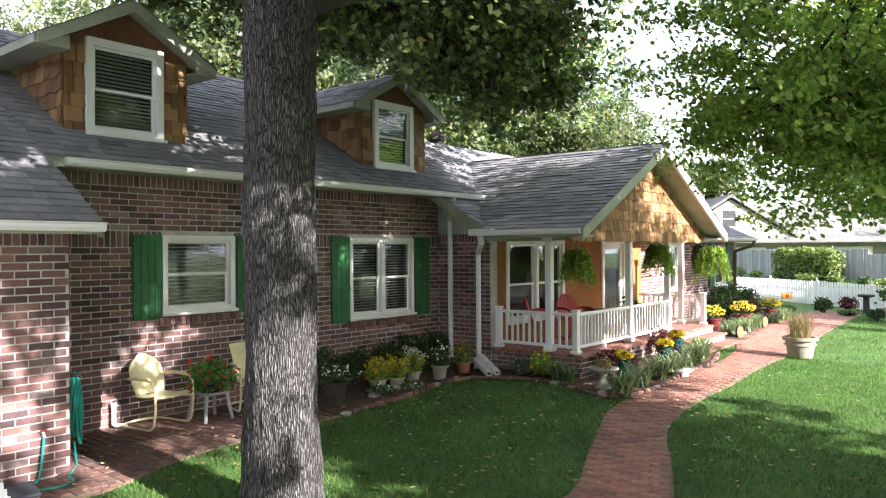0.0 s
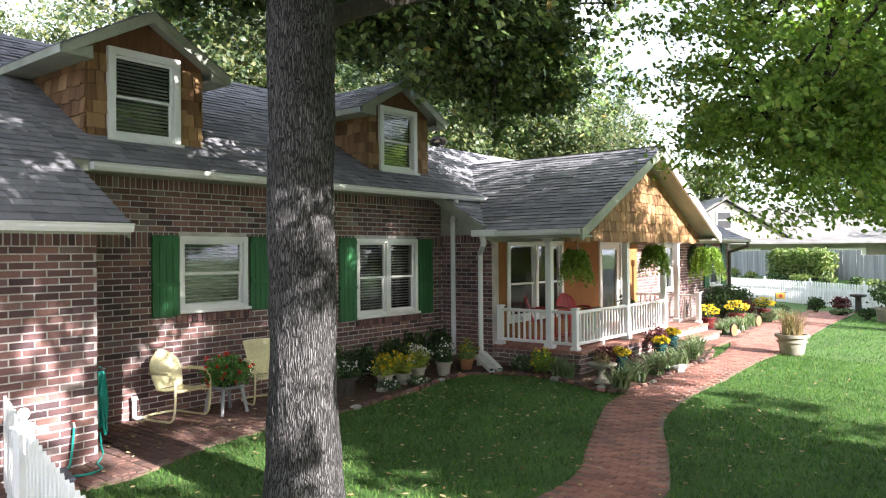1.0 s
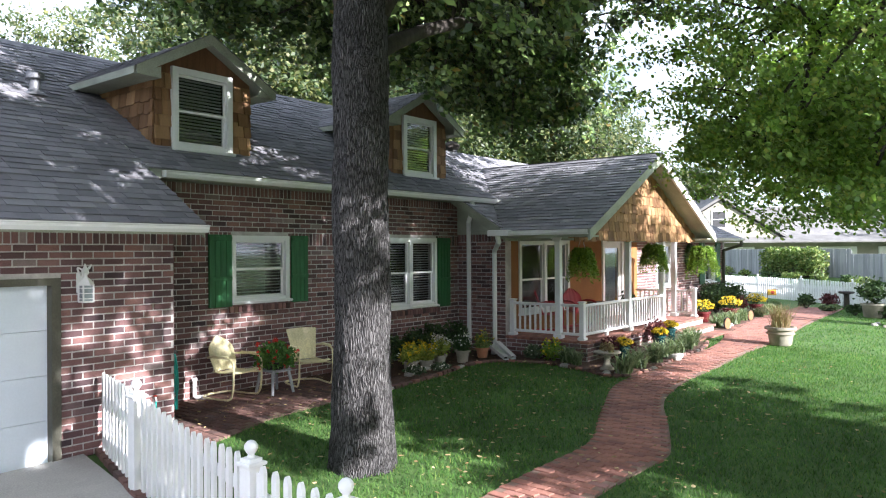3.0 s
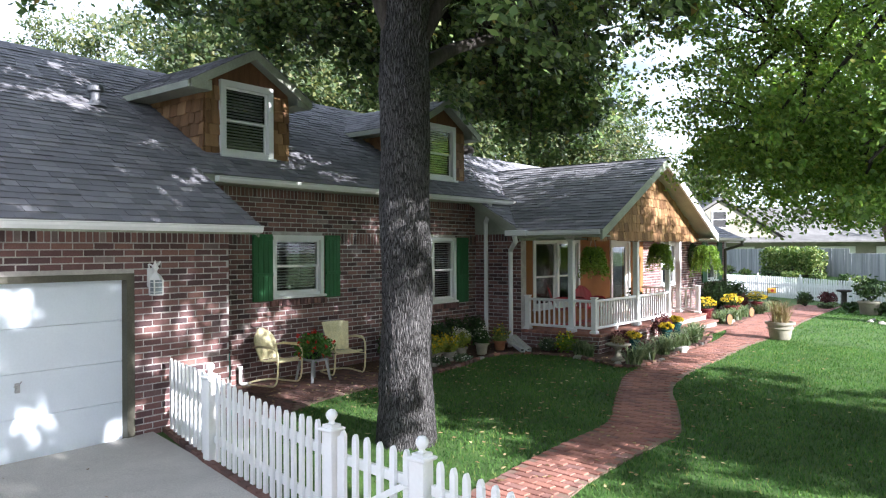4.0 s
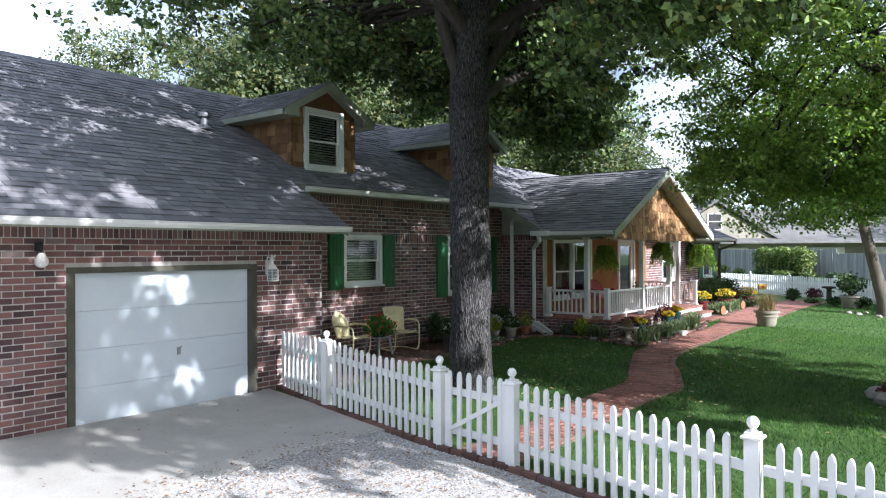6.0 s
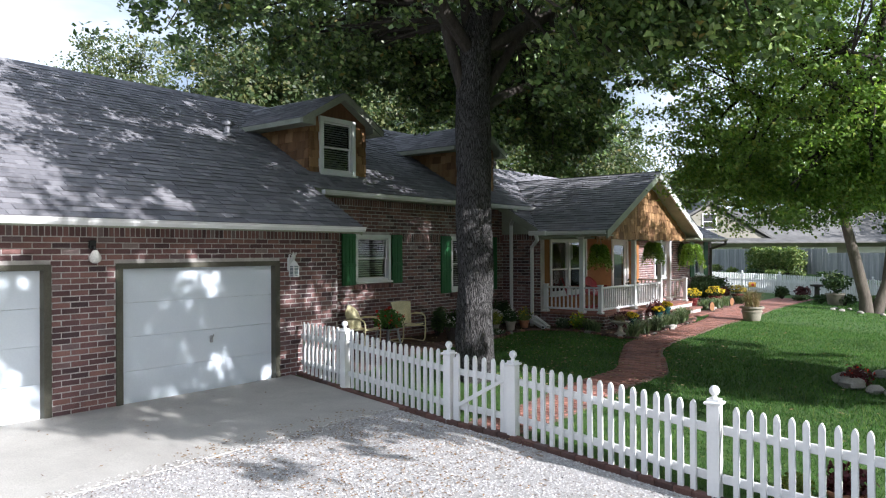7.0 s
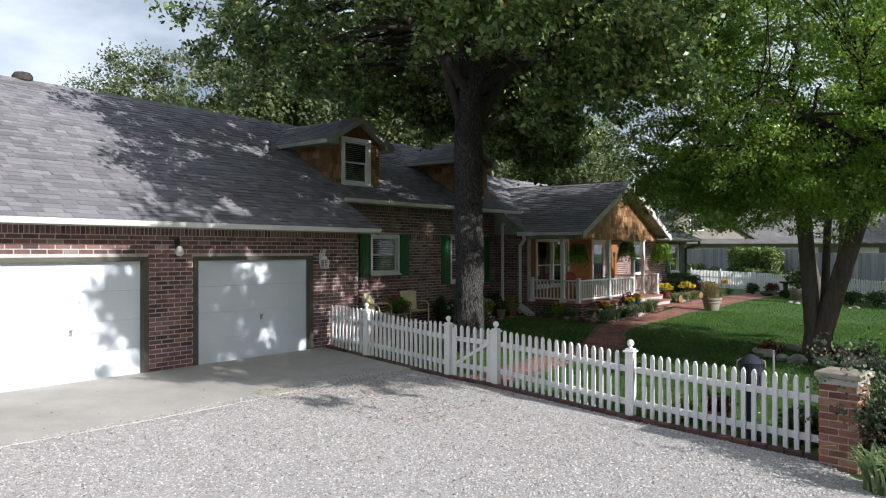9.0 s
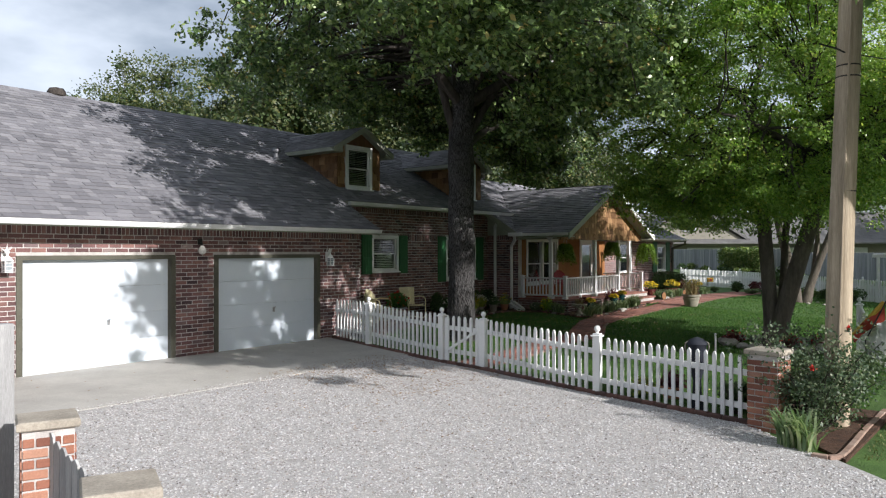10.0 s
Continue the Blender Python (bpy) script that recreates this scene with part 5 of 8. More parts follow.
def fence_post(parent, x, y, z0, z1, s=0.115):
    g = Geo().cbox((x, y, (z0 + z1 - 0.17) / 2 - 0.02), (s, s, z1 - 0.17 - z0 + 0.04), 0.006)
    p = part("fence_post", g, M_VINYL, parent)
    part("cap", Geo().cbox((x, y, z1 - 0.165), (s + 0.045, s + 0.045, 0.03), 0.008).prism([(x - 0.055, y - 0.055), (x + 0.055, y - 0.055), (x + 0.055, y + 0.055), (x - 0.055, y + 0.055)], "z", z1 - 0.15, z1 - 0.125), M_VINYL, p)
    part("finial", Geo().lathe([(0.02, 0), (0.03, 0.012), (0.022, 0.03), (0.04, 0.05), (0.05, 0.075), (0.046, 0.10), (0.028, 0.122), (0.004, 0.13)], 14, (x, y, z1 - 0.13)), M_VINYL, p)


def picket_geo(h, w=0.058, t=0.030):
    tip = [(-w / 2, 0), (w / 2, 0), (w / 2, h - 0.055), (w * 0.40, h - 0.03), (w * 0.2, h - 0.008), (0, h), (-w * 0.2, h - 0.008), (-w * 0.40, h - 0.03), (-w / 2, h - 0.055)]
    return Geo().prism(tip, "y", -t + 0.01, 0.01)


PICKETS = {}


def pickets_between(parent, a, b, h=0.92, spacing=0.158, gap=0.09, brace=False, dip=0.0, width=0.058):
    (xa, ya, za), (xb, yb, zb) = a, b
    L = math.hypot(xb - xa, yb - ya)
    ang = math.degrees(math.atan2(yb - ya, xb - xa))
    n = max(2, round((L - gap) / spacing))
    tilt = math.degrees(math.atan2(zb - za, L))
    m = pose(xa, ya, za, 0, -tilt, ang)
    for zr in (0.24, 0.70):
        part("rail", Geo().cbox((L / 2, 0.03, zr), (L, 0.035, 0.085), 0.005).move(m), M_VINYL, parent)
    if brace:
        for q in (0.05, L - 0.05):
            part("stile", Geo().cbox((q, 0.0, 0.46), (0.06, 0.03, 0.86), 0.004).move(m), M_VINYL, parent)
        part("brace", Geo().prism([(0.06, 0.26), (0.16, 0.26), (L - 0.06, 0.68), (L - 0.16, 0.68)], "y", -0.035, -0.012).move(m), M_VINYL, parent)
    for k in range(n):
        u = (gap + (L - 2 * gap) * (k + 0.5) / n) if L > 0.5 else L * (k + 0.5) / n
        hh = h - dip * (1 - (2 * u / L - 1) ** 2) if dip >= 0 else h - dip * (1 - u / L) ** 3
        hh = round(hh * 100) / 100
        if (hh, width) not in PICKETS:
            PICKETS[(hh, width)] = picket_geo(hh, width).mesh("picket", M_VINYL)
        ob = new("picket", PICKETS[(hh, width)])
        ob.parent = parent
        z = za + (zb - za) * u / L
        ob.matrix_world = pose(xa + (xb - xa) * u / L, ya + (yb - ya) * u / L, z + 0.035 + random.uniform(-0.004, 0.004), 0, random.uniform(-0.5, 0.5), ang)


fence = thing("picket_fence", "white vinyl picket fence along the gravel drive", "fence")
for (x, y, z0, z1) in POSTS:
    fence_post(fence, x, y, z0, z1)
pickets_between(fence, (0.05, 0.54, 0.02), (1.57, 0.12, 0.03), 0.93)
pickets_between(fence, (1.69, 0.09, 0.03), (4.11, -0.43, -0.07), 0.95, 0.149, dip=0.07)
pickets_between(fence, (5.34, -0.59, -0.09), (7.88, -1.19, -0.18), 0.91, 0.150)
pickets_between(fence, (8.0, -1.21, -0.18), (10.42, -1.6, -0.235), 0.91, 0.134, width=0.052)
gate = thing("garden_gate", "white vinyl picket gate with diagonal brace", "gate")
pickets_between(gate, (4.24, -0.45, -0.075), (5.21, -0.57, -0.085), 0.91, gap=0.02, brace=True)
part("latch", Geo().cbox((5.19, -0.53, 0.62), (0.10, 0.03, 0.05), 0.006), M_BLACK, gate)
kerb = thing("brick_edging", "low red brick edging under the fence", "edging")
for (a, b) in zip(FENCE_LINE, FENCE_LINE[1:]):
    L = math.dist(a, b)
    n = int(L / 0.21)
    ang = math.degrees(math.atan2(b[1] - a[1], b[0] - a[0]))
    for k in range(n):
        u = (k + 0.5) / n
        x, y = a[0] + (b[0] - a[0]) * u, a[1] + (b[1] - a[1]) * u - 0.03
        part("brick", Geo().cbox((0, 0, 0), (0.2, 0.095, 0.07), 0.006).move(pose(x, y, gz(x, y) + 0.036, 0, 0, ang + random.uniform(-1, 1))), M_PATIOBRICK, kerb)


def brick_pier(x, y, turn, z0, z1, s=0.40, label="red brick gate pier with stone cap"):
    p = thing("brick_pier", label, "pier", (x, y, z0), turn, group="gate piers")
    H = z1 - z0 - 0.07
    core = part("core", Geo().box(-s / 2 + 0.002, -s / 2 + 0.002, -0.1, s / 2 - 0.002, s / 2 - 0.002, H), M_MORTAR, p)
    k, z = 0, 0.0
    while z + 0.07 < H:
        for side in range(4):
            for c, L in (((-s / 4, s / 2 - 0.014), (s / 4, s / 2 - 0.014)) if (k + side) % 2 else ((-s * 3 / 8, s / 4 - 0.014), (0.0, s / 2 - 0.014), (s * 3 / 8, s / 4 - 0.014))):
                gg = Geo().cbox((c, -s / 2 + 0.006, z + 0.038), (L, 0.03, 0.064), 0.005).move(pose(0, 0, 0, 0, 0, 90 * side))
                part("brick", gg, M_PIERBRICK, p)
        z += 0.08
        k += 1
    part("cap", Geo().cbox((0, 0, H + 0.035), (s + 0.07, s + 0.07, 0.07), 0.012), M_CAP, p, "sandstone cap slab")
    return p


brick_pier(10.66, -1.66, -9, -0.26, 0.83)
brick_pier(7.31, -9.45, -21, -0.22, 0.86, 0.36)
brick_pier(9.29, -9.93, -25, -0.24, 0.84, 0.34)

# ---- trees ----


def limb_points(a, b, sag, n=7, rand=random):
    """A bent limb from a to b."""
    a, b = Vector(a), Vector(b)
    d = b - a
    k1 = Vector((rand.uniform(-1, 1), rand.uniform(-1, 1), rand.uniform(-0.6, 0.6))) * d.length * 0.07
    out = []
    for i in range(n):
        t = i / (n - 1)
        p = a + d * t + Vector((0, 0, sag)) * math.sin(math.pi * t) * d.length + k1 * math.sin(2 * math.pi * t)
        out.append(p)
    return out


def crown_leaves(tree, name, clumps, per, size, leaf_len, leaf_w, mat, label="", flat=0.55, simple=False, tight=0.42):
    """Leaves in tufts round each clump; tight sets how far a tuft spreads."""
    cs = np.repeat(np.array(clumps), 5, 0)
    cs = cs + rng.normal(size=cs.shape) * np.array([size, size, size * 0.7])
    per, size = per // 5, size * tight
    n = len(cs) * per
    idx = np.repeat(np.arange(len(cs)), per)
    off = rng.normal(size=(n, 3)) * np.array([size, size, size * flat])
    scale = rng.uniform(0.6, 1.35, len(cs))[idx][:, None]
    p = cs[idx] + off * scale
    v, f = leaves(p, leaf_len, leaf_w, down=0.35, face=(0.9, -0.1, 0.9), simple=simple)
    ob = new(name, fast_mesh(name, v, f, mat))
    ob.parent = tree
    tagged(ob, label, kind="stuff")
    return ob


def grow(tree, fork, targets, limb_r, mat, clumps, twig_r=0.018, limb_n=8, seedv=3):
    """Limbs from the fork to the targets, and branches from the limbs to the clumps."""
    rnd = random.Random(seedv)
    axes = []
    for tpt in targets:
        pts = limb_points(fork, tpt, rnd.uniform(0.02, 0.10), limb_n, rnd)
        rad = [limb_r * (1 - 0.78 * i / (limb_n - 1)) for i in range(limb_n)]
        part("limb", Geo().tube(pts, rad, 9), mat, tree)
        axes += [(p, r) for p, r in zip(pts[2:], rad[2:])]
    tw = Geo()
    for c in clumps:
        c = Vector(c)
        p, r = min(axes, key=lambda a: (a[0] - c).length + (0.6 if a[0].z > c.z + 0.3 else 0))
        if (p - c).length < 0.15:
            continue
        pts = limb_points(p, c, rnd.uniform(-0.02, 0.10), 5, rnd)
        tw.tube(pts, [min(r * 0.6, 0.05) * (1 - 0.2 * i) + 0.006 for i in range(5)], 5, False)
    ob = part("branchwork", tw, mat, tree)
    tagged(ob, kind="stuff")


def clump_set(n, center, radii, shell, keep, rand):
    out = []
    while len(out) < n:
        for p in cloud(n, center, radii, rand, shell):
            if keep(p):
                out.append(tuple(p))
    return out[:n]


def sun_gap(c, k):
    """An opening in the crowns that lets the sun reach the wall behind the lawn chairs."""
    return 2.1 < c[1] < 4.7 and 1.35 < c[2] - 0.46 * c[0] < 2.3 and k % 10 < 8


def bark_trunk(path, radii, n=40, ridge=0.02, rings=70):
    """A trunk with furrowed bark."""
    pts = [Vector(p) for p in path]
    d = [0]
    for a, b in zip(pts, pts[1:]):
        d.append(d[-1] + (b - a).length)
    g = Geo()
    vs = []
    for i in range(rings):
        t = d[-1] * i / (rings - 1)
        c = [float(np.interp(t, d, [p[k] for p in pts])) for k in range(3)]
        r = float(np.interp(t, d, radii))
        for k in range(n):
            a = 2 * math.pi * k / n
            q = Vector((math.cos(a) * 3.2, math.sin(a) * 3.2, c[2] * 0.9))
            fur = abs(noise.noise(q * 2.2 + Vector((3, 1, 0)))) * 2 - 0.35 + 0.6 * noise.noise(Vector((q.x * 5, q.y * 5, c[2] * 2.5)))
            lump = noise.noise(Vector((math.cos(a), math.sin(a), c[2] * 0.8)) * 1.1) * 0.035
            flare = max(0, 0.5 - c[2]) ** 2 * 0.11 * (1 + 0.7 * math.sin(a * 5 + 1))
            rr = r + ridge * fur + lump + flare
            vs.append((c[0] + rr * math.cos(a), c[1] + rr * math.sin(a), c[2]))
    fs = [(i * n + k, i * n + (k + 1) % n, (i + 1) * n + (k + 1) % n, (i + 1) * n + k) for i in range(rings - 1) for k in range(n)]
    g.add(vs, fs)
    g.smooth = True
    return g


oak = thing("oak_tree", "large oak with furrowed grey trunk and dark leafy crown", "tree")
part("trunk", bark_trunk([(2.87, 2.0, -0.1), (2.87, 2.0, 0.5), (2.86, 2.0, 1.5), (2.84, 2.02, 3.2), (2.80, 2.05, 5.0), (2.92, 2.14, 6.6)], [0.36, 0.325, 0.30, 0.30, 0.29, 0.25], 64, 0.014, 200), M_BARK, oak, "furrowed grey oak trunk")
for (a, zc, r) in ((-1.05, 3.0, 0.12), (-0.8, 3.75, 0.10), (-1.4, 2.55, 0.08), (-0.55, 4.35, 0.12)):
    kx, ky = 2.85 + math.cos(a) * 0.27, 2.02 + math.sin(a) * 0.27
    kn = Geo()
    for k in range(3):
        kn.lathe([(r * (1 - 0.28 * k), -0.03), (r * (1.02 - 0.28 * k), 0.012 * k), (r * (0.8 - 0.28 * k), 0.02 + 0.012 * k), (r * 0.2, 0.012 * k)], 16)
    kn.move(pose(kx, ky, zc, 90, 0, math.degrees(a) + 90))
    part("knot", kn, M_BARK, oak, "old branch scar in the bark")
rs1 = np.random.default_rng(11)


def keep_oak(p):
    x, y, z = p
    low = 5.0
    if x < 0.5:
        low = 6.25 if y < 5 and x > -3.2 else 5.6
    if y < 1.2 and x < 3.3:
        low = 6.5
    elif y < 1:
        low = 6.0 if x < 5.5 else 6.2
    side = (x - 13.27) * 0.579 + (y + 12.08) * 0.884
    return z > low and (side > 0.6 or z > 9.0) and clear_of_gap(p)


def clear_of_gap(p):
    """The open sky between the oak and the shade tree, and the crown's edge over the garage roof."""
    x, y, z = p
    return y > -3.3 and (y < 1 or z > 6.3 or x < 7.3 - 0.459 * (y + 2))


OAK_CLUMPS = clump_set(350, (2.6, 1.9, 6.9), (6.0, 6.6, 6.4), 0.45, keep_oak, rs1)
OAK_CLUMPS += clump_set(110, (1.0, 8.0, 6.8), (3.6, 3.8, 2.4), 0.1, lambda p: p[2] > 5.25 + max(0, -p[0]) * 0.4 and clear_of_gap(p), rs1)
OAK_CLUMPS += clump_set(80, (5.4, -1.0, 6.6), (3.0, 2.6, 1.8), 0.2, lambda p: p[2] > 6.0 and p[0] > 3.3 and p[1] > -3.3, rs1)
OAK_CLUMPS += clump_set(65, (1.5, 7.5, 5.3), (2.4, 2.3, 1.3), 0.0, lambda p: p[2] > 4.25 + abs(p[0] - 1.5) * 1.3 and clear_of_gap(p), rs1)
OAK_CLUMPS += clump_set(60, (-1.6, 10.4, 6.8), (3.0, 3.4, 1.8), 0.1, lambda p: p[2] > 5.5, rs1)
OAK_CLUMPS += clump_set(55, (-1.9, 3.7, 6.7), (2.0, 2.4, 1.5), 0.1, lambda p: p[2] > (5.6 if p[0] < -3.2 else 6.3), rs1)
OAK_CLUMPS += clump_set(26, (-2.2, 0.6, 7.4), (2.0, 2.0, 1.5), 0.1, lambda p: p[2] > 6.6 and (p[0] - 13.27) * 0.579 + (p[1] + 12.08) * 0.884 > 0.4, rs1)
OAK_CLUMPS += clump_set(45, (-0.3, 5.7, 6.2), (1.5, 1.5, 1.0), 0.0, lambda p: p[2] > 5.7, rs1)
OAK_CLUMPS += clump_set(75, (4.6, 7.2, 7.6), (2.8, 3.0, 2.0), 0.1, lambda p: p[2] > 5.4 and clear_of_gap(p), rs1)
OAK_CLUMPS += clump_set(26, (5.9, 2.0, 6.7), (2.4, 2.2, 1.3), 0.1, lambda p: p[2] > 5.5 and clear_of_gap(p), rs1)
OAK_CLUMPS += clump_set(24, (4.3, 1.6, 7.3), (1.8, 1.7, 1.5), 0.0, lambda p: p[2] > 6.6, rs1)
OAK_CLUMPS += clump_set(42, (6.6, 1.8, 5.7), (1.7, 1.4, 1.2), 0.0, lambda p: p[2] > 4.75, rs1)
# Thinned along the sun's path so flecks reach the roof and chair wall.
OAK_CLUMPS = [c for k, c in enumerate(OAK_CLUMPS) if not (-3.3 < c[1] < 1.0 and 4.3 < c[2] - 0.46 * c[0] < 6.5 and k % 3 == 0 or sun_gap(c, k))]
# High clumps added to hold skylight off the roof and dormers.
OAK_CLUMPS += clump_set(60, (-1.4, 5.6, 8.9), (3.0, 3.2, 1.5), 0.0, lambda p: p[2] > 7.7 and p[1] > 3.6, rs1)
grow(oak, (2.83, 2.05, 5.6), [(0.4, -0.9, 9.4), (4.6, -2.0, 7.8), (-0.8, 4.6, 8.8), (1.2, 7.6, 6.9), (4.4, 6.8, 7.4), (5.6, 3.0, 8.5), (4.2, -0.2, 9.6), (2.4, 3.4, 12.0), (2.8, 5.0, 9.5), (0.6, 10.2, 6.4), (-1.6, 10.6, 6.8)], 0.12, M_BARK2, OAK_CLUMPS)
for line, r0, r1, lab in (([(2.84, 2.02, 4.3), (2.74, 1.93, 4.9), (2.58, 1.78, 5.6), (2.42, 1.58, 6.6), (2.2, 1.2, 7.8), (1.8, 0.4, 9.2)], 0.13, 0.05, "heavy limb rising from the trunk fork"),
                          ([(2.92, 2.14, 6.4), (2.98, 2.2, 7.6), (2.8, 2.6, 9.0), (2.5, 3.2, 11.0)], 0.25, 0.07, "central leader of the oak"),
                          ([(2.84, 2.04, 4.4), (2.96, 2.24, 5.0), (3.22, 2.75, 5.9), (3.5, 3.6, 7.0), (4.0, 5.0, 8.2)], 0.12, 0.04, "limb rising over the lawn")):
    fine = [Vector(line[0]).lerp(Vector(line[1]), 0.0)]
    for i in range(len(line) - 1):
        p0, p1, p2, p3 = [Vector(line[max(0, min(len(line) - 1, i + q))]) for q in (-1, 0, 1, 2)]
        fine += [0.5 * (2 * p1 + (p2 - p0) * t + (2 * p0 - 5 * p1 + 4 * p2 - p3) * t * t + (3 * p1 - p0 - 3 * p2 + p3) * t ** 3) for t in (0.25, 0.5, 0.75, 1.0)]
    part("limb", Geo().tube(fine, [r0 + (r1 - r0) * i / (len(fine) - 1) for i in range(len(fine))], 14), M_BARK2, oak, lab)
part("limb", Geo().tube(limb_points((2.84, 2.03, 4.45), (1.6, 7.4, 6.1), 0.06), [0.12, 0.105, 0.09, 0.075, 0.06, 0.045, 0.03], 9), M_BARK2, oak, "long low limb reaching over the lawn")
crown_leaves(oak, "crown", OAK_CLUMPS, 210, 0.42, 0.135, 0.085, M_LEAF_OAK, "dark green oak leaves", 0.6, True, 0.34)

linden = thing("shade_tree", "leafy multi-stemmed shade tree on the lawn", "tree")
for line, radii in (([(8.84, 5.75, -0.15), (8.86, 5.75, 0.5), (8.80, 5.75, 1.5), (8.72, 5.75, 2.55), (8.64, 5.80, 3.6), (8.5, 5.9, 4.8)], [0.22, 0.165, 0.155, 0.15, 0.13, 0.08]),
                    ([(8.98, 5.72, -0.15), (9.06, 5.70, 0.5), (9.36, 5.66, 1.55), (9.75, 5.60, 2.85), (10.10, 5.55, 4.0), (10.3, 5.5, 5.0)], [0.24, 0.19, 0.18, 0.165, 0.14, 0.08]),
                    ([(8.92, 5.86, 0.35), (9.02, 6.1, 1.2), (9.0, 6.5, 2.6), (9.1, 7.0, 4.6)], [0.10, 0.085, 0.075, 0.05])):
    part("stem", Geo().tube(line, radii, 16), M_STEMBARK, linden, "grey-brown stem")
rs2 = np.random.default_rng(23)


def keep_lin(p):
    x, y, z = p
    u = x - (8.0 - 0.411 * (y + 2))
    r = math.hypot(x - 8.8, y - 6.6)
    return u > 0.3 and y > 2.4 and z > max(2.85, 4.15 - 0.6 * u) + 0.5 * max(0, 1 - r / 2.0)


LIN_CLUMPS = clump_set(380, (8.5, 7.3, 5.6), (5.0, 5.6, 3.0), 0.42, keep_lin, rs2)
LIN_CLUMPS += clump_set(105, (6.3, 6.4, 3.6), (3.0, 3.6, 1.1), 0.1, keep_lin, rs2)
LIN_CLUMPS += clump_set(40, (10.6, 4.8, 5.4), (2.4, 3.0, 2.4), 0.2, keep_lin, rs2)
LIN_CLUMPS += clump_set(55, (9.4, 3.6, 7.0), (3.4, 1.5, 1.8), 0.1, lambda p: keep_lin(p) and p[2] > 5.7 and p[1] < 4.8, rs2)
# Clumps out of view, added to keep the sun off the porch wall.
LIN_CLUMPS += clump_set(46, (9.8, 12.4, 5.6), (2.2, 3.2, 0.6), 0.0, lambda p: 0.75 < p[2] - 0.46 * p[0] < 1.75, rs2)
LIN_CLUMPS += clump_set(34, (9.6, 4.6, 3.5), (2.2, 1.5, 0.7), 0.0, lambda p: p[2] > 3.0 and p[1] > 3.2, rs2)
LIN_CLUMPS = [c for k, c in enumerate(LIN_CLUMPS) if not sun_gap(c, k)]
grow(linden, (8.64, 5.8, 3.6), [(6.0, 6.0, 5.4), (7.0, 4.0, 5.8), (7.4, 8.8, 6.4), (8.2, 6.8, 8.2), (5.6, 7.6, 4.4)], 0.10, M_BARK2, [c for c in LIN_CLUMPS if c[0] < 8.6], seedv=5)
grow(linden, (10.1, 5.55, 4.0), [(11.8, 5.4, 5.6), (10.8, 8.4, 6.2), (10.0, 4.0, 5.4), (10.2, 6.2, 8.6), (8.4, 3.4, 5.0)], 0.10, M_BARK2, [c for c in LIN_CLUMPS if c[0] >= 8.6], seedv=6)
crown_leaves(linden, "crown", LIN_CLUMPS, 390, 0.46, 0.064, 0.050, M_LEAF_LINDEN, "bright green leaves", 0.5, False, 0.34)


def far_tree(x, y, h, r, seedv, label, mat=None, n=70, per=130, leaf=0.30, base=0.35, group="trees behind the house"):
    t = thing("tree", label, "tree", group=group)
    rd = np.random.default_rng(seedv)
    z0 = gz(x, y)
    part("trunk", Geo().tube([(x, y, z0 - 0.1), (x + 0.1, y, z0 + h * 0.3), (x, y + 0.1, z0 + h * 0.6)], [0.32, 0.24, 0.16], 10), M_BARK2, t)
    cl = clump_set(n, (x, y, z0 + h * (base + 1) / 2), (r, r, h * (1 - base) / 2), 0.15, lambda p: True, rd)
    grow(t, (x, y, z0 + h * 0.4), [(x + r * 0.5, y, z0 + h * 0.7), (x - r * 0.5, y + 0.3, z0 + h * 0.72), (x, y + r * 0.5, z0 + h * 0.75), (x, y - r * 0.5, z0 + h * 0.7)], 0.13, M_BARK2, cl, seedv=seedv)
    crown_leaves(t, "crown", cl, per, r * 0.2, leaf, leaf * 0.62, mat or M_LEAF_BG, "", 0.7, True)


for k, (x, y, h, r) in enumerate(((-15, 13, 13.5, 4.6), (-13, 21, 12.5, 4.6), (-17, 29, 13, 5.0), (-11, 31, 11, 4.2), (-26, 16, 13.0, 3.2), (-30, 13.2, 14.3, 3.5), (-33.6, 10.6, 11.0, 1.8), (-13.6, 40.5, 11, 4.2), (-19, 22, 14, 4.5)  )):
    far_tree(x, y, h, r, 40 + k, "green and yellowing tree behind the house roof", n=110, per=270, leaf=0.20 if x < -25 else 0.23)
# Trees at x 17, 26 and 30: out of view, added for shade.
for k, (x, y, h, r) in enumerate(((-16, 66, 11, 5), (-2, 76, 12, 5.5), (14, 70, 11, 5), (24, 52, 9, 4.5), (22, 34, 9.5, 4.2), (17, 30, 9.5, 4.8), (26, 26, 10, 5.0), (30, 37, 11, 5.4))):
    far_tree(x, y, h, r, 60 + k, "backdrop or added unseen shade tree beyond the yard", n=130 if x > 16 and y < 31 else 60, per=140, leaf=0.34, group="trees beyond the fence")
# Row behind the camera, added so the window panes have trees to reflect.
for k, (x, y, h, r) in enumerate(((44, -12, 8.5, 4.4), (42, 4, 9, 4.8), (45, 17, 8.5, 4.5), (42, 30, 8.5, 4.2))):
    far_tree(x, y, h, r, 80 + k, "unseen tree added across the road for window reflections", n=50, per=120, leaf=0.34, base=0.25, group="street trees")

# Row out of view, added to cut the skylight from the south.
for k, (x, y, h, r) in enumerate(((-7, -29, 13, 5.2), (3, -32, 14, 5.6), (13, -31, 13, 5.4), (23, -28, 12.5, 5.2), (31, -22, 11, 4.8))):
    far_tree(x, y, h, r, 100 + k, "unseen tall tree added beyond the drive to block skylight", n=80, per=150, leaf=0.40, base=0.15, group="trees beyond the drive")


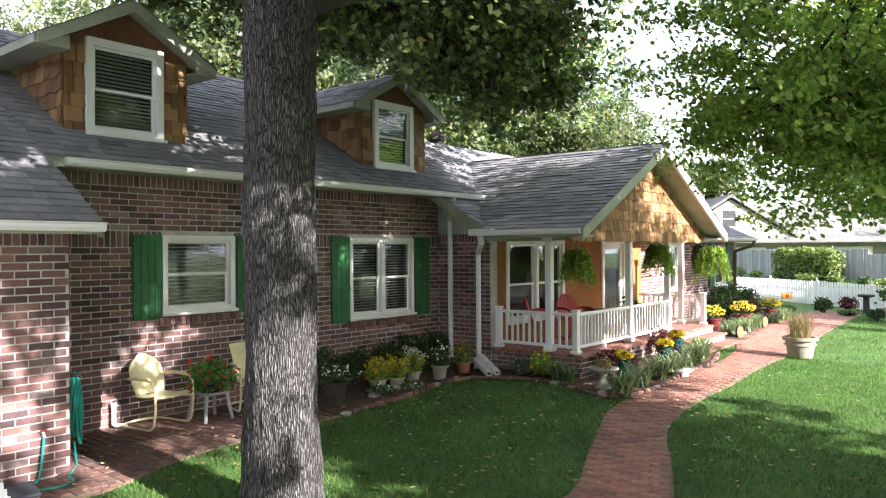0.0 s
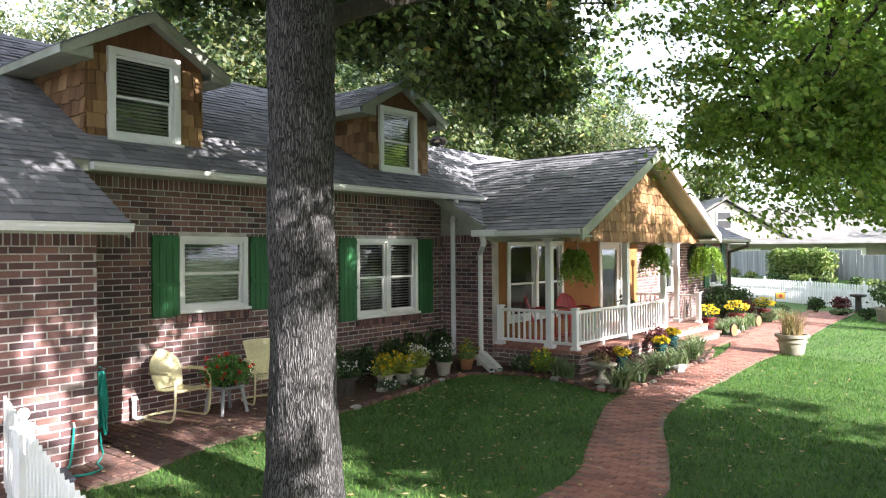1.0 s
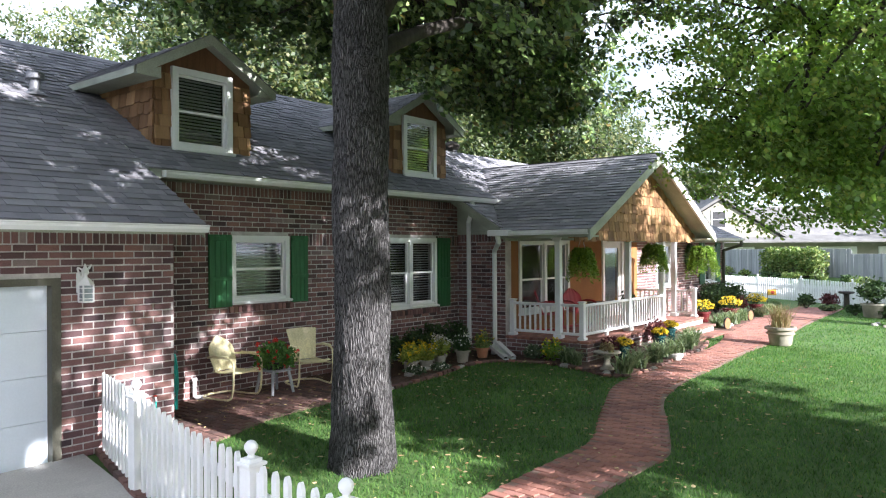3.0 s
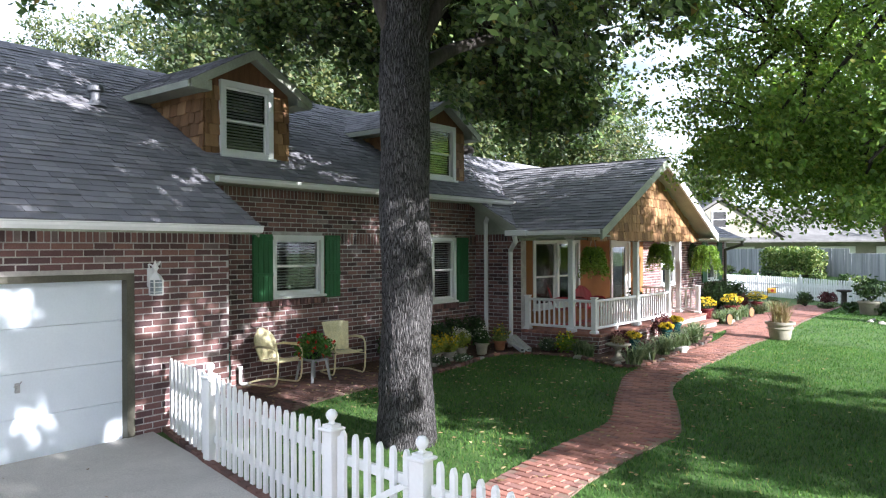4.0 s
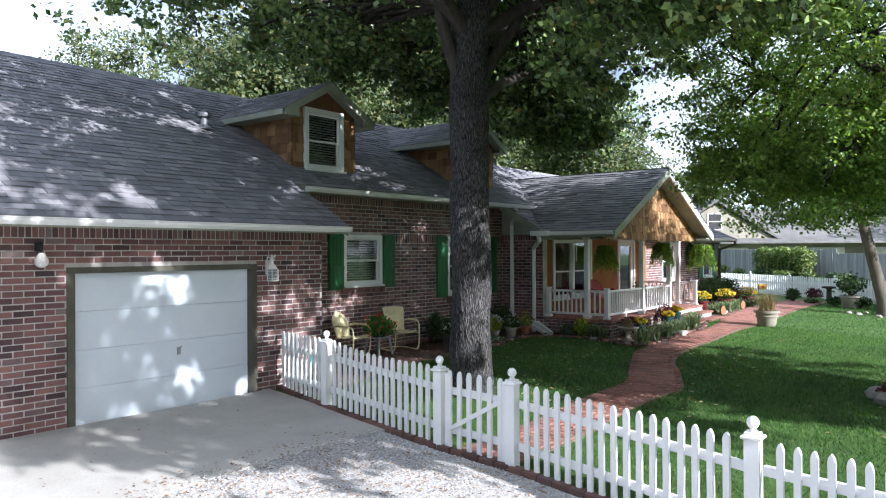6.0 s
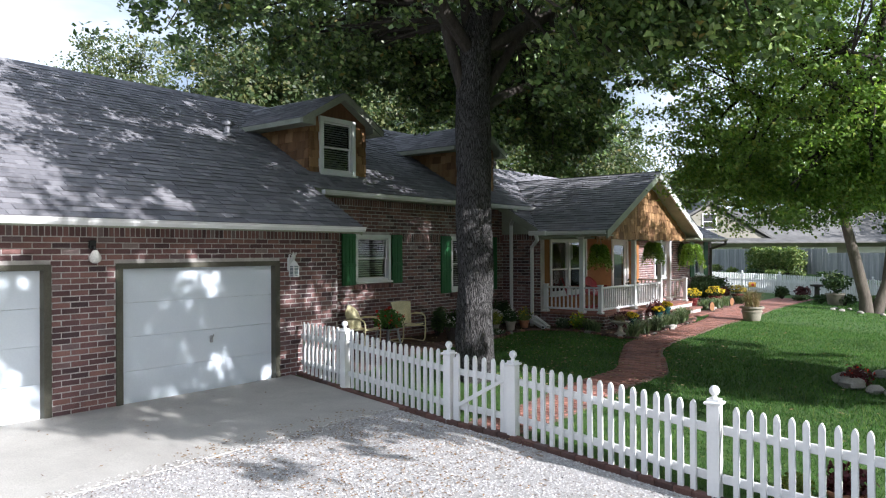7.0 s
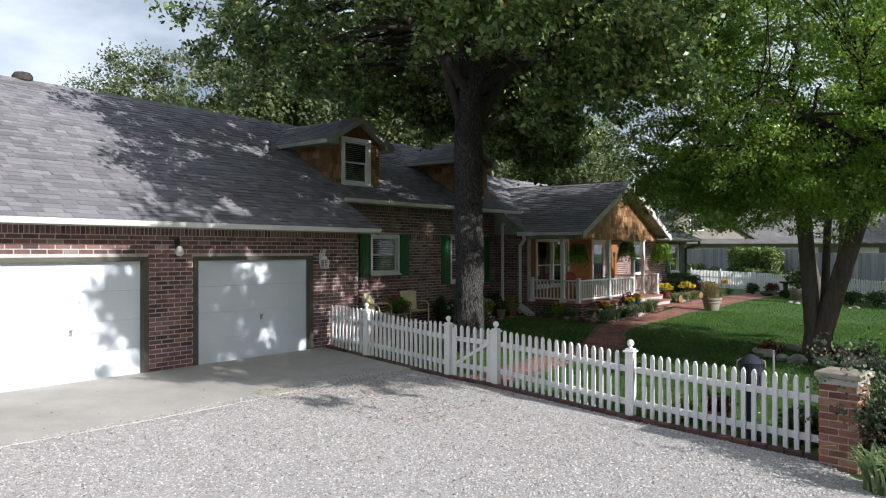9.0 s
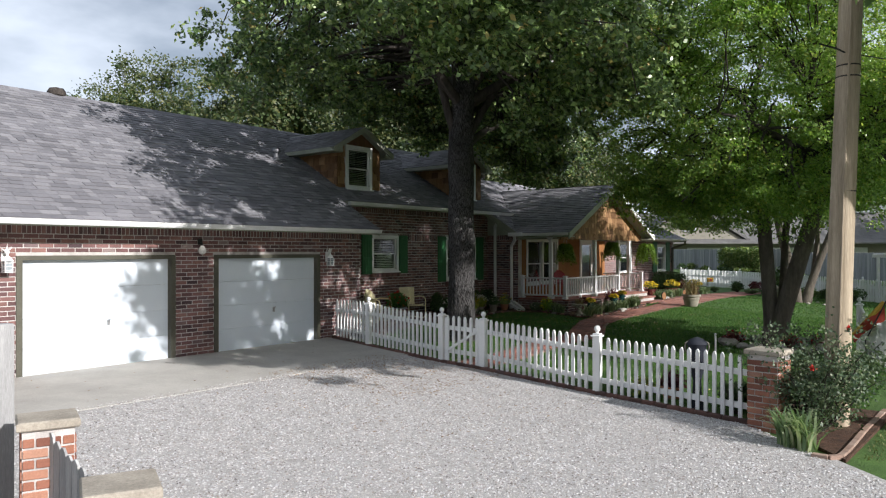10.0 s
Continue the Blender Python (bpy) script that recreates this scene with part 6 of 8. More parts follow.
# Trees out of view, added only to cast dappled shade on the place.
def street_tree(label, base, top, center, radii, n, keep, per, seedv, extra=0, outer=(0, 0, 0), tight=0.34, low=0):
    t = thing("street_tree", label, "tree", group="trees by the drive entrance")
    bx, by, bz = base
    part("trunk", Geo().tube([(bx, by, bz), (bx - 0.1, by - 0.1, bz + (top[2] - bz) * 0.55), top], [0.30, 0.24, 0.20], 14), M_BARK2, t)
    cl = clump_set(n, center, radii, 0.15, keep, np.random.default_rng(seedv))
    # Gaps let sun flecks through; the extra clumps shade door, apron and eave.
    cl = [c for k, c in enumerate(cl) if not (-1.1 < c[1] < 0.9 and k % 4 or -3.2 < c[1] <= -1.1 and k % 2 or 0.9 <= c[1] < 3.2 and c[2] < 7.3 and k % 2 or sun_gap(c, k))]
    cl += clump_set(extra, outer, (2.4, 0.85, 1.3), 0.0, keep, np.random.default_rng(seedv + 50)) if extra else []
    cl += clump_set(low, (14.4, -1.6, 5.3), (1.5, 2.1, 0.75), 0.0, lambda p: 0.46 * (p[0] - 2.7) < p[2] < 5.9, np.random.default_rng(seedv + 70)) if low else []
    cl += clump_set(22, (14.6, -0.8, 9.35), (1.8, 2.6, 0.5), 0.0, lambda p: True, np.random.default_rng(seedv + 90)) if low else []
    cx, cy, cz = center
    rx, ry, rz = radii
    grow(t, top, [(cx - 0.5 * rx, cy, cz - 0.2 * rz), (cx - 0.2 * rx, cy + 0.6 * ry, cz), (cx - 0.1 * rx, cy - 0.5 * ry, cz), (cx + 0.4 * rx, cy, cz + 0.5 * rz)], 0.13, M_BARK2, cl, seedv=seedv)
    crown_leaves(t, "crown", cl, per, 0.46, 0.19, 0.13, M_LEAF_OAK, "", 0.6, True, tight)


street_tree("unseen leafy tree added to shade the garage and apron", (17.2, -0.6, -0.4), (16.6, -0.9, 4.8), (14.6, -1.3, 7.4), (4.6, 4.9, 2.9), 108,
            lambda p: p[2] > max(5.4, 0.47 * (p[0] - 3.2)) and p[1] > -4.5 - 0.3 * (8 - p[2]) and p[2] < 9.7, 130, 91, 30, (14.4, -3.9, 7.7), 0.36, 28)
street_tree("unseen leafy tree added to shade the lawn", (17.6, 5.2, -0.4), (17.3, 5.1, 3.4), (17.0, 4.9, 5.4), (3.4, 3.6, 2.5), 125,
            lambda p: p[2] > 2.9, 140, 92)
# leaning dark stems at the far side of the lawn
yt = thing("tree", "slender tree with several leaning stems by the far fence", "tree")
for line, radii in (([(6.0, 21.4, -0.2), (5.95, 21.4, 0.5), (5.72, 21.2, 1.7), (5.5, 21.0, 2.8), (5.2, 20.8, 4.2)], [0.26, 0.20, 0.19, 0.17, 0.11]),
                    ([(6.25, 21.55, -0.2), (6.4, 21.65, 0.5), (6.75, 21.9, 1.7), (7.2, 22.2, 3.0), (7.6, 22.4, 4.4)], [0.22, 0.17, 0.16, 0.14, 0.09]),
                    ([(6.3, 21.9, -0.2), (6.5, 22.1, 1.2), (6.6, 22.4, 2.6), (6.6, 22.7, 4.4)], [0.15, 0.12, 0.10, 0.07])):
    part("stem", Geo().tube(line, radii, 12), M_STEMBARK, yt)
rs4 = np.random.default_rng(77)
YC = clump_set(170, (6.9, 22.4, 5.6), (3.4, 4.2, 2.3), 0.3, lambda p: p[2] > 3.5, rs4)
grow(yt, (6.2, 21.6, 3.6), [(4.8, 21.2, 5.2), (8.4, 22.0, 5.6), (6.8, 20.2, 6.2), (6.4, 23.4, 5.8)], 0.08, M_BARK2, YC, seedv=9)
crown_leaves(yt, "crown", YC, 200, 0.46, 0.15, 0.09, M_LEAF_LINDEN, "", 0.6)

# ---- grass, gravel and fallen leaves ----


def inside_any(p, regions):
    keep = np.ones(len(p), bool)
    for (l, r) in regions:
        l, r = np.array(l), np.array(r)
        for i in range(len(l) - 1):
            q = np.array([l[i], r[i], r[i + 1], l[i + 1]])
            lo, hi = q.min(0), q.max(0)
            m = (p[:, 0] > lo[0]) & (p[:, 0] < hi[0]) & (p[:, 1] > lo[1]) & (p[:, 1] < hi[1]) & keep
            if not m.any():
                continue
            idx = np.nonzero(m)[0]
            pp = p[idx]
            c = np.zeros(len(idx), bool)
            for a in range(4):
                x1, y1 = q[a]
                x2, y2 = q[(a + 1) % 4]
                cond = (y1 > pp[:, 1]) != (y2 > pp[:, 1])
                with np.errstate(divide="ignore", invalid="ignore"):
                    xi = (x2 - x1) * (pp[:, 1] - y1) / (y2 - y1) + x1
                c ^= cond & (pp[:, 0] < xi)
            keep[idx[c]] = False
    return keep


NO_GRASS = [(PATH_L, PATH_R), ([(-1.34 if y > 1.5 else 0.0, y) for x, y in PATIO_OUT], PATIO_OUT), (BED_A_IN, BED_A_OUT)]


def ground_z(p):
    f = np.vectorize(gz)
    return f(p[:, 0], p[:, 1])


def grass_patch(name, n, x0, x1, y0, y1, h, w, rand, clear, mat=None):
    p = np.stack([rand.uniform(x0, x1, n), rand.uniform(y0, y1, n)], 1)
    fy = np.interp(p[:, 0], [q[0] for q in FENCE_LINE], [q[1] for q in FENCE_LINE])
    ok = inside_any(p, NO_GRASS)
    if clear:
        ok &= (p[:, 1] > fy + 0.08) & ~((p[:, 0] < 0.3) & (p[:, 1] < 1.6)) & ~((p[:, 0] < 2.5) & (p[:, 1] > 9.2)) & ~((p[:, 0] < 2.3) & (p[:, 1] > 15.8)) & (np.hypot(p[:, 0] - 2.87, p[:, 1] - 2.0) > 0.34)
    p = p[ok]
    roots = np.concatenate([p, ground_z(p)[:, None] - 0.005], 1)
    v, f = blades(roots, h, h * 0.8, w, rand, 1)
    return fast_mesh(name, v, f, mat or M_GRASS)


rg = np.random.default_rng(5)
tagged(new("grass", grass_patch("grass", 190000, 0.0, 11.5, -1.0, 14, 0.068, 0.010, rg, True)), "mown green lawn grass", "grass", kind="stuff")
tagged(new("grass", grass_patch("grass", 70000, 1.0, 14, 14, 34, 0.06, 0.020, rg, True)), "mown green lawn grass", "grass", kind="stuff")
tagged(new("grass", grass_patch("grass", 40000, 11.85, 18, -2.5, 14, 0.055, 0.013, rg, False, M_DRYGRASS)), "roadside lawn grass", "grass", kind="stuff")


def stones(n, x0, x1, y0, y1, size, rand):
    """Small crushed stones, six-cornered."""
    p = np.stack([rand.uniform(x0, x1, n), rand.uniform(y0, y1, n)], 1)
    fy = np.interp(p[:, 0], [q[0] for q in FENCE_LINE] + [11.6, 13], [q[1] for q in FENCE_LINE] + [-2.75, -3.8])
    p = p[(p[:, 1] < fy - 0.12) & (p[:, 0] > 3.05 + 0.05 * np.sin(p[:, 1] * 5))]
    n = len(p)
    edge = np.exp(-np.maximum(p[:, 0] - 3.1, 0) / 0.10)
    c = np.concatenate([p, (ground_z(p) + 0.024 + 0.045 * edge)[:, None]], 1)
    s = (size * rand.uniform(0.5, 1.5, n))[:, None]
    dirs = np.array([[1, 0, 0], [-0.3, 0.9, 0.1], [-0.8, -0.5, 0], [0.2, -0.9, 0.15], [0.1, 0.1, 0.7], [0, 0, -0.5]])
    v = c[:, None, :] + dirs[None] * s[:, None] * rand.uniform(0.6, 1.3, (n, 6, 3))
    a = rand.uniform(0, 2 * np.pi, n)
    d = v - c[:, None]
    x = d[..., 0] * np.cos(a)[:, None] - d[..., 1] * np.sin(a)[:, None]
    y = d[..., 0] * np.sin(a)[:, None] + d[..., 1] * np.cos(a)[:, None]
    v = np.stack([c[:, None, 0] + x, c[:, None, 1] + y, v[..., 2]], -1)
    f = np.array([[0, 1, 4], [1, 2, 4], [2, 3, 4], [3, 0, 4]])
    v = v[:, :5]
    F = (np.arange(n)[:, None, None] * 5 + f[None]).reshape(-1, 3)
    return fast_mesh("gravel", v.reshape(-1, 3), F, M_STONE)


tagged(new("gravel", stones(125000, 3.1, 13.0, -12.5, -0.4, 0.0118, rg)), "loose pale crushed stones on the drive", "gravel", kind="stuff")


def fallen(n, x0, x1, y0, y1, lift, rand, size=0.075):
    p = np.stack([rand.uniform(x0, x1, n), rand.uniform(y0, y1, n)], 1)
    c = np.concatenate([p, ground_z(p)[:, None] + lift], 1)
    v, f = leaves(c, size, size * 0.6, rand, 0)
    v = v.reshape(-1, 6, 3)
    v[..., 2] = c[:, None, 2] + (v[..., 2] - c[:, None, 2]) * 0.25
    return v.reshape(-1, 3), f


gv_, gf_, k = [], [], 0
for (n, *b) in ((1500, 2.7, 6.0, -3.7, -0.7, 0.045), (520, 3.0, 8.5, -5.5, -1.6, 0.045), (45, 0.2, 3, -7, -0.2, 0.05)):
    v, f = fallen(n, *b, rg, 0.045)
    gv_.append(v)
    gf_.append(f + k)
    k += len(v)
tagged(new("fallen_leaves", fast_mesh("fallen_leaves", np.concatenate(gv_), np.concatenate(gf_), M_FALLENBROWN)), "small brown leaves scattered over the drive", "leaves", kind="stuff")
vv, ff, k = [], [], 0
for (n, *b) in ((480, 0.4, 6, 1.2, 9, 0.045), (200, 3, 11, -0.4, 12, 0.055), (160, -1.2, 0.3, 1.6, 5.3, 0.05), (120, -1.2, 3.2, 5.4, 9.1, 0.06)):
    v, f = fallen(n, *b, rg)
    vv.append(v)
    ff.append(f + k)
    k += len(v)
tagged(new("fallen_leaves", fast_mesh("fallen_leaves", np.concatenate(vv), np.concatenate(ff), M_FALLEN)), "scattered dry leaves on lawn, patio and beds", "leaves", kind="stuff")

# ---- plants and pots ----


def plant_mesh(parent, name, v, f, mat, label=""):
    ob = new(name, fast_mesh(name, v, f, mat))
    ob.parent = parent
    tagged(ob, label, kind="stuff")
    return ob


def pot(parent, r, h, mat, label="", rim=0.02):
    part("pot", Geo().lathe([(r * 0.70, 0), (r * 0.78, h * 0.1), (r * 0.93, h * 0.8), (r * 0.95, h * 0.84), (r + rim, h * 0.86), (r + rim, h), (r - 0.01, h), (r * 0.9, h * 0.86), (0.02, h * 0.86)], 24), mat, parent, label)
    part("soil", Geo().lathe([(r * 0.86, h * 0.84), (r * 0.86, h * 0.89), (0.01, h * 0.91)], 16), M_MULCH, parent)


def mum(x, y, z, r, pot_mat, petal, label, h=0.28, group="potted mums", stretch=0.62, n=420):
    t = thing("potted_mum", label, "flower pot", (x, y, z), random.uniform(0, 360), group=group)
    pot(t, r * 0.72, h, pot_mat)
    v, f = leaves(cloud(int(n * 0.8), (0, 0, h + r * 0.42), (r * 0.92, r * 0.92, r * stretch), rng, 0.3), 0.06, 0.035)
    plant_mesh(t, "foliage", v, f, M_LEAF_BUSH)
    p = cloud(n, (0, 0, h + r * 0.46), (r, r, r * stretch), rng, 0.92)
    p = p[p[:, 2] > h + r * 0.30]
    v, f = leaves(p, 0.05, 0.045, rng, 0)
    plant_mesh(t, "blossom", v, f, petal, "dense small blooms")
    return t


def bush(x, y, r, h, mat, label, n=1500, leaf=0.06, name="shrub", lumps=7, category="shrub", group=""):
    z = gz(x, y)
    t = thing(name, label, category, (x, y, z), group=group)
    g = Geo()
    for k in range(6):
        a = k * 1.05
        g.tube([(0, 0, -0.03), (math.cos(a) * r * 0.35, math.sin(a) * r * 0.35, h * 0.4), (math.cos(a) * r * 0.6, math.sin(a) * r * 0.6, h * 0.75)], [0.018, 0.013, 0.006], 5)
    part("stem_work", g, M_BARK2, t)
    tagged(t.children[-1], kind="stuff")
    pts = []
    for k in range(lumps):
        a, q = random.uniform(0, 6.28), random.uniform(0.2, 0.62)
        pts.append(cloud(n // lumps, (math.cos(a) * r * q, math.sin(a) * r * q, h * random.uniform(0.42, 0.66)), (r * 0.52, r * 0.52, h * 0.36), rng, 0.55, 0.02))
    v, f = leaves(np.concatenate(pts), leaf, leaf * 0.6)
    plant_mesh(t, "foliage", v, f, mat)
    return t


def tuft(x, y, h, spread, mat, label, n=90, width=0.018, name="ornamental_grass", r=0.08, group="", z=None, segs=4):
    t = thing(name, label, "plant", (x, y, gz(x, y) if z is None else z), group=group)
    a = rng.uniform(0, 6.28, n)
    q = r * np.sqrt(rng.uniform(0, 1, n))
    roots = np.stack([np.cos(a) * q, np.sin(a) * q, np.full(n, 0.02)], 1)
    v, f = blades(roots, h, spread, width, rng, segs)
    plant_mesh(t, "leaves", v, f, mat)
    return t


def flowering(x, y, r, h, petal, label, n=500, leafmat=None, name="flowering_plant", bloom=0.05, share=0.4, group=""):
    z = gz(x, y) + 0.02
    t = thing(name, label, "plant", (x, y, z), group=group)
    v, f = leaves(cloud(n, (0, 0, h * 0.5), (r, r, h * 0.5), rng, 0.2, 0.0), 0.075, 0.04)
    plant_mesh(t, "foliage", v, f, leafmat or M_LEAF_BUSH)
    p = cloud(int(n * share), (0, 0, h * 0.55), (r * 1.03, r * 1.03, h * 0.52), rng, 0.85)
    p = p[p[:, 2] > h * 0.35]
    v, f = leaves(p, bloom, bloom * 0.9, rng, 0)
    plant_mesh(t, "blossom", v, f, petal)
    return t


# bed along the house
for (x, y, r, h) in ((-0.95, 5.75, 0.34, 0.75), (-0.95, 6.45, 0.36, 0.62), (-1.0, 7.3, 0.32, 0.70), (-1.02, 8.1, 0.30, 0.72), (-1.0, 8.75, 0.30, 0.75)):
    bush(x, y, r, h, M_LEAF_BUSH, "dark green leafy shrub against the brick wall", 900, 0.07, group="wall shrubs")


def bed_pot(x, y, r, h, pot_mat, leaf_mat, petal, label, top=0.30, n=420, share=0.25, spread=1.6):
    """A pot with loose leafy stems and scattered blooms."""
    t = thing("planter", label, "planter", (x, y, gz(x, y) + 0.03), random.uniform(0, 360), group="bed planters")
    pot(t, r, h, pot_mat)
    st = cloud(26, (0, 0, h + top * 0.55), (r * spread, r * spread, top * 0.5), rng, 0.3)
    sg = Geo()
    for q in st:
        sg.tube([(q[0] * 0.15, q[1] * 0.15, h * 0.85), (q[0] * 0.6, q[1] * 0.6, (h + q[2]) / 2 + 0.03), tuple(q)], [0.005, 0.004, 0.003], 4)
    tagged(part("stem_work", sg, M_LEAF_BUSH, t), kind="stuff")
    c = np.repeat(st, n // 26, 0)
    c = c * rng.uniform(0.65, 1.0, (len(c), 1)) + rng.normal(size=(len(c), 3)) * 0.035
    c[:, 2] = np.maximum(c[:, 2], h * 0.75)
    v, f = leaves(c, 0.075, 0.034, rng, 0.1)
    plant_mesh(t, "foliage", v, f, leaf_mat)
    c = np.repeat(st, max(2, int(n * share / 26)), 0) + rng.normal(size=(26 * max(2, int(n * share / 26)), 3)) * 0.028
    v, f = leaves(c + np.array([0, 0, 0.03]), 0.045, 0.038, rng, 0)
    plant_mesh(t, "blossom", v, f, petal)
    return t


bed_pot(-0.14, 5.34, 0.20, 0.30, M_BARK2, M_LEAF_BUSH, M_WHITEPETAL, "dark half-barrel tub with leafy plants by the patio", 0.22, 340, 0.1)
bed_pot(-0.30, 6.42, 0.14, 0.18, M_POTGREY, M_LEAF_LIME, M_YELLOW, "stone pot with a lime and yellow leafy plant", 0.34, 620, 0.3, 2.0)
bed_pot(-0.24, 6.80, 0.13, 0.16, M_POTGREY, M_LEAF_LIME, M_YELLOW, "stone pot with a sunny yellow flowering plant", 0.30, 560, 0.35, 1.9)
bed_pot(-0.26, 7.22, 0.125, 0.20, M_POTGREY, M_LEAF_LIME, M_WHITEPETAL, "clay pot with lime leaves and white blooms", 0.38, 520, 0.3, 1.7)
bed_pot(-0.12, 7.75, 0.135, 0.24, M_POTGREY, M_LEAF_BUSH, M_WHITEPETAL, "grey stone pot with grey-green leaves and white flowers", 0.34, 460, 0.15, 1.6)
bed_pot(-0.15, 8.46, 0.13, 0.20, M_TERRA, M_LEAF_HEDGE, M_YELLOW, "weathered clay pot with a yellowing leafy plant", 0.30, 460, 0.15, 1.6)
for x, y, r, h, petal in ((0.02, 6.15, 0.20, 0.16, M_WHITEPETAL), (0.12, 6.75, 0.18, 0.15, M_WHITEPETAL), (0.75, 8.95, 0.22, 0.28, M_WHITEPETAL)):
    flowering(x, y, r, h, petal, "small white flowers with pale green leaves", 330, M_LEAF_ROSE, group="bed flowers", bloom=0.035, share=0.12)
flowering(1.15, 8.98, 0.25, 0.42, M_YELLOW, "yellow-green leafy plant before the porch", 420, M_LEAF_FERN, share=0.1)
for x, y in ((0.6, 9.1), (1.45, 9.05), (1.75, 8.9)):
    tuft(x, y, 0.34, 0.22, M_BLADE, "tuft of strappy green leaves", 80, 0.016, group="border tufts")
# bed edging stones
edg = thing("stone_edging", "low row of pinkish edging stones round the bed", "edging")
line = resample(BED_A_OUT, 62)
for k, (a, b) in enumerate(zip(line, line[1:])):
    x, y = (a[0] + b[0]) / 2, (a[1] + b[1]) / 2
    L = math.dist(a, b) * random.uniform(0.75, 0.95)
    m = pose(x, y, gz(x, y) + 0.03, random.uniform(-6, 6), random.uniform(-4, 4), math.degrees(math.atan2(b[1] - a[1], b[0] - a[0])) + random.uniform(-8, 8))
    part("stone", Geo().cbox((0, 0, 0), (L * random.uniform(0.85, 1.05), random.uniform(0.07, 0.11), random.uniform(0.05, 0.085)), 0.016).move(m), M_ROCK if k % 13 == 0 else M_PAVER if k % 4 == 0 else M_PATIOBRICK, edg)


def rock(x, y, r, squash=0.6, z=None, group="garden rocks"):
    g = Geo()
    n, rings = 12, 7
    sd = random.uniform(0, 99)
    vs = []
    for i in range(rings + 1):
        a = math.pi * i / rings
        for k in range(n):
            b = 2 * math.pi * k / n
            d = Vector((math.sin(a) * math.cos(b), math.sin(a) * math.sin(b), math.cos(a)))
            q = r * (1 + 0.35 * noise.noise(d * 1.6 + Vector((sd, 0, 0))))
            vs.append((d.x * q, d.y * q, d.z * q * squash))
    g.add(vs, [(i * n + k, (i + 1) * n + k, (i + 1) * n + (k + 1) % n, i * n + (k + 1) % n) for i in range(rings) for k in range(n)])
    g.smooth = True
    ob = tagged(new("rock", g.mesh("rock", M_ROCK)), "rough grey limestone garden rock", "rock", group)
    ob.matrix_world = pose(x, y, (gz(x, y) if z is None else z) + r * squash * 0.55)


for x, y, r in ((0.02, 6.0, 0.09), (-0.05, 6.35, 0.08), (-0.15, 6.7, 0.09), (2.75, 8.65, 0.10), (2.55, 8.5, 0.08), (3.0, 10.6, 0.14), (2.95, 10.95, 0.11), (2.1, 16.6, 0.15), (2.0, 17.2, 0.12)):
    rock(x, y, r)
for k in range(15):
    a = k / 15 * 2 * math.pi
    rock(8.92 + math.cos(a) * 1.05 + random.uniform(-0.1, 0.1), 5.80 + math.sin(a) * 0.95, random.uniform(0.13, 0.24), group="tree ring rocks")
for k in range(11):
    a = k / 11 * 2 * math.pi
    rock(6.1 + math.cos(a) * 1.2, 21.5 + math.sin(a) * 1.0, random.uniform(0.07, 0.11), group="far tree ring rocks")

# splash drains
for k, (x0, x1) in enumerate(((0, 0.50), (1, 0.56))):
    t = thing("drain_tube", "white vinyl drain tube, its inner shade a black plate", "drain", (0, 0, 0), group="drain tubes")
    a, b = Vector((-0.20 + 0.14 * k, 8.86, 0.38 + 0.08 * k)), Vector((x1, 8.36 + 0.16 * k, gz(x1, 8.4) + 0.09))
    turn_m = Matrix.Translation(a.lerp(b, 0.5)) @ (b - a).to_track_quat("X", "Z").to_matrix().to_4x4()
    L = (b - a).length
    part("tube", Geo().box(-L / 2, -0.05, -0.036, L / 2, 0.05, -0.031).box(-L / 2, -0.05, 0.031, L / 2, 0.05, 0.036).box(-L / 2, -0.05, -0.031, L / 2, -0.045, 0.031).box(-L / 2, 0.045, -0.031, L / 2, 0.05, 0.031).move(turn_m), M_SPLASH, t)
    # Black plate set inside the tube as painted shade.
    part("mouth", Geo().box(L / 2 - 0.10, -0.044, -0.030, L / 2 - 0.08, 0.044, 0.030).move(turn_m), M_BLACK, t)

# porch front bed
t = thing("bird_bath", "grey stone pedestal bird bath holding dry plants", "bird bath", (2.40, 8.85, gz(2.40, 8.85) + 0.02))
part("pedestal", Geo().lathe([(0.14, 0), (0.14, 0.03), (0.09, 0.06), (0.06, 0.13), (0.05, 0.20), (0.08, 0.25), (0.09, 0.27)], 18), M_POTGREY, t)
part("basin", Geo().lathe([(0.08, 0.26), (0.20, 0.29), (0.25, 0.32), (0.25, 0.34), (0.22, 0.34), (0.16, 0.32), (0.01, 0.31)], 24), M_POTGREY, t)
v, f = leaves(cloud(140, (0, 0, 0.40), (0.17, 0.17, 0.10), rng, 0.2), 0.07, 0.03)
plant_mesh(t, "foliage", v, f, M_DRYBLADE)
for x, y, r, pm, h in ((2.22, 9.95, 0.17, M_POTBLUE, 0.26), (2.32, 11.55, 0.16, M_POTBLUE, 0.30), (2.15, 12.55, 0.17, M_POTBLUE, 0.34)):
    mum(x, y, gz(x, y) + 0.03, r, pm, M_YELLOW, "yellow mum in a dark teal glazed pot", h, "porch mums", 0.5, 300)
for x, y, r, h in ((2.0, 9.75, 0.22, 0.50), (2.05, 12.0, 0.26, 0.66), (2.0, 10.6, 0.2, 0.36)):
    bush(x, y, r, h, M_MAROONLEAF, "maroon-leaved shrub before the porch base", 650, 0.06, group="maroon shrubs")
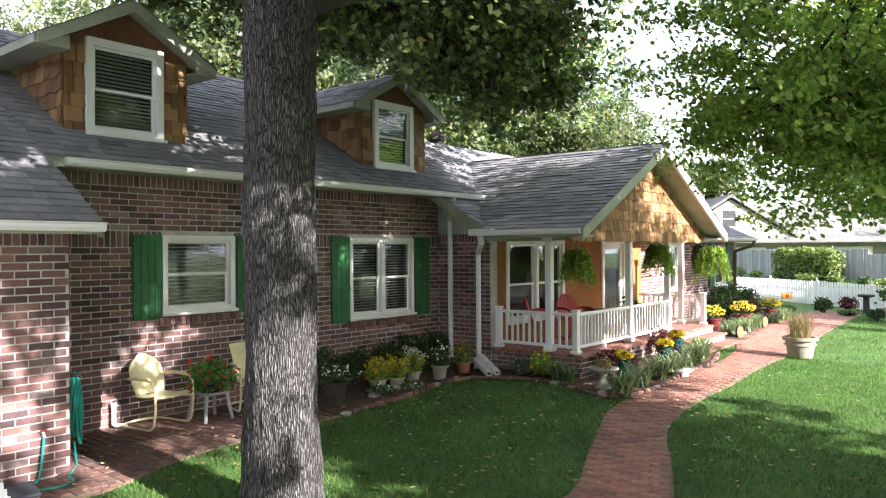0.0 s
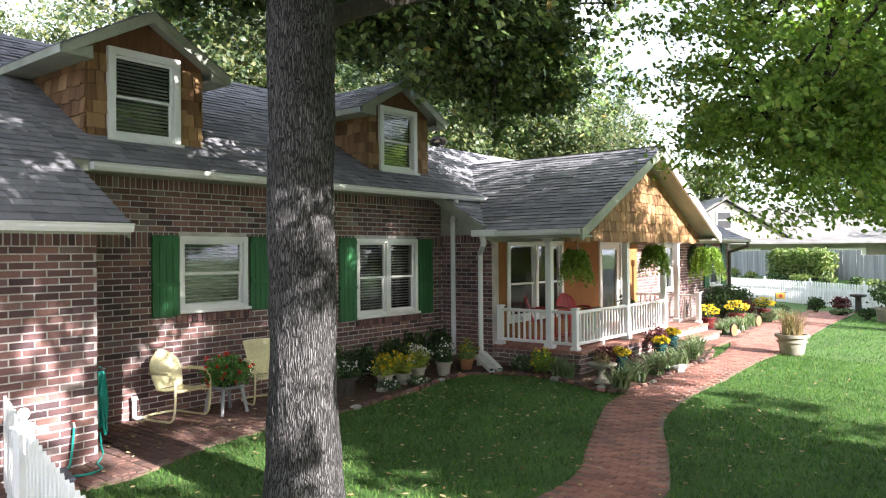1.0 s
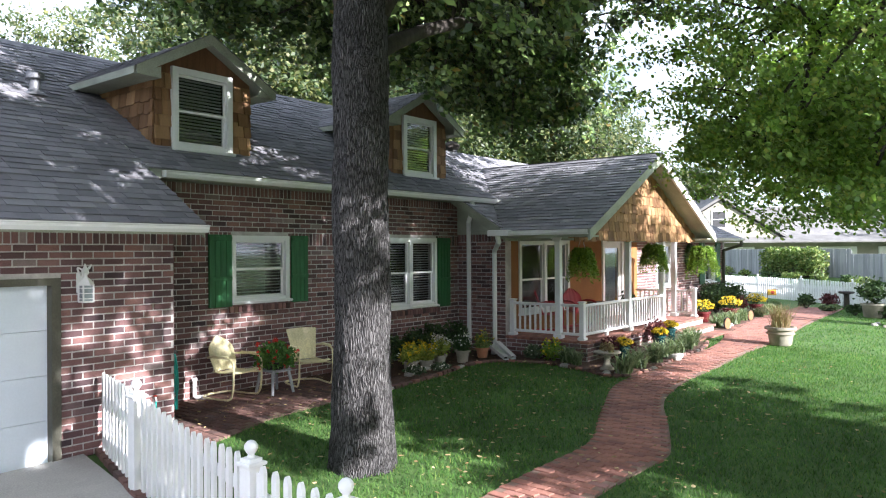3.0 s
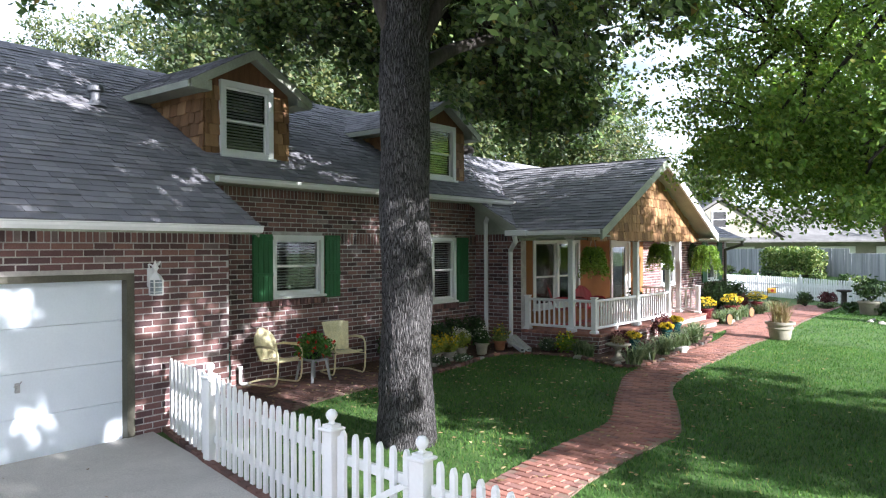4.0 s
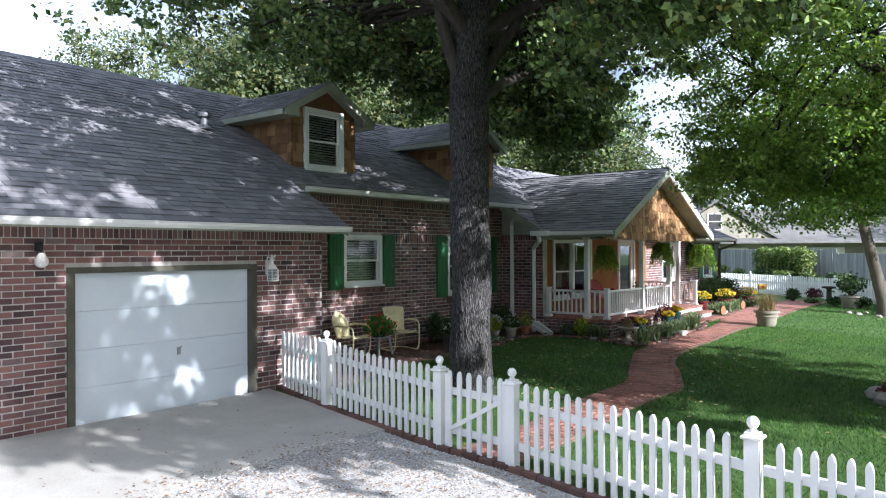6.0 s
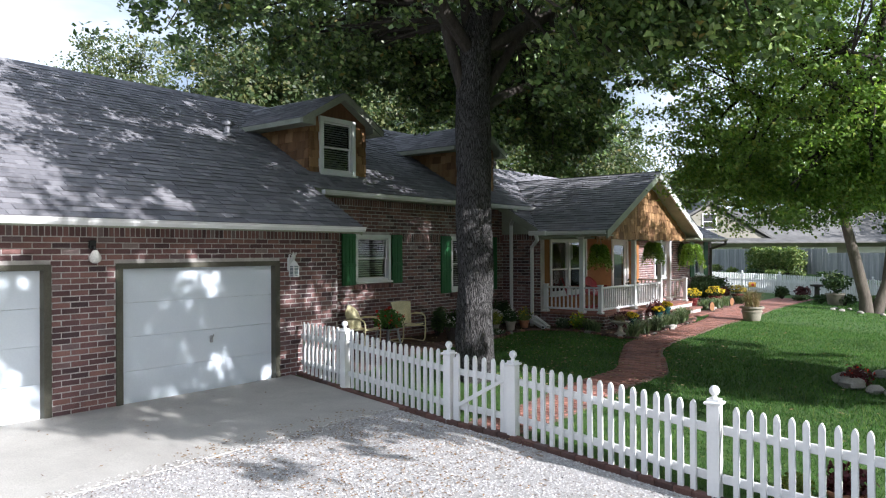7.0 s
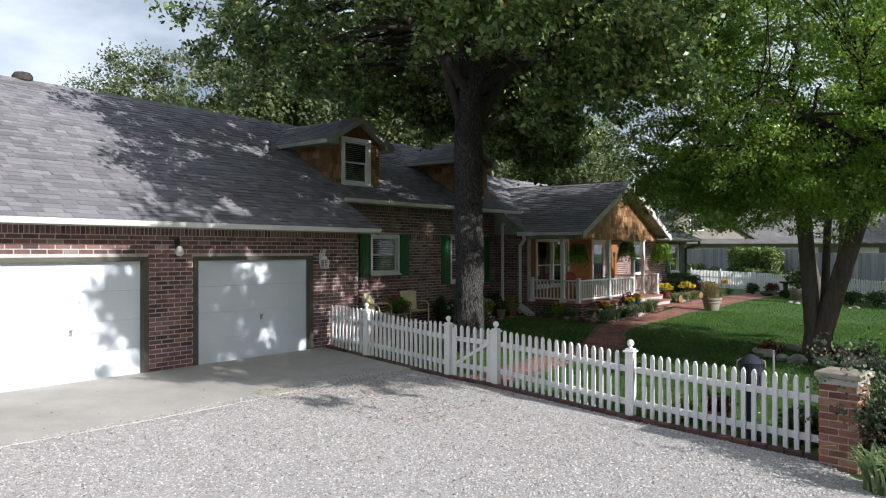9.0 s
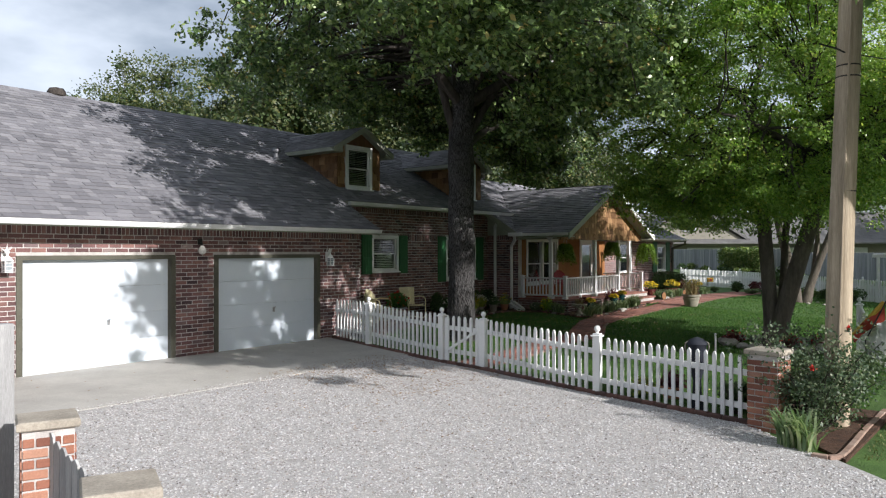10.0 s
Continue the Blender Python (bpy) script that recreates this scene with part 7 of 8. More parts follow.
for x, y in ((2.84, 8.62), (2.78, 9.35), (1.5, 9.02), (2.80, 10.1), (2.74, 10.75), (2.78, 11.35), (2.72, 12.0), (2.60, 12.6), (2.45, 13.1)):
    tuft(x, y, random.uniform(0.36, 0.46), 0.52, M_BLADE, "arching clump of striped green border grass", 100, 0.026, group="border grass", r=0.15)
# large pot with dry grass on the path edge
t = thing("flower_pot", "large pale stone pot with dry ornamental grass", "flower pot", (4.12, 14.05, gz(4.12, 14.05) + 0.02))
pot(t, 0.30, 0.42, M_POTGREY, "weathered tan stone pot", 0.035)
part("band", Geo().lathe([(0.287, 0.25), (0.30, 0.255), (0.304, 0.28), (0.293, 0.285)], 24), M_POTGREY, t)
a = rng.uniform(0, 6.28, 330)
q = 0.2 * np.sqrt(rng.uniform(0, 1, 330))
v, f = blades(np.stack([np.cos(a) * q, np.sin(a) * q, np.full(330, 0.38)], 1), 0.66, 0.55, 0.009, rng, 4)
plant_mesh(t, "grass", v, f, M_DRYBLADE)
# beds beyond the steps
for x, y, r in ((1.1, 17.7, 0.30), (1.2, 19.9, 0.33), (1.0, 23.4, 0.33)):
    mum(x, y, gz(x, y) + 0.03, r, M_MAROON, M_YELLOW, "yellow mum dome in a maroon pot", 0.30, "bed mums")
bush(0.30, 21.3, 0.6, 1.15, M_LEAF_BUSH, "dark evergreen shrub by the house corner", 3600, 0.07, lumps=12)
bush(0.35, 22.8, 0.65, 1.1, M_LEAF_BUSH, "dark evergreen shrub by the house corner", 3000, 0.07, lumps=12)
bush(1.0, 21.2, 0.4, 0.7, M_MAROONLEAF, "maroon-leaved shrub in the far bed", 800, 0.06)
for x, y in ((1.9, 16.5), (1.75, 17.3), (1.95, 17.9), (1.6, 18.5), (1.75, 19.3), (1.5, 20.2), (1.7, 21.2), (1.4, 23.4), (1.2, 24.6)):
    tuft(x, y, 0.40, 0.32, M_BLADE, "clump of grey-green strap leaves", 130, 0.02, group="far border clumps", r=0.14)
for k, (x, y) in enumerate(((2.22, 16.35), (1.92, 19.5))):
    t = thing("log_slice", "upright cut log slice with orange face", "log", (x, y, gz(x, y) + 0.17), 20, group="log slices")
    part("face", Geo().lathe([(0.085, -0.03), (0.09, 0.0), (0.085, 0.03), (0.01, 0.032)], 18).move(pose(0, 0, 0, 90, 0, 35) @ Matrix.Diagonal((1, 1.7, 1, 1))), M_STUMP, t)
    part("bark", Geo().lathe([(0.096, -0.03), (0.10, 0.0), (0.096, 0.026), (0.087, 0.026), (0.087, -0.03)], 18).move(pose(0, 0, 0, 90, 0, 35) @ Matrix.Diagonal((1, 1.7, 1, 1))), M_BARK2, t)

# hanging ferns


def hanging_fern(x, y, z, r, n, label, chain):
    t = thing("hanging_fern", label, "hanging plant", (x, y, z), random.uniform(0, 360), group="porch ferns")
    part("basket", Geo().lathe([(0.06, -0.16), (0.12, -0.12), (0.15, -0.02), (0.155, 0.0), (0.14, 0.0)], 18), M_POTDARK, t)
    for k in range(3):
        a = k * 2.09
        part("chain", Geo().tube([(0.15 * math.cos(a), 0.15 * math.sin(a), 0), (0.01 * math.cos(a), 0.01 * math.sin(a), chain)], 0.004, 4), M_STEEL, t)
    m = 150
    ang, hgt = rng.uniform(0, 6.28, m), rng.uniform(0.1, 0.30, m)
    pts = []
    for a, h in zip(ang, hgt):
        L = r * random.uniform(0.7, 1.2)
        for u in np.linspace(0.1, 1, 26):
            c = np.array([math.cos(a) * L * u ** 0.75, math.sin(a) * L * u ** 0.75, h * math.sin(u * 2.2) - 1.75 * L * u ** 2.4])
            pts.append(c + rng.normal(size=3) * 0.012)
    v, f = leaves(np.array(pts), 0.085, 0.026, rng, 0.5)
    plant_mesh(t, "fronds", v, f, M_LEAF_FERN, "arching green fronds")


hanging_fern(1.25, 10.1, 2.2, 0.29, 0, "dark green fern in a hanging basket", 0.45)
hanging_fern(1.6, 12.95, 2.28, 0.29, 0, "bright green fern in a hanging basket", 0.42)
hanging_fern(1.95, 15.25, 2.25, 0.36, 0, "large lime green fern hanging by the gable corner", 0.46)

t = thing("wall_wreath", "dark oval twig wreath on the brick wall", "wreath", (-0.275, 20.3, 2.08))
v, f = [], []
a = rng.uniform(0, 2 * np.pi, 900)
rad = rng.normal(0, 0.045, (900, 3))
pts = np.stack([0.03 + np.abs(rad[:, 0]), np.cos(a) * 0.26 + rad[:, 1], np.sin(a) * 0.36 + rad[:, 2]], 1)
v, f = leaves(pts, 0.10, 0.03)
plant_mesh(t, "greenery", v, f, M_LEAF_BUSH)
part("hoop", Geo().tube([(0.03, math.cos(q) * 0.26, math.sin(q) * 0.36) for q in np.linspace(0, 2 * math.pi, 25)], 0.03, 8), M_BARK2, t)

# ---- furniture ----


def shell_chair(name, at, turn, paint, label, cushion=False, group="", square=False):
    """A metal shell-back lawn chair on a looped spring frame, facing +x."""
    c = thing(name, label, "chair", at, turn, group=group)
    # back: rounded shell
    vs, fs = [], []
    nu, nv = 12, 14
    for j in range(nv + 1):
        t = j / nv
        for i in range(nu + 1):
            u = i / nu * 2 - 1
            wdt = 0.25 * (1 - max(0, (t - 0.55) / 0.45) ** 2.3 * 0.55) * (0.86 + 0.14 * min(1, t * 3))
            if square:
                wdt = 0.19 + 0.075 * t
            z = 0.40 + 0.50 * t - (0.015 if square else 0.05) * u * u * t ** 3
            x = -0.16 - 0.15 * t + 0.035 * u * u + 0.008 * math.cos(u * math.pi * 4.5)
            vs.append((x, u * wdt, z))
    k = len(vs)
    vs += [(x - 0.008, y, z) for x, y, z in vs]
    w = nu + 1
    for j in range(nv):
        for i in range(nu):
            a = j * w + i
            fs += [(a, a + 1, a + w + 1, a + w), (k + a, k + a + w, k + a + w + 1, k + a + 1)]
    rim = [i for i in range(w)] + [j * w + nu for j in range(1, nv + 1)] + [nv * w + i for i in range(nu - 1, -1, -1)] + [j * w for j in range(nv - 1, 0, -1)]
    fs += [(rim[i], k + rim[i], k + rim[(i + 1) % len(rim)], rim[(i + 1) % len(rim)]) for i in range(len(rim))]
    g = Geo().add(vs, fs)
    g.smooth = True
    part("backrest", g, paint, c)
    # seat
    vs, fs = [], []
    for j in range(9):
        t = j / 8
        for i in range(11):
            u = i / 10 * 2 - 1
            vs.append((-0.17 + 0.47 * t, u * (0.225 + 0.03 * t), 0.385 + 0.05 * t - 0.03 * math.sin(math.pi * t) + 0.02 * u * u - (0.035 if t > 0.95 else 0)))
    k = len(vs)
    vs += [(x, y, z - 0.01) for x, y, z in vs]
    for j in range(8):
        for i in range(10):
            a = j * 11 + i
            fs += [(a, a + 11, a + 12, a + 1), (k + a, k + a + 1, k + a + 12, k + a + 11)]
    rim = [i for i in range(11)] + [j * 11 + 10 for j in range(1, 9)] + [88 + i for i in range(9, -1, -1)] + [j * 11 for j in range(7, 0, -1)]
    fs += [(rim[i], rim[(i + 1) % len(rim)], k + rim[(i + 1) % len(rim)], k + rim[i]) for i in range(len(rim))]
    g = Geo().add(vs, fs)
    g.smooth = True
    part("seat", g, paint, c)
    for s in (-1, 1):
        y = s * 0.29
        pts = [(-0.27, s * 0.22, 0.60), (-0.10, y, 0.625), (0.20, y, 0.62), (0.29, y, 0.57), (0.31, y, 0.45), (0.30, y, 0.18), (0.24, y, 0.04), (0.10, y, 0.02), (-0.2, y, 0.02), (-0.32, y * 0.9, 0.02), (-0.40, y * 0.5, 0.02)]
        sm = []
        for i in range(len(pts) - 1):
            p0, p1, p2, p3 = [Vector(pts[max(0, min(len(pts) - 1, i + q))]) for q in (-1, 0, 1, 2)]
            for q in range(4):
                t = q / 4
                sm.append(0.5 * (2 * p1 + (p2 - p0) * t + (2 * p0 - 5 * p1 + 4 * p2 - p3) * t * t + (3 * p1 - p0 - 3 * p2 + p3) * t ** 3))
        sm.append(Vector(pts[-1]))
        part("arm_tube", Geo().tube(sm, 0.0155, 8), paint, c)
        part("armrest", Geo().cbox((0.06, y, 0.645), (0.30, 0.05, 0.018), 0.006), paint, c)
    part("rear_bar", Geo().tube([(-0.40, -0.15, 0.02), (-0.42, 0, 0.02), (-0.40, 0.15, 0.02)], 0.0155, 8), paint, c)
    part("seat_bar", Geo().tube([(0.30, -0.29, 0.37), (0.2, -0.2, 0.375), (0.2, 0.2, 0.375), (0.30, 0.29, 0.37)], 0.012, 8), paint, c)
    if cushion:
        cu = part("cushion", Geo().cbox((0.05, 0, 0.46), (0.46, 0.46, 0.09), 0.035), M_CUSHION, c, "red and white striped cushion")
        for q in range(5):
            part("stripe", Geo().cbox((0.05, -0.18 + q * 0.09, 0.462), (0.465, 0.035, 0.094), 0.03), M_CUSHWHITE, cu)
    return c


PTZ = gz(-0.8, 3.2) + 0.045
shell_chair("lawn_chair", (-0.79, 2.94, PTZ), 10, M_CREAM, "cream metal shell-back lawn chair on the brick patio", group="cream lawn chairs")
shell_chair("lawn_chair", (-0.70, 4.34, PTZ), -17, M_CREAM, "cream metal square-back lawn chair beside the flower stand", group="cream lawn chairs", square=True)
shell_chair("porch_chair", (0.55, 11.2, PZ + 0.01), -25, M_CHAIRRED, "red metal porch chair with a striped cushion", True, group="red porch chairs")
shell_chair("porch_chair", (0.35, 10.25, PZ + 0.01), 30, M_CHAIRRED, "red metal porch chair behind the railing", False, group="red porch chairs")
t = thing("side_table", "small round dark metal porch table", "table", (0.5, 12.3, PZ))
part("top", Geo().lathe([(0.28, 0.52), (0.285, 0.535), (0.27, 0.545), (0.01, 0.545)], 24), M_BLACK, t)
for k in range(3):
    a = k * 2.09
    part("leg", Geo().tube([(0.2 * math.cos(a), 0.2 * math.sin(a), 0), (0.12 * math.cos(a), 0.12 * math.sin(a), 0.53)], 0.012, 6), M_BLACK, t)
t = thing("potted_plant", "leafy potted plant on the porch by the railing", "flower pot", (0.9, 13.1, PZ))
pot(t, 0.16, 0.30, M_POTDARK)
v, f = leaves(cloud(300, (0, 0, 0.5), (0.3, 0.3, 0.26), rng, 0.2), 0.11, 0.05)
plant_mesh(t, "foliage", v, f, M_LEAF_BUSH)
t = thing("wind_chime", "white tubular wind chime hanging under the porch eave", "wind chime", (0.55, 9.75, 2.52))
part("disc", Geo().lathe([(0.06, -0.12), (0.06, -0.10), (0.01, -0.095)], 14), M_WHITE, t)
part("string", Geo().tube([(0, 0, -0.1), (0, 0, 0.06)], 0.003, 4), M_WHITE, t)
for k in range(5):
    a = k * 1.257
    part("tube", Geo().tube([(0.05 * math.cos(a), 0.05 * math.sin(a), -0.14), (0.05 * math.cos(a), 0.05 * math.sin(a), -0.48 - 0.05 * k)], 0.010, 6), M_WHITE, t)

# flower stand between the chairs
t = thing("flower_stand", "weathered pale wooden stand with a bushy red geranium", "flower pot", (-0.58, 3.56, PTZ))
for dx, dy in ((-1, -1), (1, -1), (1, 1), (-1, 1)):
    part("leg", Geo().tube([(dx * 0.20, dy * 0.20, 0), (dx * 0.15, dy * 0.15, 0.34)], [0.022, 0.026], 8), M_PALEWOOD, t)
part("top", Geo().cbox((0, 0, 0.35), (0.36, 0.36, 0.03), 0.006), M_PALEWOOD, t)
part("tub", Geo().lathe([(0.13, 0.365), (0.16, 0.47), (0.165, 0.48), (0.14, 0.48)], 18), M_POTDARK, t)
v, f = leaves(cloud(2600, (0, 0, 0.55), (0.34, 0.34, 0.22), rng, 0.25), 0.045, 0.036)
plant_mesh(t, "foliage", v, f, M_LEAF_GERANIUM)
p = cloud(30, (0, 0, 0.56), (0.35, 0.35, 0.23), rng, 0.95)
v, f = leaves(np.repeat(p, 12, 0) + rng.normal(size=(len(p) * 12, 3)) * 0.014, 0.026, 0.022)
plant_mesh(t, "blossom", v, f, M_REDPETAL, "red geranium heads")

# hose, tap and small pot at the garage corner
t = thing("drain_pipe", "short white plastic drain pipe standing at the wall foot", "pipe", (-1.25, 2.6, gz(-1.25, 2.6) + 0.03))
part("riser", Geo().tube([(0, 0, 0.05), (0, 0, 0.32)], 0.03, 12), M_SPLASH, t)
part("elbow", Geo().tube([(0, 0, 0.10), (0, 0, 0.05), (0.03, 0.02, 0.03), (0.14, 0.10, 0.028)], 0.032, 12), M_SPLASH, t)
part("clamp", Geo().lathe([(0.036, 0.27), (0.040, 0.28), (0.040, 0.31), (0.036, 0.32)], 14), M_SPLASH, t)
t = thing("garden_hose", "teal garden hose hung in loops beside the garage corner", "hose")
for k in range(11):
    w, top, low = random.uniform(0.03, 0.085), 1.04 - 0.008 * k, random.uniform(0.22, 0.55)
    cy, sk = 1.78 + random.uniform(-0.02, 0.03), random.uniform(-0.03, 0.03)
    pts = [(-0.56 + 0.008 * k + 0.02 * math.sin(a + k), cy + w * math.sin(a) * (0.7 - 0.3 * math.cos(a)) + sk * math.cos(a), (top + low) / 2 + (top - low) / 2 * math.cos(a)) for a in np.linspace(0, 2 * math.pi, 26)]
    part("loop", Geo().tube(pts, 0.0135, 7), M_HOSE, t)
part("hanger", Geo().cbox((-0.52, 1.68, 1.02), (0.10, 0.34, 0.035), 0.008), M_BLACK, t)
z0 = gz(0.2, 1.2) + 0.035
pts = [(0.06, 1.22, 0.52), (0.07, 1.20, 0.35), (0.08, 1.16, 0.12), (0.14, 1.05, z0), (0.30, 1.0, z0), (0.42, 1.18, z0), (0.34, 1.38, z0), (0.16, 1.42, z0 + 0.012), (-0.12, 1.62, z0 + 0.012), (-0.40, 1.74, z0 + 0.05), (-0.52, 1.78, 0.30)]
sm = []
for i in range(len(pts) - 1):
    p0, p1, p2, p3 = [Vector(pts[max(0, min(len(pts) - 1, i + q))]) for q in (-1, 0, 1, 2)]
    for q in range(5):
        u = q / 5
        sm.append(0.5 * (2 * p1 + (p2 - p0) * u + (2 * p0 - 5 * p1 + 4 * p2 - p3) * u * u + (3 * p1 - p0 - 3 * p2 + p3) * u ** 3))
part("lead", Geo().tube(sm, 0.012, 7), M_HOSE, t)
t = thing("wall_tap", "brass outdoor tap on the garage brick wall", "tap", (0.0, 1.22, 0.56))
part("body", Geo().tube([(0, 0, 0), (0.05, 0, 0), (0.07, 0, -0.04)], [0.014, 0.014, 0.012], 8), M_STEEL, t)
part("handle", Geo().lathe([(0.028, 0.02), (0.03, 0.028), (0.01, 0.034)], 10, (0.045, 0, 0)), M_REDFLAG, t)
t = thing("storage_box", "low black storage box with a slate lid inside the fence", "box", (0.74, 0.74, gz(0.74, 0.74) + 0.02), -14)
part("body", Geo().cbox((0, 0, 0.09), (0.44, 0.24, 0.18), 0.012), M_POTDARK, t)
part("lid", Geo().cbox((0, 0, 0.198), (0.46, 0.26, 0.035), 0.012), M_CLOTH, t, "slate grey lid")
for u in (-0.17, 0.0, 0.15):
    part("clasp", Geo().cbox((u, -0.127, 0.16), (0.06, 0.014, 0.03), 0.004), M_WHITE, t)

# wall lights


def sconce(y):
    t = thing("wall_lantern", "white carriage lantern on the brick wall", "wall lamp", (0.012, y, 1.94), group="wall lanterns")
    part("backplate", Geo().cbox((0.012, 0, 0.08), (0.024, 0.11, 0.24), 0.01), M_VINYL, t)
    part("arm", Geo().tube([(0.02, 0, 0.12), (0.08, 0, 0.18), (0.12, 0, 0.14)], 0.012, 6), M_VINYL, t)
    part("roof", Geo().lathe([(0.10, 0.05), (0.085, 0.08), (0.05, 0.12), (0.02, 0.14), (0.012, 0.18), (0.003, 0.20)], 4, (0.12, 0, 0)), M_VINYL, t)
    for dx, dy in ((-1, -1), (1, -1), (1, 1), (-1, 1)):
        part("bar", Geo().cbox((0.12 + dx * 0.058, dy * 0.058, -0.04), (0.014, 0.014, 0.19), 0.002), M_VINYL, t)
    for z in (-0.10, -0.04, 0.02):
        part("ring", Geo().box(0.06, -0.064, z - 0.005, 0.18, -0.056, z + 0.005).box(0.06, 0.056, z - 0.005, 0.18, 0.064, z + 0.005).box(0.174, -0.06, z - 0.005, 0.182, 0.06, z + 0.005), M_VINYL, t)
    part("glass", Geo().cbox((0.12, 0, -0.04), (0.10, 0.10, 0.18), 0.004), M_LAMPGLASS, t)
    for sg, h0 in ((-1, 0.16), (1, 0.19)):
        part("scroll", Geo().tube([(0.03 + 0.10 * u, sg * (0.02 + 0.055 * math.sin(u * 3.0)), h0 + 0.09 * math.sin(u * 2.6)) for u in np.linspace(0, 1, 10)], 0.011, 6), M_VINYL, t)
    part("crest", Geo().lathe([(0.03, 0.17), (0.045, 0.20), (0.03, 0.235), (0.012, 0.27), (0.004, 0.30)], 10, (0.10, 0, 0)), M_VINYL, t)
    part("base", Geo().cbox((0.12, 0, -0.135), (0.13, 0.13, 0.02), 0.006), M_VINYL, t)


sconce(0.33)
sconce(-6.92)
t = thing("flood_lamp", "white flood lamp on a dark bracket above the garage doors", "wall lamp", (0.012, -3.22, 2.30))
part("box", Geo().cbox((0.02, 0, 0.05), (0.04, 0.09, 0.12), 0.01), M_BLACK, t)
part("arm", Geo().tube([(0.03, 0, 0.03), (0.09, 0, 0.0), (0.10, 0, -0.04)], 0.018, 8), M_BLACK, t)
part("bulb", Geo().lathe([(0.03, 0.03), (0.05, 0.0), (0.078, -0.05), (0.082, -0.085), (0.068, -0.125), (0.035, -0.15), (0.005, -0.155)], 18, (0.10, 0, -0.06)), M_BULB, t)

# ---- corner by the drive: pole, rose, iris, planters ----
t = thing("utility_pole", "weathered wooden utility pole standing by the drive", "pole", (11.33, -0.95, gz(11.4, -1) - 0.02))
part("shaft", Geo().tube([(0, 0, -0.1), (0.05, 0.04, 2.0), (0.19, 0.15, 6.0), (0.36, 0.28, 11)], [0.168, 0.160, 0.146, 0.125], 20), M_POLE, t)
for z in (4.75, 4.9, 3.2):
    part("band", Geo().lathe([(0.150, 0), (0.157, 0.01), (0.150, 0.02)], 16, (z * 0.031, z * 0.024, z)), M_BARK2, t)
part("conduit", Geo().tube([(0.04, -0.172, 0), (0.12, -0.09, 3.0), (0.33, 0.08, 9)], 0.018, 6), M_POLE, t)
part("bracket", Geo().tube([(0.17, 0.02, 5.05), (0.05, -0.10, 5.12), (-0.15, -0.2, 5.2)], 0.012, 5), M_BLACK, t)
part("wire", Geo().tube([(0.2, 0.15, 5.08), (2.5, 0.9, 4.4), (6, 2, 4.2)], 0.008, 4), M_BLACK, t)
rose = thing("rose_bush", "rangy rose bush with grey-green leaves and few red blooms", "shrub", (11.16, -1.58, gz(11.16, -1.58)))
tips = []
rr = random.Random(4)
for k in range(54):
    a, L = rr.uniform(0, 6.28), rr.uniform(0.6, 1.45)
    ox, oy = rr.uniform(-0.25, 0.25), rr.uniform(-0.2, 0.2)
    b = Vector((ox + math.cos(a) * L * 0.62, oy + math.sin(a) * L * 0.62, rr.uniform(0.5, 1.38)))
    pts = limb_points((ox * 0.4, oy * 0.4, 0), b, 0.10, 6, rr)
    part("cane", Geo().tube(pts, [0.011 - 0.0014 * i for i in range(6)], 5), M_BARK2, rose)
    tips += [tuple(p) for p in pts[2:]]
ct = np.array(tips)
ct = np.repeat(ct, 3, 0) + rng.normal(size=(len(ct) * 3, 3)) * 0.13
p = np.repeat(ct, 10, 0) + rng.normal(size=(len(ct) * 10, 3)) * 0.05
p = p[p[:, 2] > 0.12]
v, f = leaves(p, 0.048, 0.030)
plant_mesh(rose, "foliage", v, f, M_LEAF_ROSE)
for (x, y, z) in ((0.12, -0.5, 0.92), (0.42, 0.1, 1.40)):
    v, f = leaves(np.array([[x, y, z]]) + rng.normal(size=(30, 3)) * 0.013, 0.03, 0.026)
    plant_mesh(rose, "bloom", v, f, M_REDPETAL, "red rose bloom")
for k, (x, y) in enumerate(((11.08, -2.48), (11.30, -2.55), (11.18, -2.36))):
    tuft(x, y, 0.52, 0.42, M_IRIS, "fan of sword-shaped iris leaves beside the pier", 46, 0.042, "iris", 0.12, "iris clump")
edg2 = thing("brick_edging", "curved row of pale bricks edging the mulch bed", "edging")
el = resample(sampled([(11.40, -2.78), (11.62, -2.78), (11.69, -2.5), (11.70, -1.0), (11.75, 0.4)]), 20)
for a, b in zip(el, el[1:]):
    x, y = (a[0] + b[0]) / 2, (a[1] + b[1]) / 2
    part("brick", Geo().cbox((0, 0, 0), (0.17, 0.075, 0.06), 0.008).move(pose(x, y, gz(x, y) + 0.035, 0, 0, math.degrees(math.atan2(b[1] - a[1], b[0] - a[0])))), M_PALEBRICK, edg2)
t = thing("planter", "terracotta planter with dark red foliage inside the fence", "planter", (8.96, -0.66, gz(8.96, -0.66)))
pot(t, 0.17, 0.20, M_TERRA)
v, f = leaves(cloud(420, (0, 0, 0.27), (0.23, 0.23, 0.15), rng, 0.3), 0.07, 0.045)
plant_mesh(t, "foliage", v, f, M_MAROONLEAF)
for x, y, r, h in ((8.53, -0.80, 0.24, 0.34), (10.05, -1.05, 0.30, 0.5), (9.98, -0.5, 0.28, 0.36), (10.3, -0.7, 0.3, 0.45)):
    bush(x, y, r, h, M_LEAF_LIME if x < 9 else M_LEAF_BUSH, "low leafy plant inside the picket fence", 620, 0.06, group="fence plants")
t = thing("garden_stake", "thin grey metal stake standing in the lawn", "stake", (9.775, -1.08, gz(9.77, -1.08)))
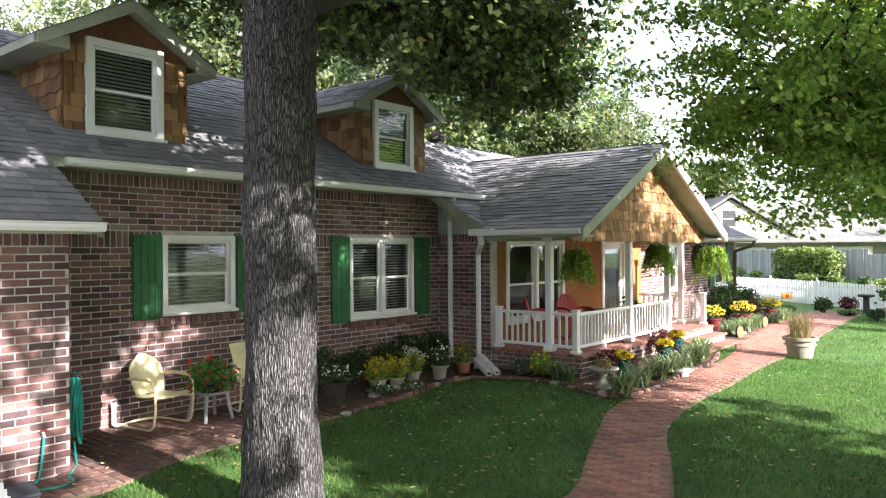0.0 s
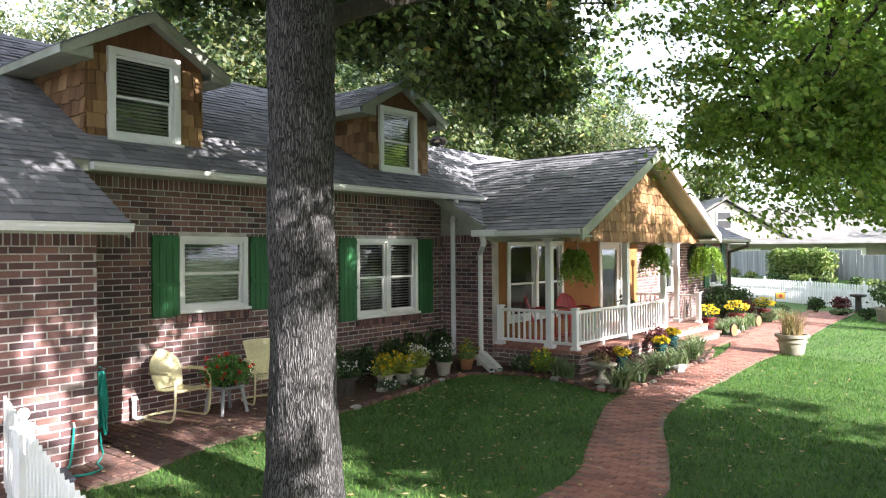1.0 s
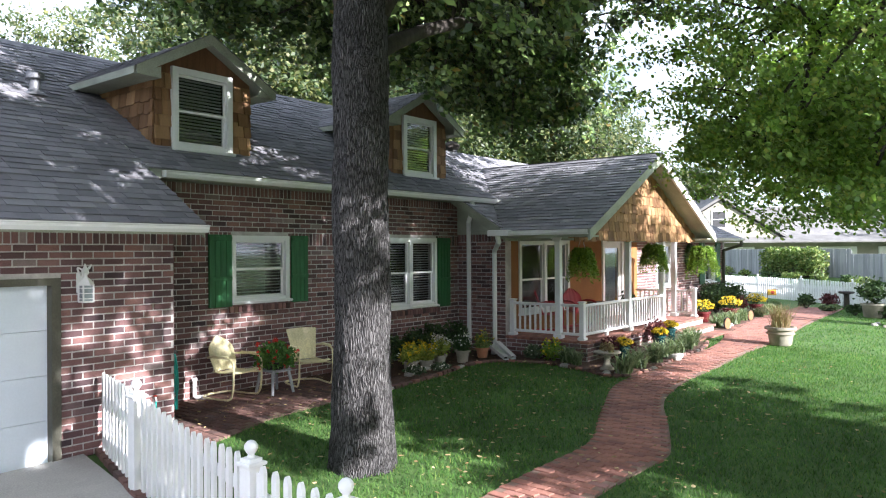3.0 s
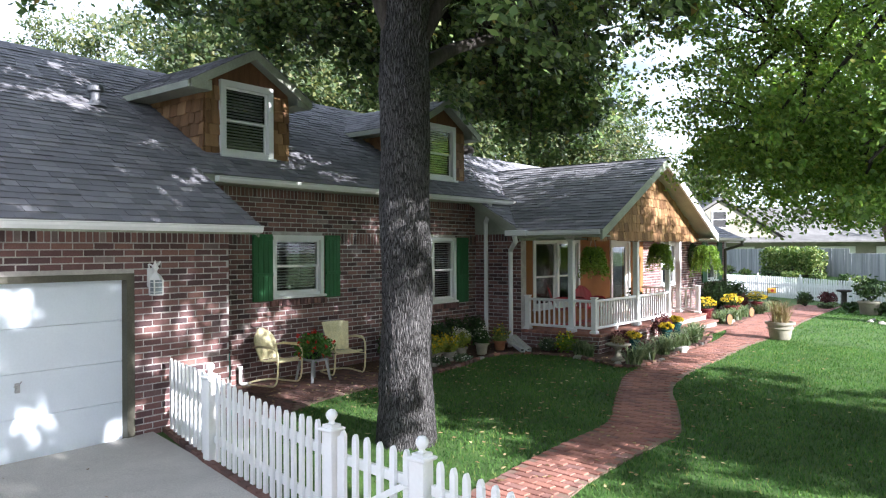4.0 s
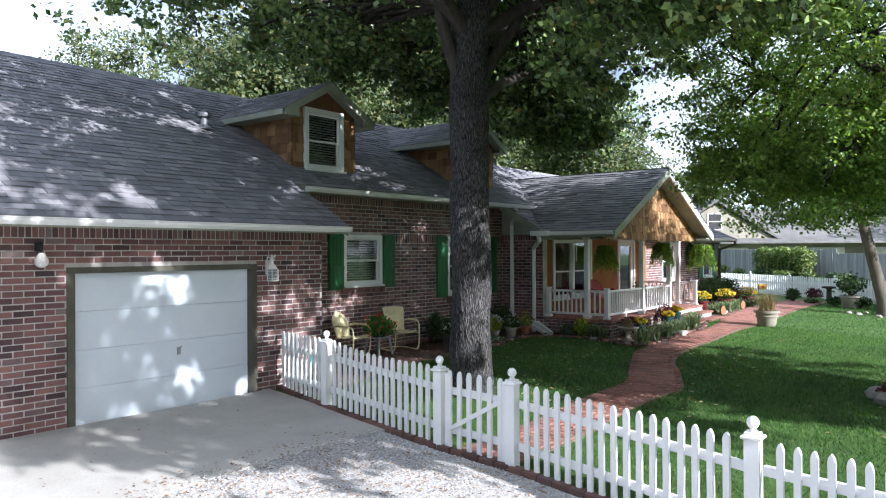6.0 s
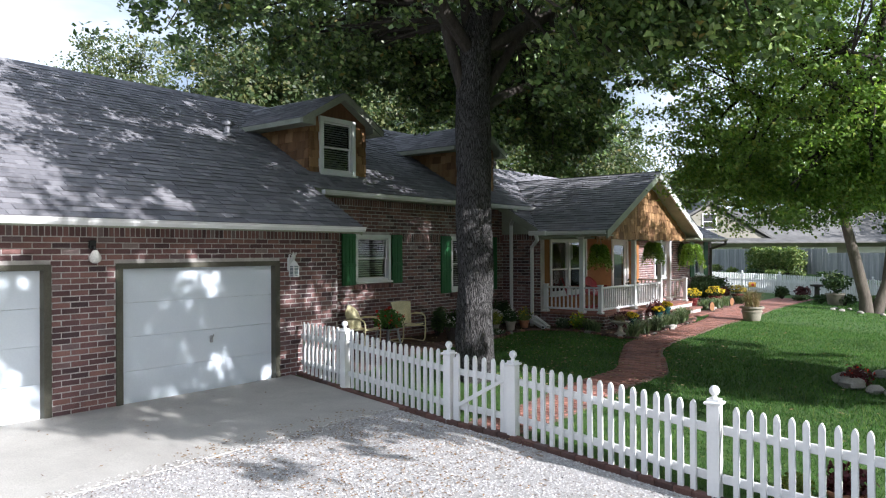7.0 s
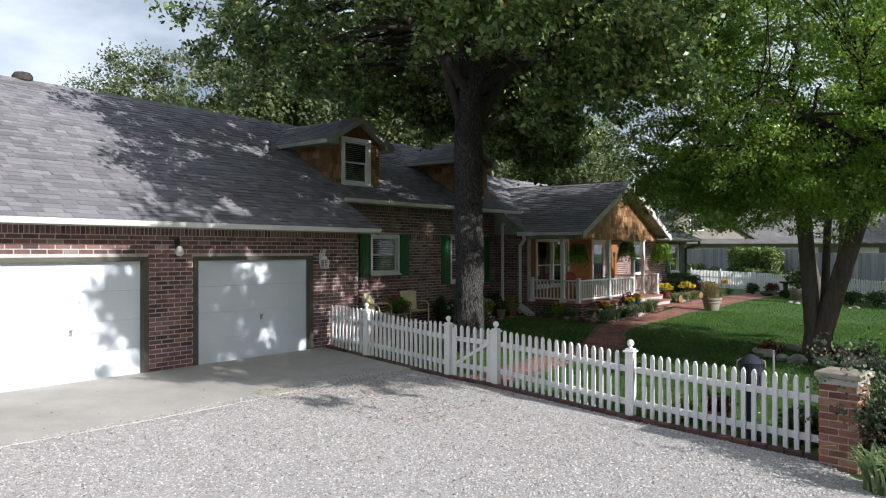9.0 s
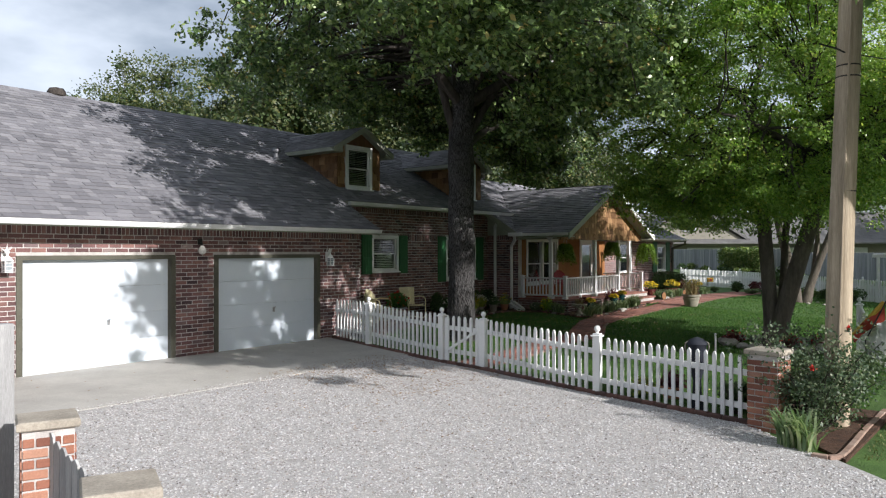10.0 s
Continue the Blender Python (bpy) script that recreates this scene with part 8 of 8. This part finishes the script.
part("rod", Geo().tube([(0, 0, -0.05), (0, 0, 1.12)], 0.014, 8), M_STEEL, t)
part("cap", Geo().ball((0, 0, 1.125), 0.018), M_STEEL, t)
t = thing("garden_planter", "tall dark slate lidded urn with pale side handles", "planter", (9.52, -1.13, gz(9.52, -1.13) - 0.02), 31)
part("bowl", Geo().lathe([(0.13, 0), (0.14, 0.04), (0.10, 0.08), (0.07, 0.20), (0.06, 0.46), (0.10, 0.60), (0.132, 0.72), (0.140, 0.86), (0.132, 0.96), (0.15, 0.985), (0.145, 1.01), (0.09, 1.06), (0.03, 1.085), (0.01, 1.09)], 20), M_CLOTH, t)
for s in (-1, 1):
    part("handle", Geo().tube([(s * 0.12, 0, 1.03), (s * 0.165, 0, 1.00), (s * 0.175, 0, 0.92), (s * 0.13, 0, 0.84)], 0.011, 7), M_POTGREY, t)
for x, y in ((8.15, 5.35), (9.35, 5.25), (9.8, 5.6)):
    flowering(x, y, 0.24, 0.34, M_REDPETAL, "red and maroon flowers at the tree foot", 260, M_MAROONLEAF, share=0.1, group="tree ring flowers")

# weathered timber fence by the left piers


def timber_fence(name, label, a, b, h, z0, pitch=0.14, gap=0.004, group="", curve=0.0, rails=True, wood=None):
    wood = wood or M_GREYWOOD
    t = thing(name, label, "fence", group=group)
    L = math.dist(a, b)
    ang = math.degrees(math.atan2(b[1] - a[1], b[0] - a[0]))
    n = int(L / pitch)
    shared = {}
    for k in range(n):
        u = (k + 0.5) / n
        hh = h - curve * math.sin(math.pi * min(1, u * 1.0) * 0.5) + 0.0
        hh = round(hh * 50) / 50
        if hh not in shared:
            w = pitch - gap
            shared[hh] = Geo().prism([(-w / 2, 0), (w / 2, 0), (w / 2, hh - 0.035), (w / 2 - 0.035, hh), (-w / 2 + 0.035, hh), (-w / 2, hh - 0.035)], "y", -0.009, 0.009).mesh("board", wood)
        ob = new("board", shared[hh])
        ob.parent = t
        ob.matrix_world = pose(a[0] + (b[0] - a[0]) * u, a[1] + (b[1] - a[1]) * u, z0 + random.uniform(-0.012, 0.006), 0, random.uniform(-0.4, 0.4), ang)
    if rails:
        m = pose(a[0], a[1], z0, 0, 0, ang)
        for zr in (0.25, h * 0.5, h - curve - 0.18):
            part("rail", Geo().cbox((L / 2, 0.03, zr), (L, 0.04, 0.085), 0.005).move(m), wood, t)
    return t


timber_fence("timber_gate", "weathered grey timber gate panel between brick piers", (7.44, -9.50), (8.72, -9.56), 1.0, -0.22, 0.10, curve=0.26)
tf = timber_fence("timber_fence", "tall weathered grey timber fence beyond the pier", (6.72, -9.58), (3.0, -10.4), 1.62, -0.15, 0.15)
part("post", Geo().cbox((6.74, -9.54, 0.70), (0.11, 0.11, 1.7), 0.008), M_GREYWOOD, tf)

# ---- far side: fences, hedge, neighbour ----
far_fence = thing("far_picket_fence", "white picket fence at the back of the lawn", "fence")
FF = [(-4.6, 37.0), (-2.2, 35.3), (0.2, 33.6), (2.6, 31.9), (5.0, 30.2), (7.4, 28.5), (9.8, 26.8), (12.2, 25.1), (14.6, 23.4)]
for a, b in zip(FF, FF[1:]):
    za, zb = gz(*a) - 0.02, gz(*b) - 0.02
    fence_post(far_fence, a[0], a[1], za, za + 1.22)
    pickets_between(far_fence, (a[0], a[1], za), (b[0], b[1], zb), 1.04, 0.15, width=0.082)
low = thing("garden_wall", "low pale garden wall below the far fence", "wall")
for a, b in zip(FF, FF[1:]):
    L = math.dist(a, b)
    part("course", Geo().cbox((L / 2, 0, 0.32), (L, 0.16, 0.84), 0.01).move(pose(a[0] + 0.35, a[1] + 0.5, gz(*a), 0, 0, math.degrees(math.atan2(b[1] - a[1], b[0] - a[0])))), M_PALEWALL, low)
WF = [(-14, 53.5), (-6.8, 49.2), (0.4, 44.9), (7.6, 40.6), (14.8, 36.3), (22, 32)]
for a, b in zip(WF, WF[1:]):
    timber_fence("privacy_fence", "tall silvery timber privacy fence behind the garden", a, b, 1.78, gz((a[0] + b[0]) / 2, (a[1] + b[1]) / 2) - 0.05, 0.155, group="privacy fence", wood=M_PALEWOOD)
hd = thing("hedge", "clipped climbing hedge against the timber fence", "hedge", (-2.9, 45.4, gz(-2.9, 45.4)), -31)
part("frame", Geo().box(-2.2, -0.15, 0, 2.2, 0.15, 0.6), M_BARK2, hd)
n = 5200
p = np.stack([rng.uniform(-2.3, 2.3, n), rng.uniform(-0.5, 0.5, n), rng.uniform(0.15, 1.9, n)], 1)
p[:, 2] *= 1 - 0.10 * np.abs(np.sin(p[:, 0] * 2.1)) - 0.12 * (np.abs(p[:, 0]) / 2.6) ** 4
v, f = leaves(p, 0.17, 0.11)
plant_mesh(hd, "foliage", v, f, M_LEAF_HEDGE)
hd = thing("hedge", "long green hedge along the side boundary", "hedge", (17.5, 33.2, gz(17, 33)), -30)
part("frame", Geo().box(-4.0, -0.2, 0, 4.0, 0.2, 0.8), M_BARK2, hd)
n = 6000
p = np.stack([rng.uniform(-4.4, 4.4, n), rng.uniform(-0.6, 0.6, n), rng.uniform(0.1, 2.3, n)], 1)
v, f = leaves(p, 0.2, 0.13)
plant_mesh(hd, "foliage", v, f, M_LEAF_BUSH)
for x, y, r, h, m in ((1.5, 28.6, 0.42, 0.62, M_LEAF_BUSH), (2.1, 29.8, 0.40, 0.6, M_MAROONLEAF), (2.5, 27.6, 0.42, 0.30, M_BLADE), (4.6, 25.6, 0.5, 0.5, M_LEAF_BUSH), (5.6, 25.2, 0.6, 0.55, M_LEAF_HEDGE), (3.6, 26.3, 0.45, 0.4, M_LEAF_BUSH), (6.6, 24.6, 0.5, 0.6, M_LEAF_BUSH), (7.6, 24.0, 0.6, 0.7, M_LEAF_BUSH), (0.5, 28.0, 0.35, 0.28, M_BLADE)):
    bush(x, y, r, h, m, "rounded garden shrub at the end of the lawn", 900, 0.09, group="far shrubs")
t = thing("stone_table", "dark stone pedestal table at the end of the lawn", "table", (2.6, 30.6, gz(2.6, 30.6)))
part("pedestal", Geo().lathe([(0.17, 0), (0.16, 0.05), (0.12, 0.1), (0.11, 0.56), (0.14, 0.62)], 14), M_BARK2, t)
part("top", Geo().lathe([(0.14, 0.60), (0.29, 0.63), (0.31, 0.69), (0.28, 0.71), (0.02, 0.71)], 20), M_BARK2, t)
t = thing("planter", "large tan planter with a leafy shrub at the lawn end", "planter", (4.3, 25.4, gz(4.3, 25.4)))
pot(t, 0.36, 0.5, M_POTGREY)
v, f = leaves(cloud(700, (0, 0, 0.95), (0.6, 0.6, 0.45), rng, 0.2), 0.13, 0.08)
plant_mesh(t, "foliage", v, f, M_LEAF_BUSH)
t = thing("garden_flag", "yellow and orange garden flag on a short pole", "flag", (0.55, 26.6, gz(0.55, 26.6)), 35)
part("pole", Geo().tube([(0, 0, 0), (0, 0, 0.78), (0.4, 0, 0.78)], 0.012, 6), M_BLACK, t)
part("cloth", Geo().cbox((0.17, 0.0, 0.66), (0.34, 0.012, 0.22), 0.004), M_YELLOWFLAG, t)
part("emblem", Geo().lathe([(0.07, -0.01), (0.075, 0.0), (0.07, 0.01), (0.01, 0.011)], 14).move(pose(0.19, 0, 0.66, 90, 0, 0)), M_REDFLAG, t)

for k in range(13):
    u = (k + 0.5) / 13
    x, y = -9.0 + u * 18.5 + random.uniform(-0.3, 0.3), 47.6 - u * 11.2
    bush(x, y, random.uniform(0.5, 0.8), random.uniform(0.35, 0.7), M_LEAF_HEDGE if k % 3 else M_LEAF_BUSH, "low perennial clump before the timber fence", 320, 0.14, "perennial", 5, "plant", "far perennials")
# neighbour's house
nb = thing("neighbour_house", "cream sided house with pale roofs beyond the fence", "house", (-7.7, 62.7, 0.35), 38)
nw = part("wall", Geo().box(-16, 0, 0, 16, 9, 3.0), M_SIDING, nb, "cream lap siding wall")
for k in range(15):
    part("lap_board", Geo().cbox((0, -0.02, 0.1 + k * 0.2), (32, 0.03, 0.19), 0.008), M_SIDING, nw)
part("roof", Geo().prism([(-0.6, 2.9), (4.5, 5.6), (9.6, 2.9), (9.6, 3.05), (4.5, 5.8), (-0.6, 3.05)], "x", -16.6, 16.6), M_FARROOF, nb, "pale grey shingle roof")
part("gable_wall", Geo().prism([(-11.0, 2.7), (-5.6, 6.0), (-0.2, 2.7)], "y", -1.1, -0.9), M_SIDING, nb, "cream gable end")
part("gable_roof", Geo().prism([(-11.5, 2.55), (-5.6, 6.15), (0.3, 2.55), (0.3, 2.75), (-5.6, 6.4), (-11.5, 2.75)], "y", -1.4, 5.0), M_FARROOF, nb, "pale grey gable roof")
part("porch_roof", Geo().prism([(-2.4, 2.5), (0.2, 3.2), (0.2, 3.35), (-2.4, 2.62)], "x", -9.5, 16), M_FARROOF, nb, "low porch roof")
nwd = new("window")
nwd.parent = nb
tagged(nwd, "small white window in the gable")
part("frame", Geo().box(-6.4, -1.16, 3.7, -5.1, -1.1, 3.8).box(-6.4, -1.16, 5.1, -5.1, -1.1, 5.2).box(-6.4, -1.16, 3.8, -6.3, -1.1, 5.1).box(-5.2, -1.16, 3.8, -5.1, -1.1, 5.1).box(-6.3, -1.16, 4.42, -5.2, -1.1, 4.48), M_VINYL, nwd)
part("pane", Geo().box(-6.3, -1.14, 3.8, -5.2, -1.12, 5.1), M_POTDARK, nwd)
for x0, x1 in ((-5.6, -2.4), (-0.6, 6.2), (8, 12)):
    gd = part("garage_door", Geo().box(x0, -0.10, 0, x1, -0.05, 2.15), M_WHITE, nb, "white panel garage door")
    for k in range(4):
        part("panel", Geo().cbox(((x0 + x1) / 2, -0.12, 0.28 + k * 0.53), (x1 - x0 - 0.1, 0.03, 0.5), 0.01), M_WHITE, gd)

# white arbour and street-side fence at the far right
ar = thing("garden_arbour", "white timber arbour in the far fence", "arbour", (8.9, 27.8, gz(8.9, 27.8)), -35)
for x in (-0.7, 0.7):
    for y in (-0.35, 0.35):
        part("post", Geo().cbox((x, y, 1.1), (0.10, 0.10, 2.2), 0.006), M_VINYL, ar)
for y in (-0.35, 0.35):
    part("beam", Geo().cbox((0, y, 2.22), (2.0, 0.06, 0.14), 0.01), M_VINYL, ar)
for k in range(7):
    part("slat", Geo().cbox((-0.8 + k * 0.267, 0, 2.32), (0.05, 1.1, 0.06), 0.006), M_VINYL, ar)
side = thing("street_fence", "white vinyl fence with a scooped top near the street", "fence")
for (x, y) in ((10.55, 6.3), (11.5, 3.5)):
    fence_post(side, x, y, gz(x, y) - 0.02, 1.12)
pickets_between(side, (10.57, 6.24, -0.08), (11.48, 3.56, -0.10), 1.05, 0.085, gap=0.04, dip=0.30, width=0.066)
t = thing("flag", "furled red and gold flag on a slanting staff", "flag", (10.95, 4.7, -0.85))
part("staff", Geo().tube([(0, 0, 0), (-0.05, -0.1, 1.2), (0.3, 0.0, 2.0)], 0.014, 6), M_BLACK, t)
g = Geo()
vs, fs = [], []
for i in range(9):
    for j in range(5):
        u, w = i / 8, j / 4
        vs.append((0.25 - u * 0.55 + 0.03 * math.sin(u * 7 + w), 0.02 + 0.06 * math.sin(u * 9 + w * 3), 1.95 - u * 0.65 - w * 0.34 * (1 - 0.5 * u)))
fs = [(i * 5 + j, (i + 1) * 5 + j, (i + 1) * 5 + j + 1, i * 5 + j + 1) for i in range(8) for j in range(4)]
k = len(vs)
vs += [(x, y + 0.006, z) for x, y, z in vs]
fs += [tuple(q + k for q in reversed(f)) for f in fs]
g.add(vs, fs)
g.smooth = True
part("cloth", g, M_REDFLAG, t)
part("border", Geo().tube([(0.26, 0.03, 1.97), (-0.02, 0.05, 1.62), (-0.3, 0.06, 1.3)], [0.05, 0.045, 0.03], 7), M_YELLOWFLAG, t)

# ---- path and patio bricks ----


def pave(parent, left, right, size_u, size_v, lift, near, limit, seedv, mat=None):
    """Bricks laid across a strip between two edges, row by row."""
    rd = random.Random(seedv)
    cum = [0]
    mid = [((a[0] + b[0]) / 2, (a[1] + b[1]) / 2) for a, b in zip(left, right)]
    for a, b in zip(mid, mid[1:]):
        cum.append(cum[-1] + math.dist(a, b))
    shared = Geo().cbox((0, 0, 0), (size_u - 0.008, size_v - 0.008, 0.05), 0.006).mesh("paver", mat or M_PAVER)
    made, vs, fs, row, s = 0, [], [], 0, 0.05
    base = Geo().cbox((0, 0, 0), (size_u - 0.008, size_v - 0.008, 0.05), 0.006)
    while s < cum[-1] - 0.05:
        L = [float(np.interp(s, cum, [p[k] for p in left])) for k in (0, 1)]
        R = [float(np.interp(s, cum, [p[k] for p in right])) for k in (0, 1)]
        W = math.dist(L, R)
        ang = math.degrees(math.atan2(R[1] - L[1], R[0] - L[0]))
        u = (0.5 if row % 2 else 0.0) * size_u + size_u * 0.5
        while u < W - size_u * 0.45:
            x, y = L[0] + (R[0] - L[0]) * u / W, L[1] + (R[1] - L[1]) * u / W
            m = pose(x, y, gz(x, y) + lift + rd.uniform(-0.003, 0.003), rd.uniform(-0.35, 0.35), rd.uniform(-0.35, 0.35), ang + rd.uniform(-1, 1))
            if made < limit and near(x, y):
                ob = new("paver", shared)
                ob.parent = parent
                ob.matrix_world = m
                made += 1
            else:
                k = len(vs)
                vs += [m @ Vector(p) for p in base.v]
                fs += [tuple(i + k for i in f) for f in base.f]
            u += size_u
        row += 1
        s += size_v
    ob = new("pavers", fast_mesh("pavers", vs, fs, mat or M_PAVER, True))
    ob.parent = parent
    tagged(ob, kind="stuff")


pave(garden_path, PATH_L, PATH_R, 0.21, 0.105, 0.006, lambda x, y: 1.5 < y < 7, 300, 1)
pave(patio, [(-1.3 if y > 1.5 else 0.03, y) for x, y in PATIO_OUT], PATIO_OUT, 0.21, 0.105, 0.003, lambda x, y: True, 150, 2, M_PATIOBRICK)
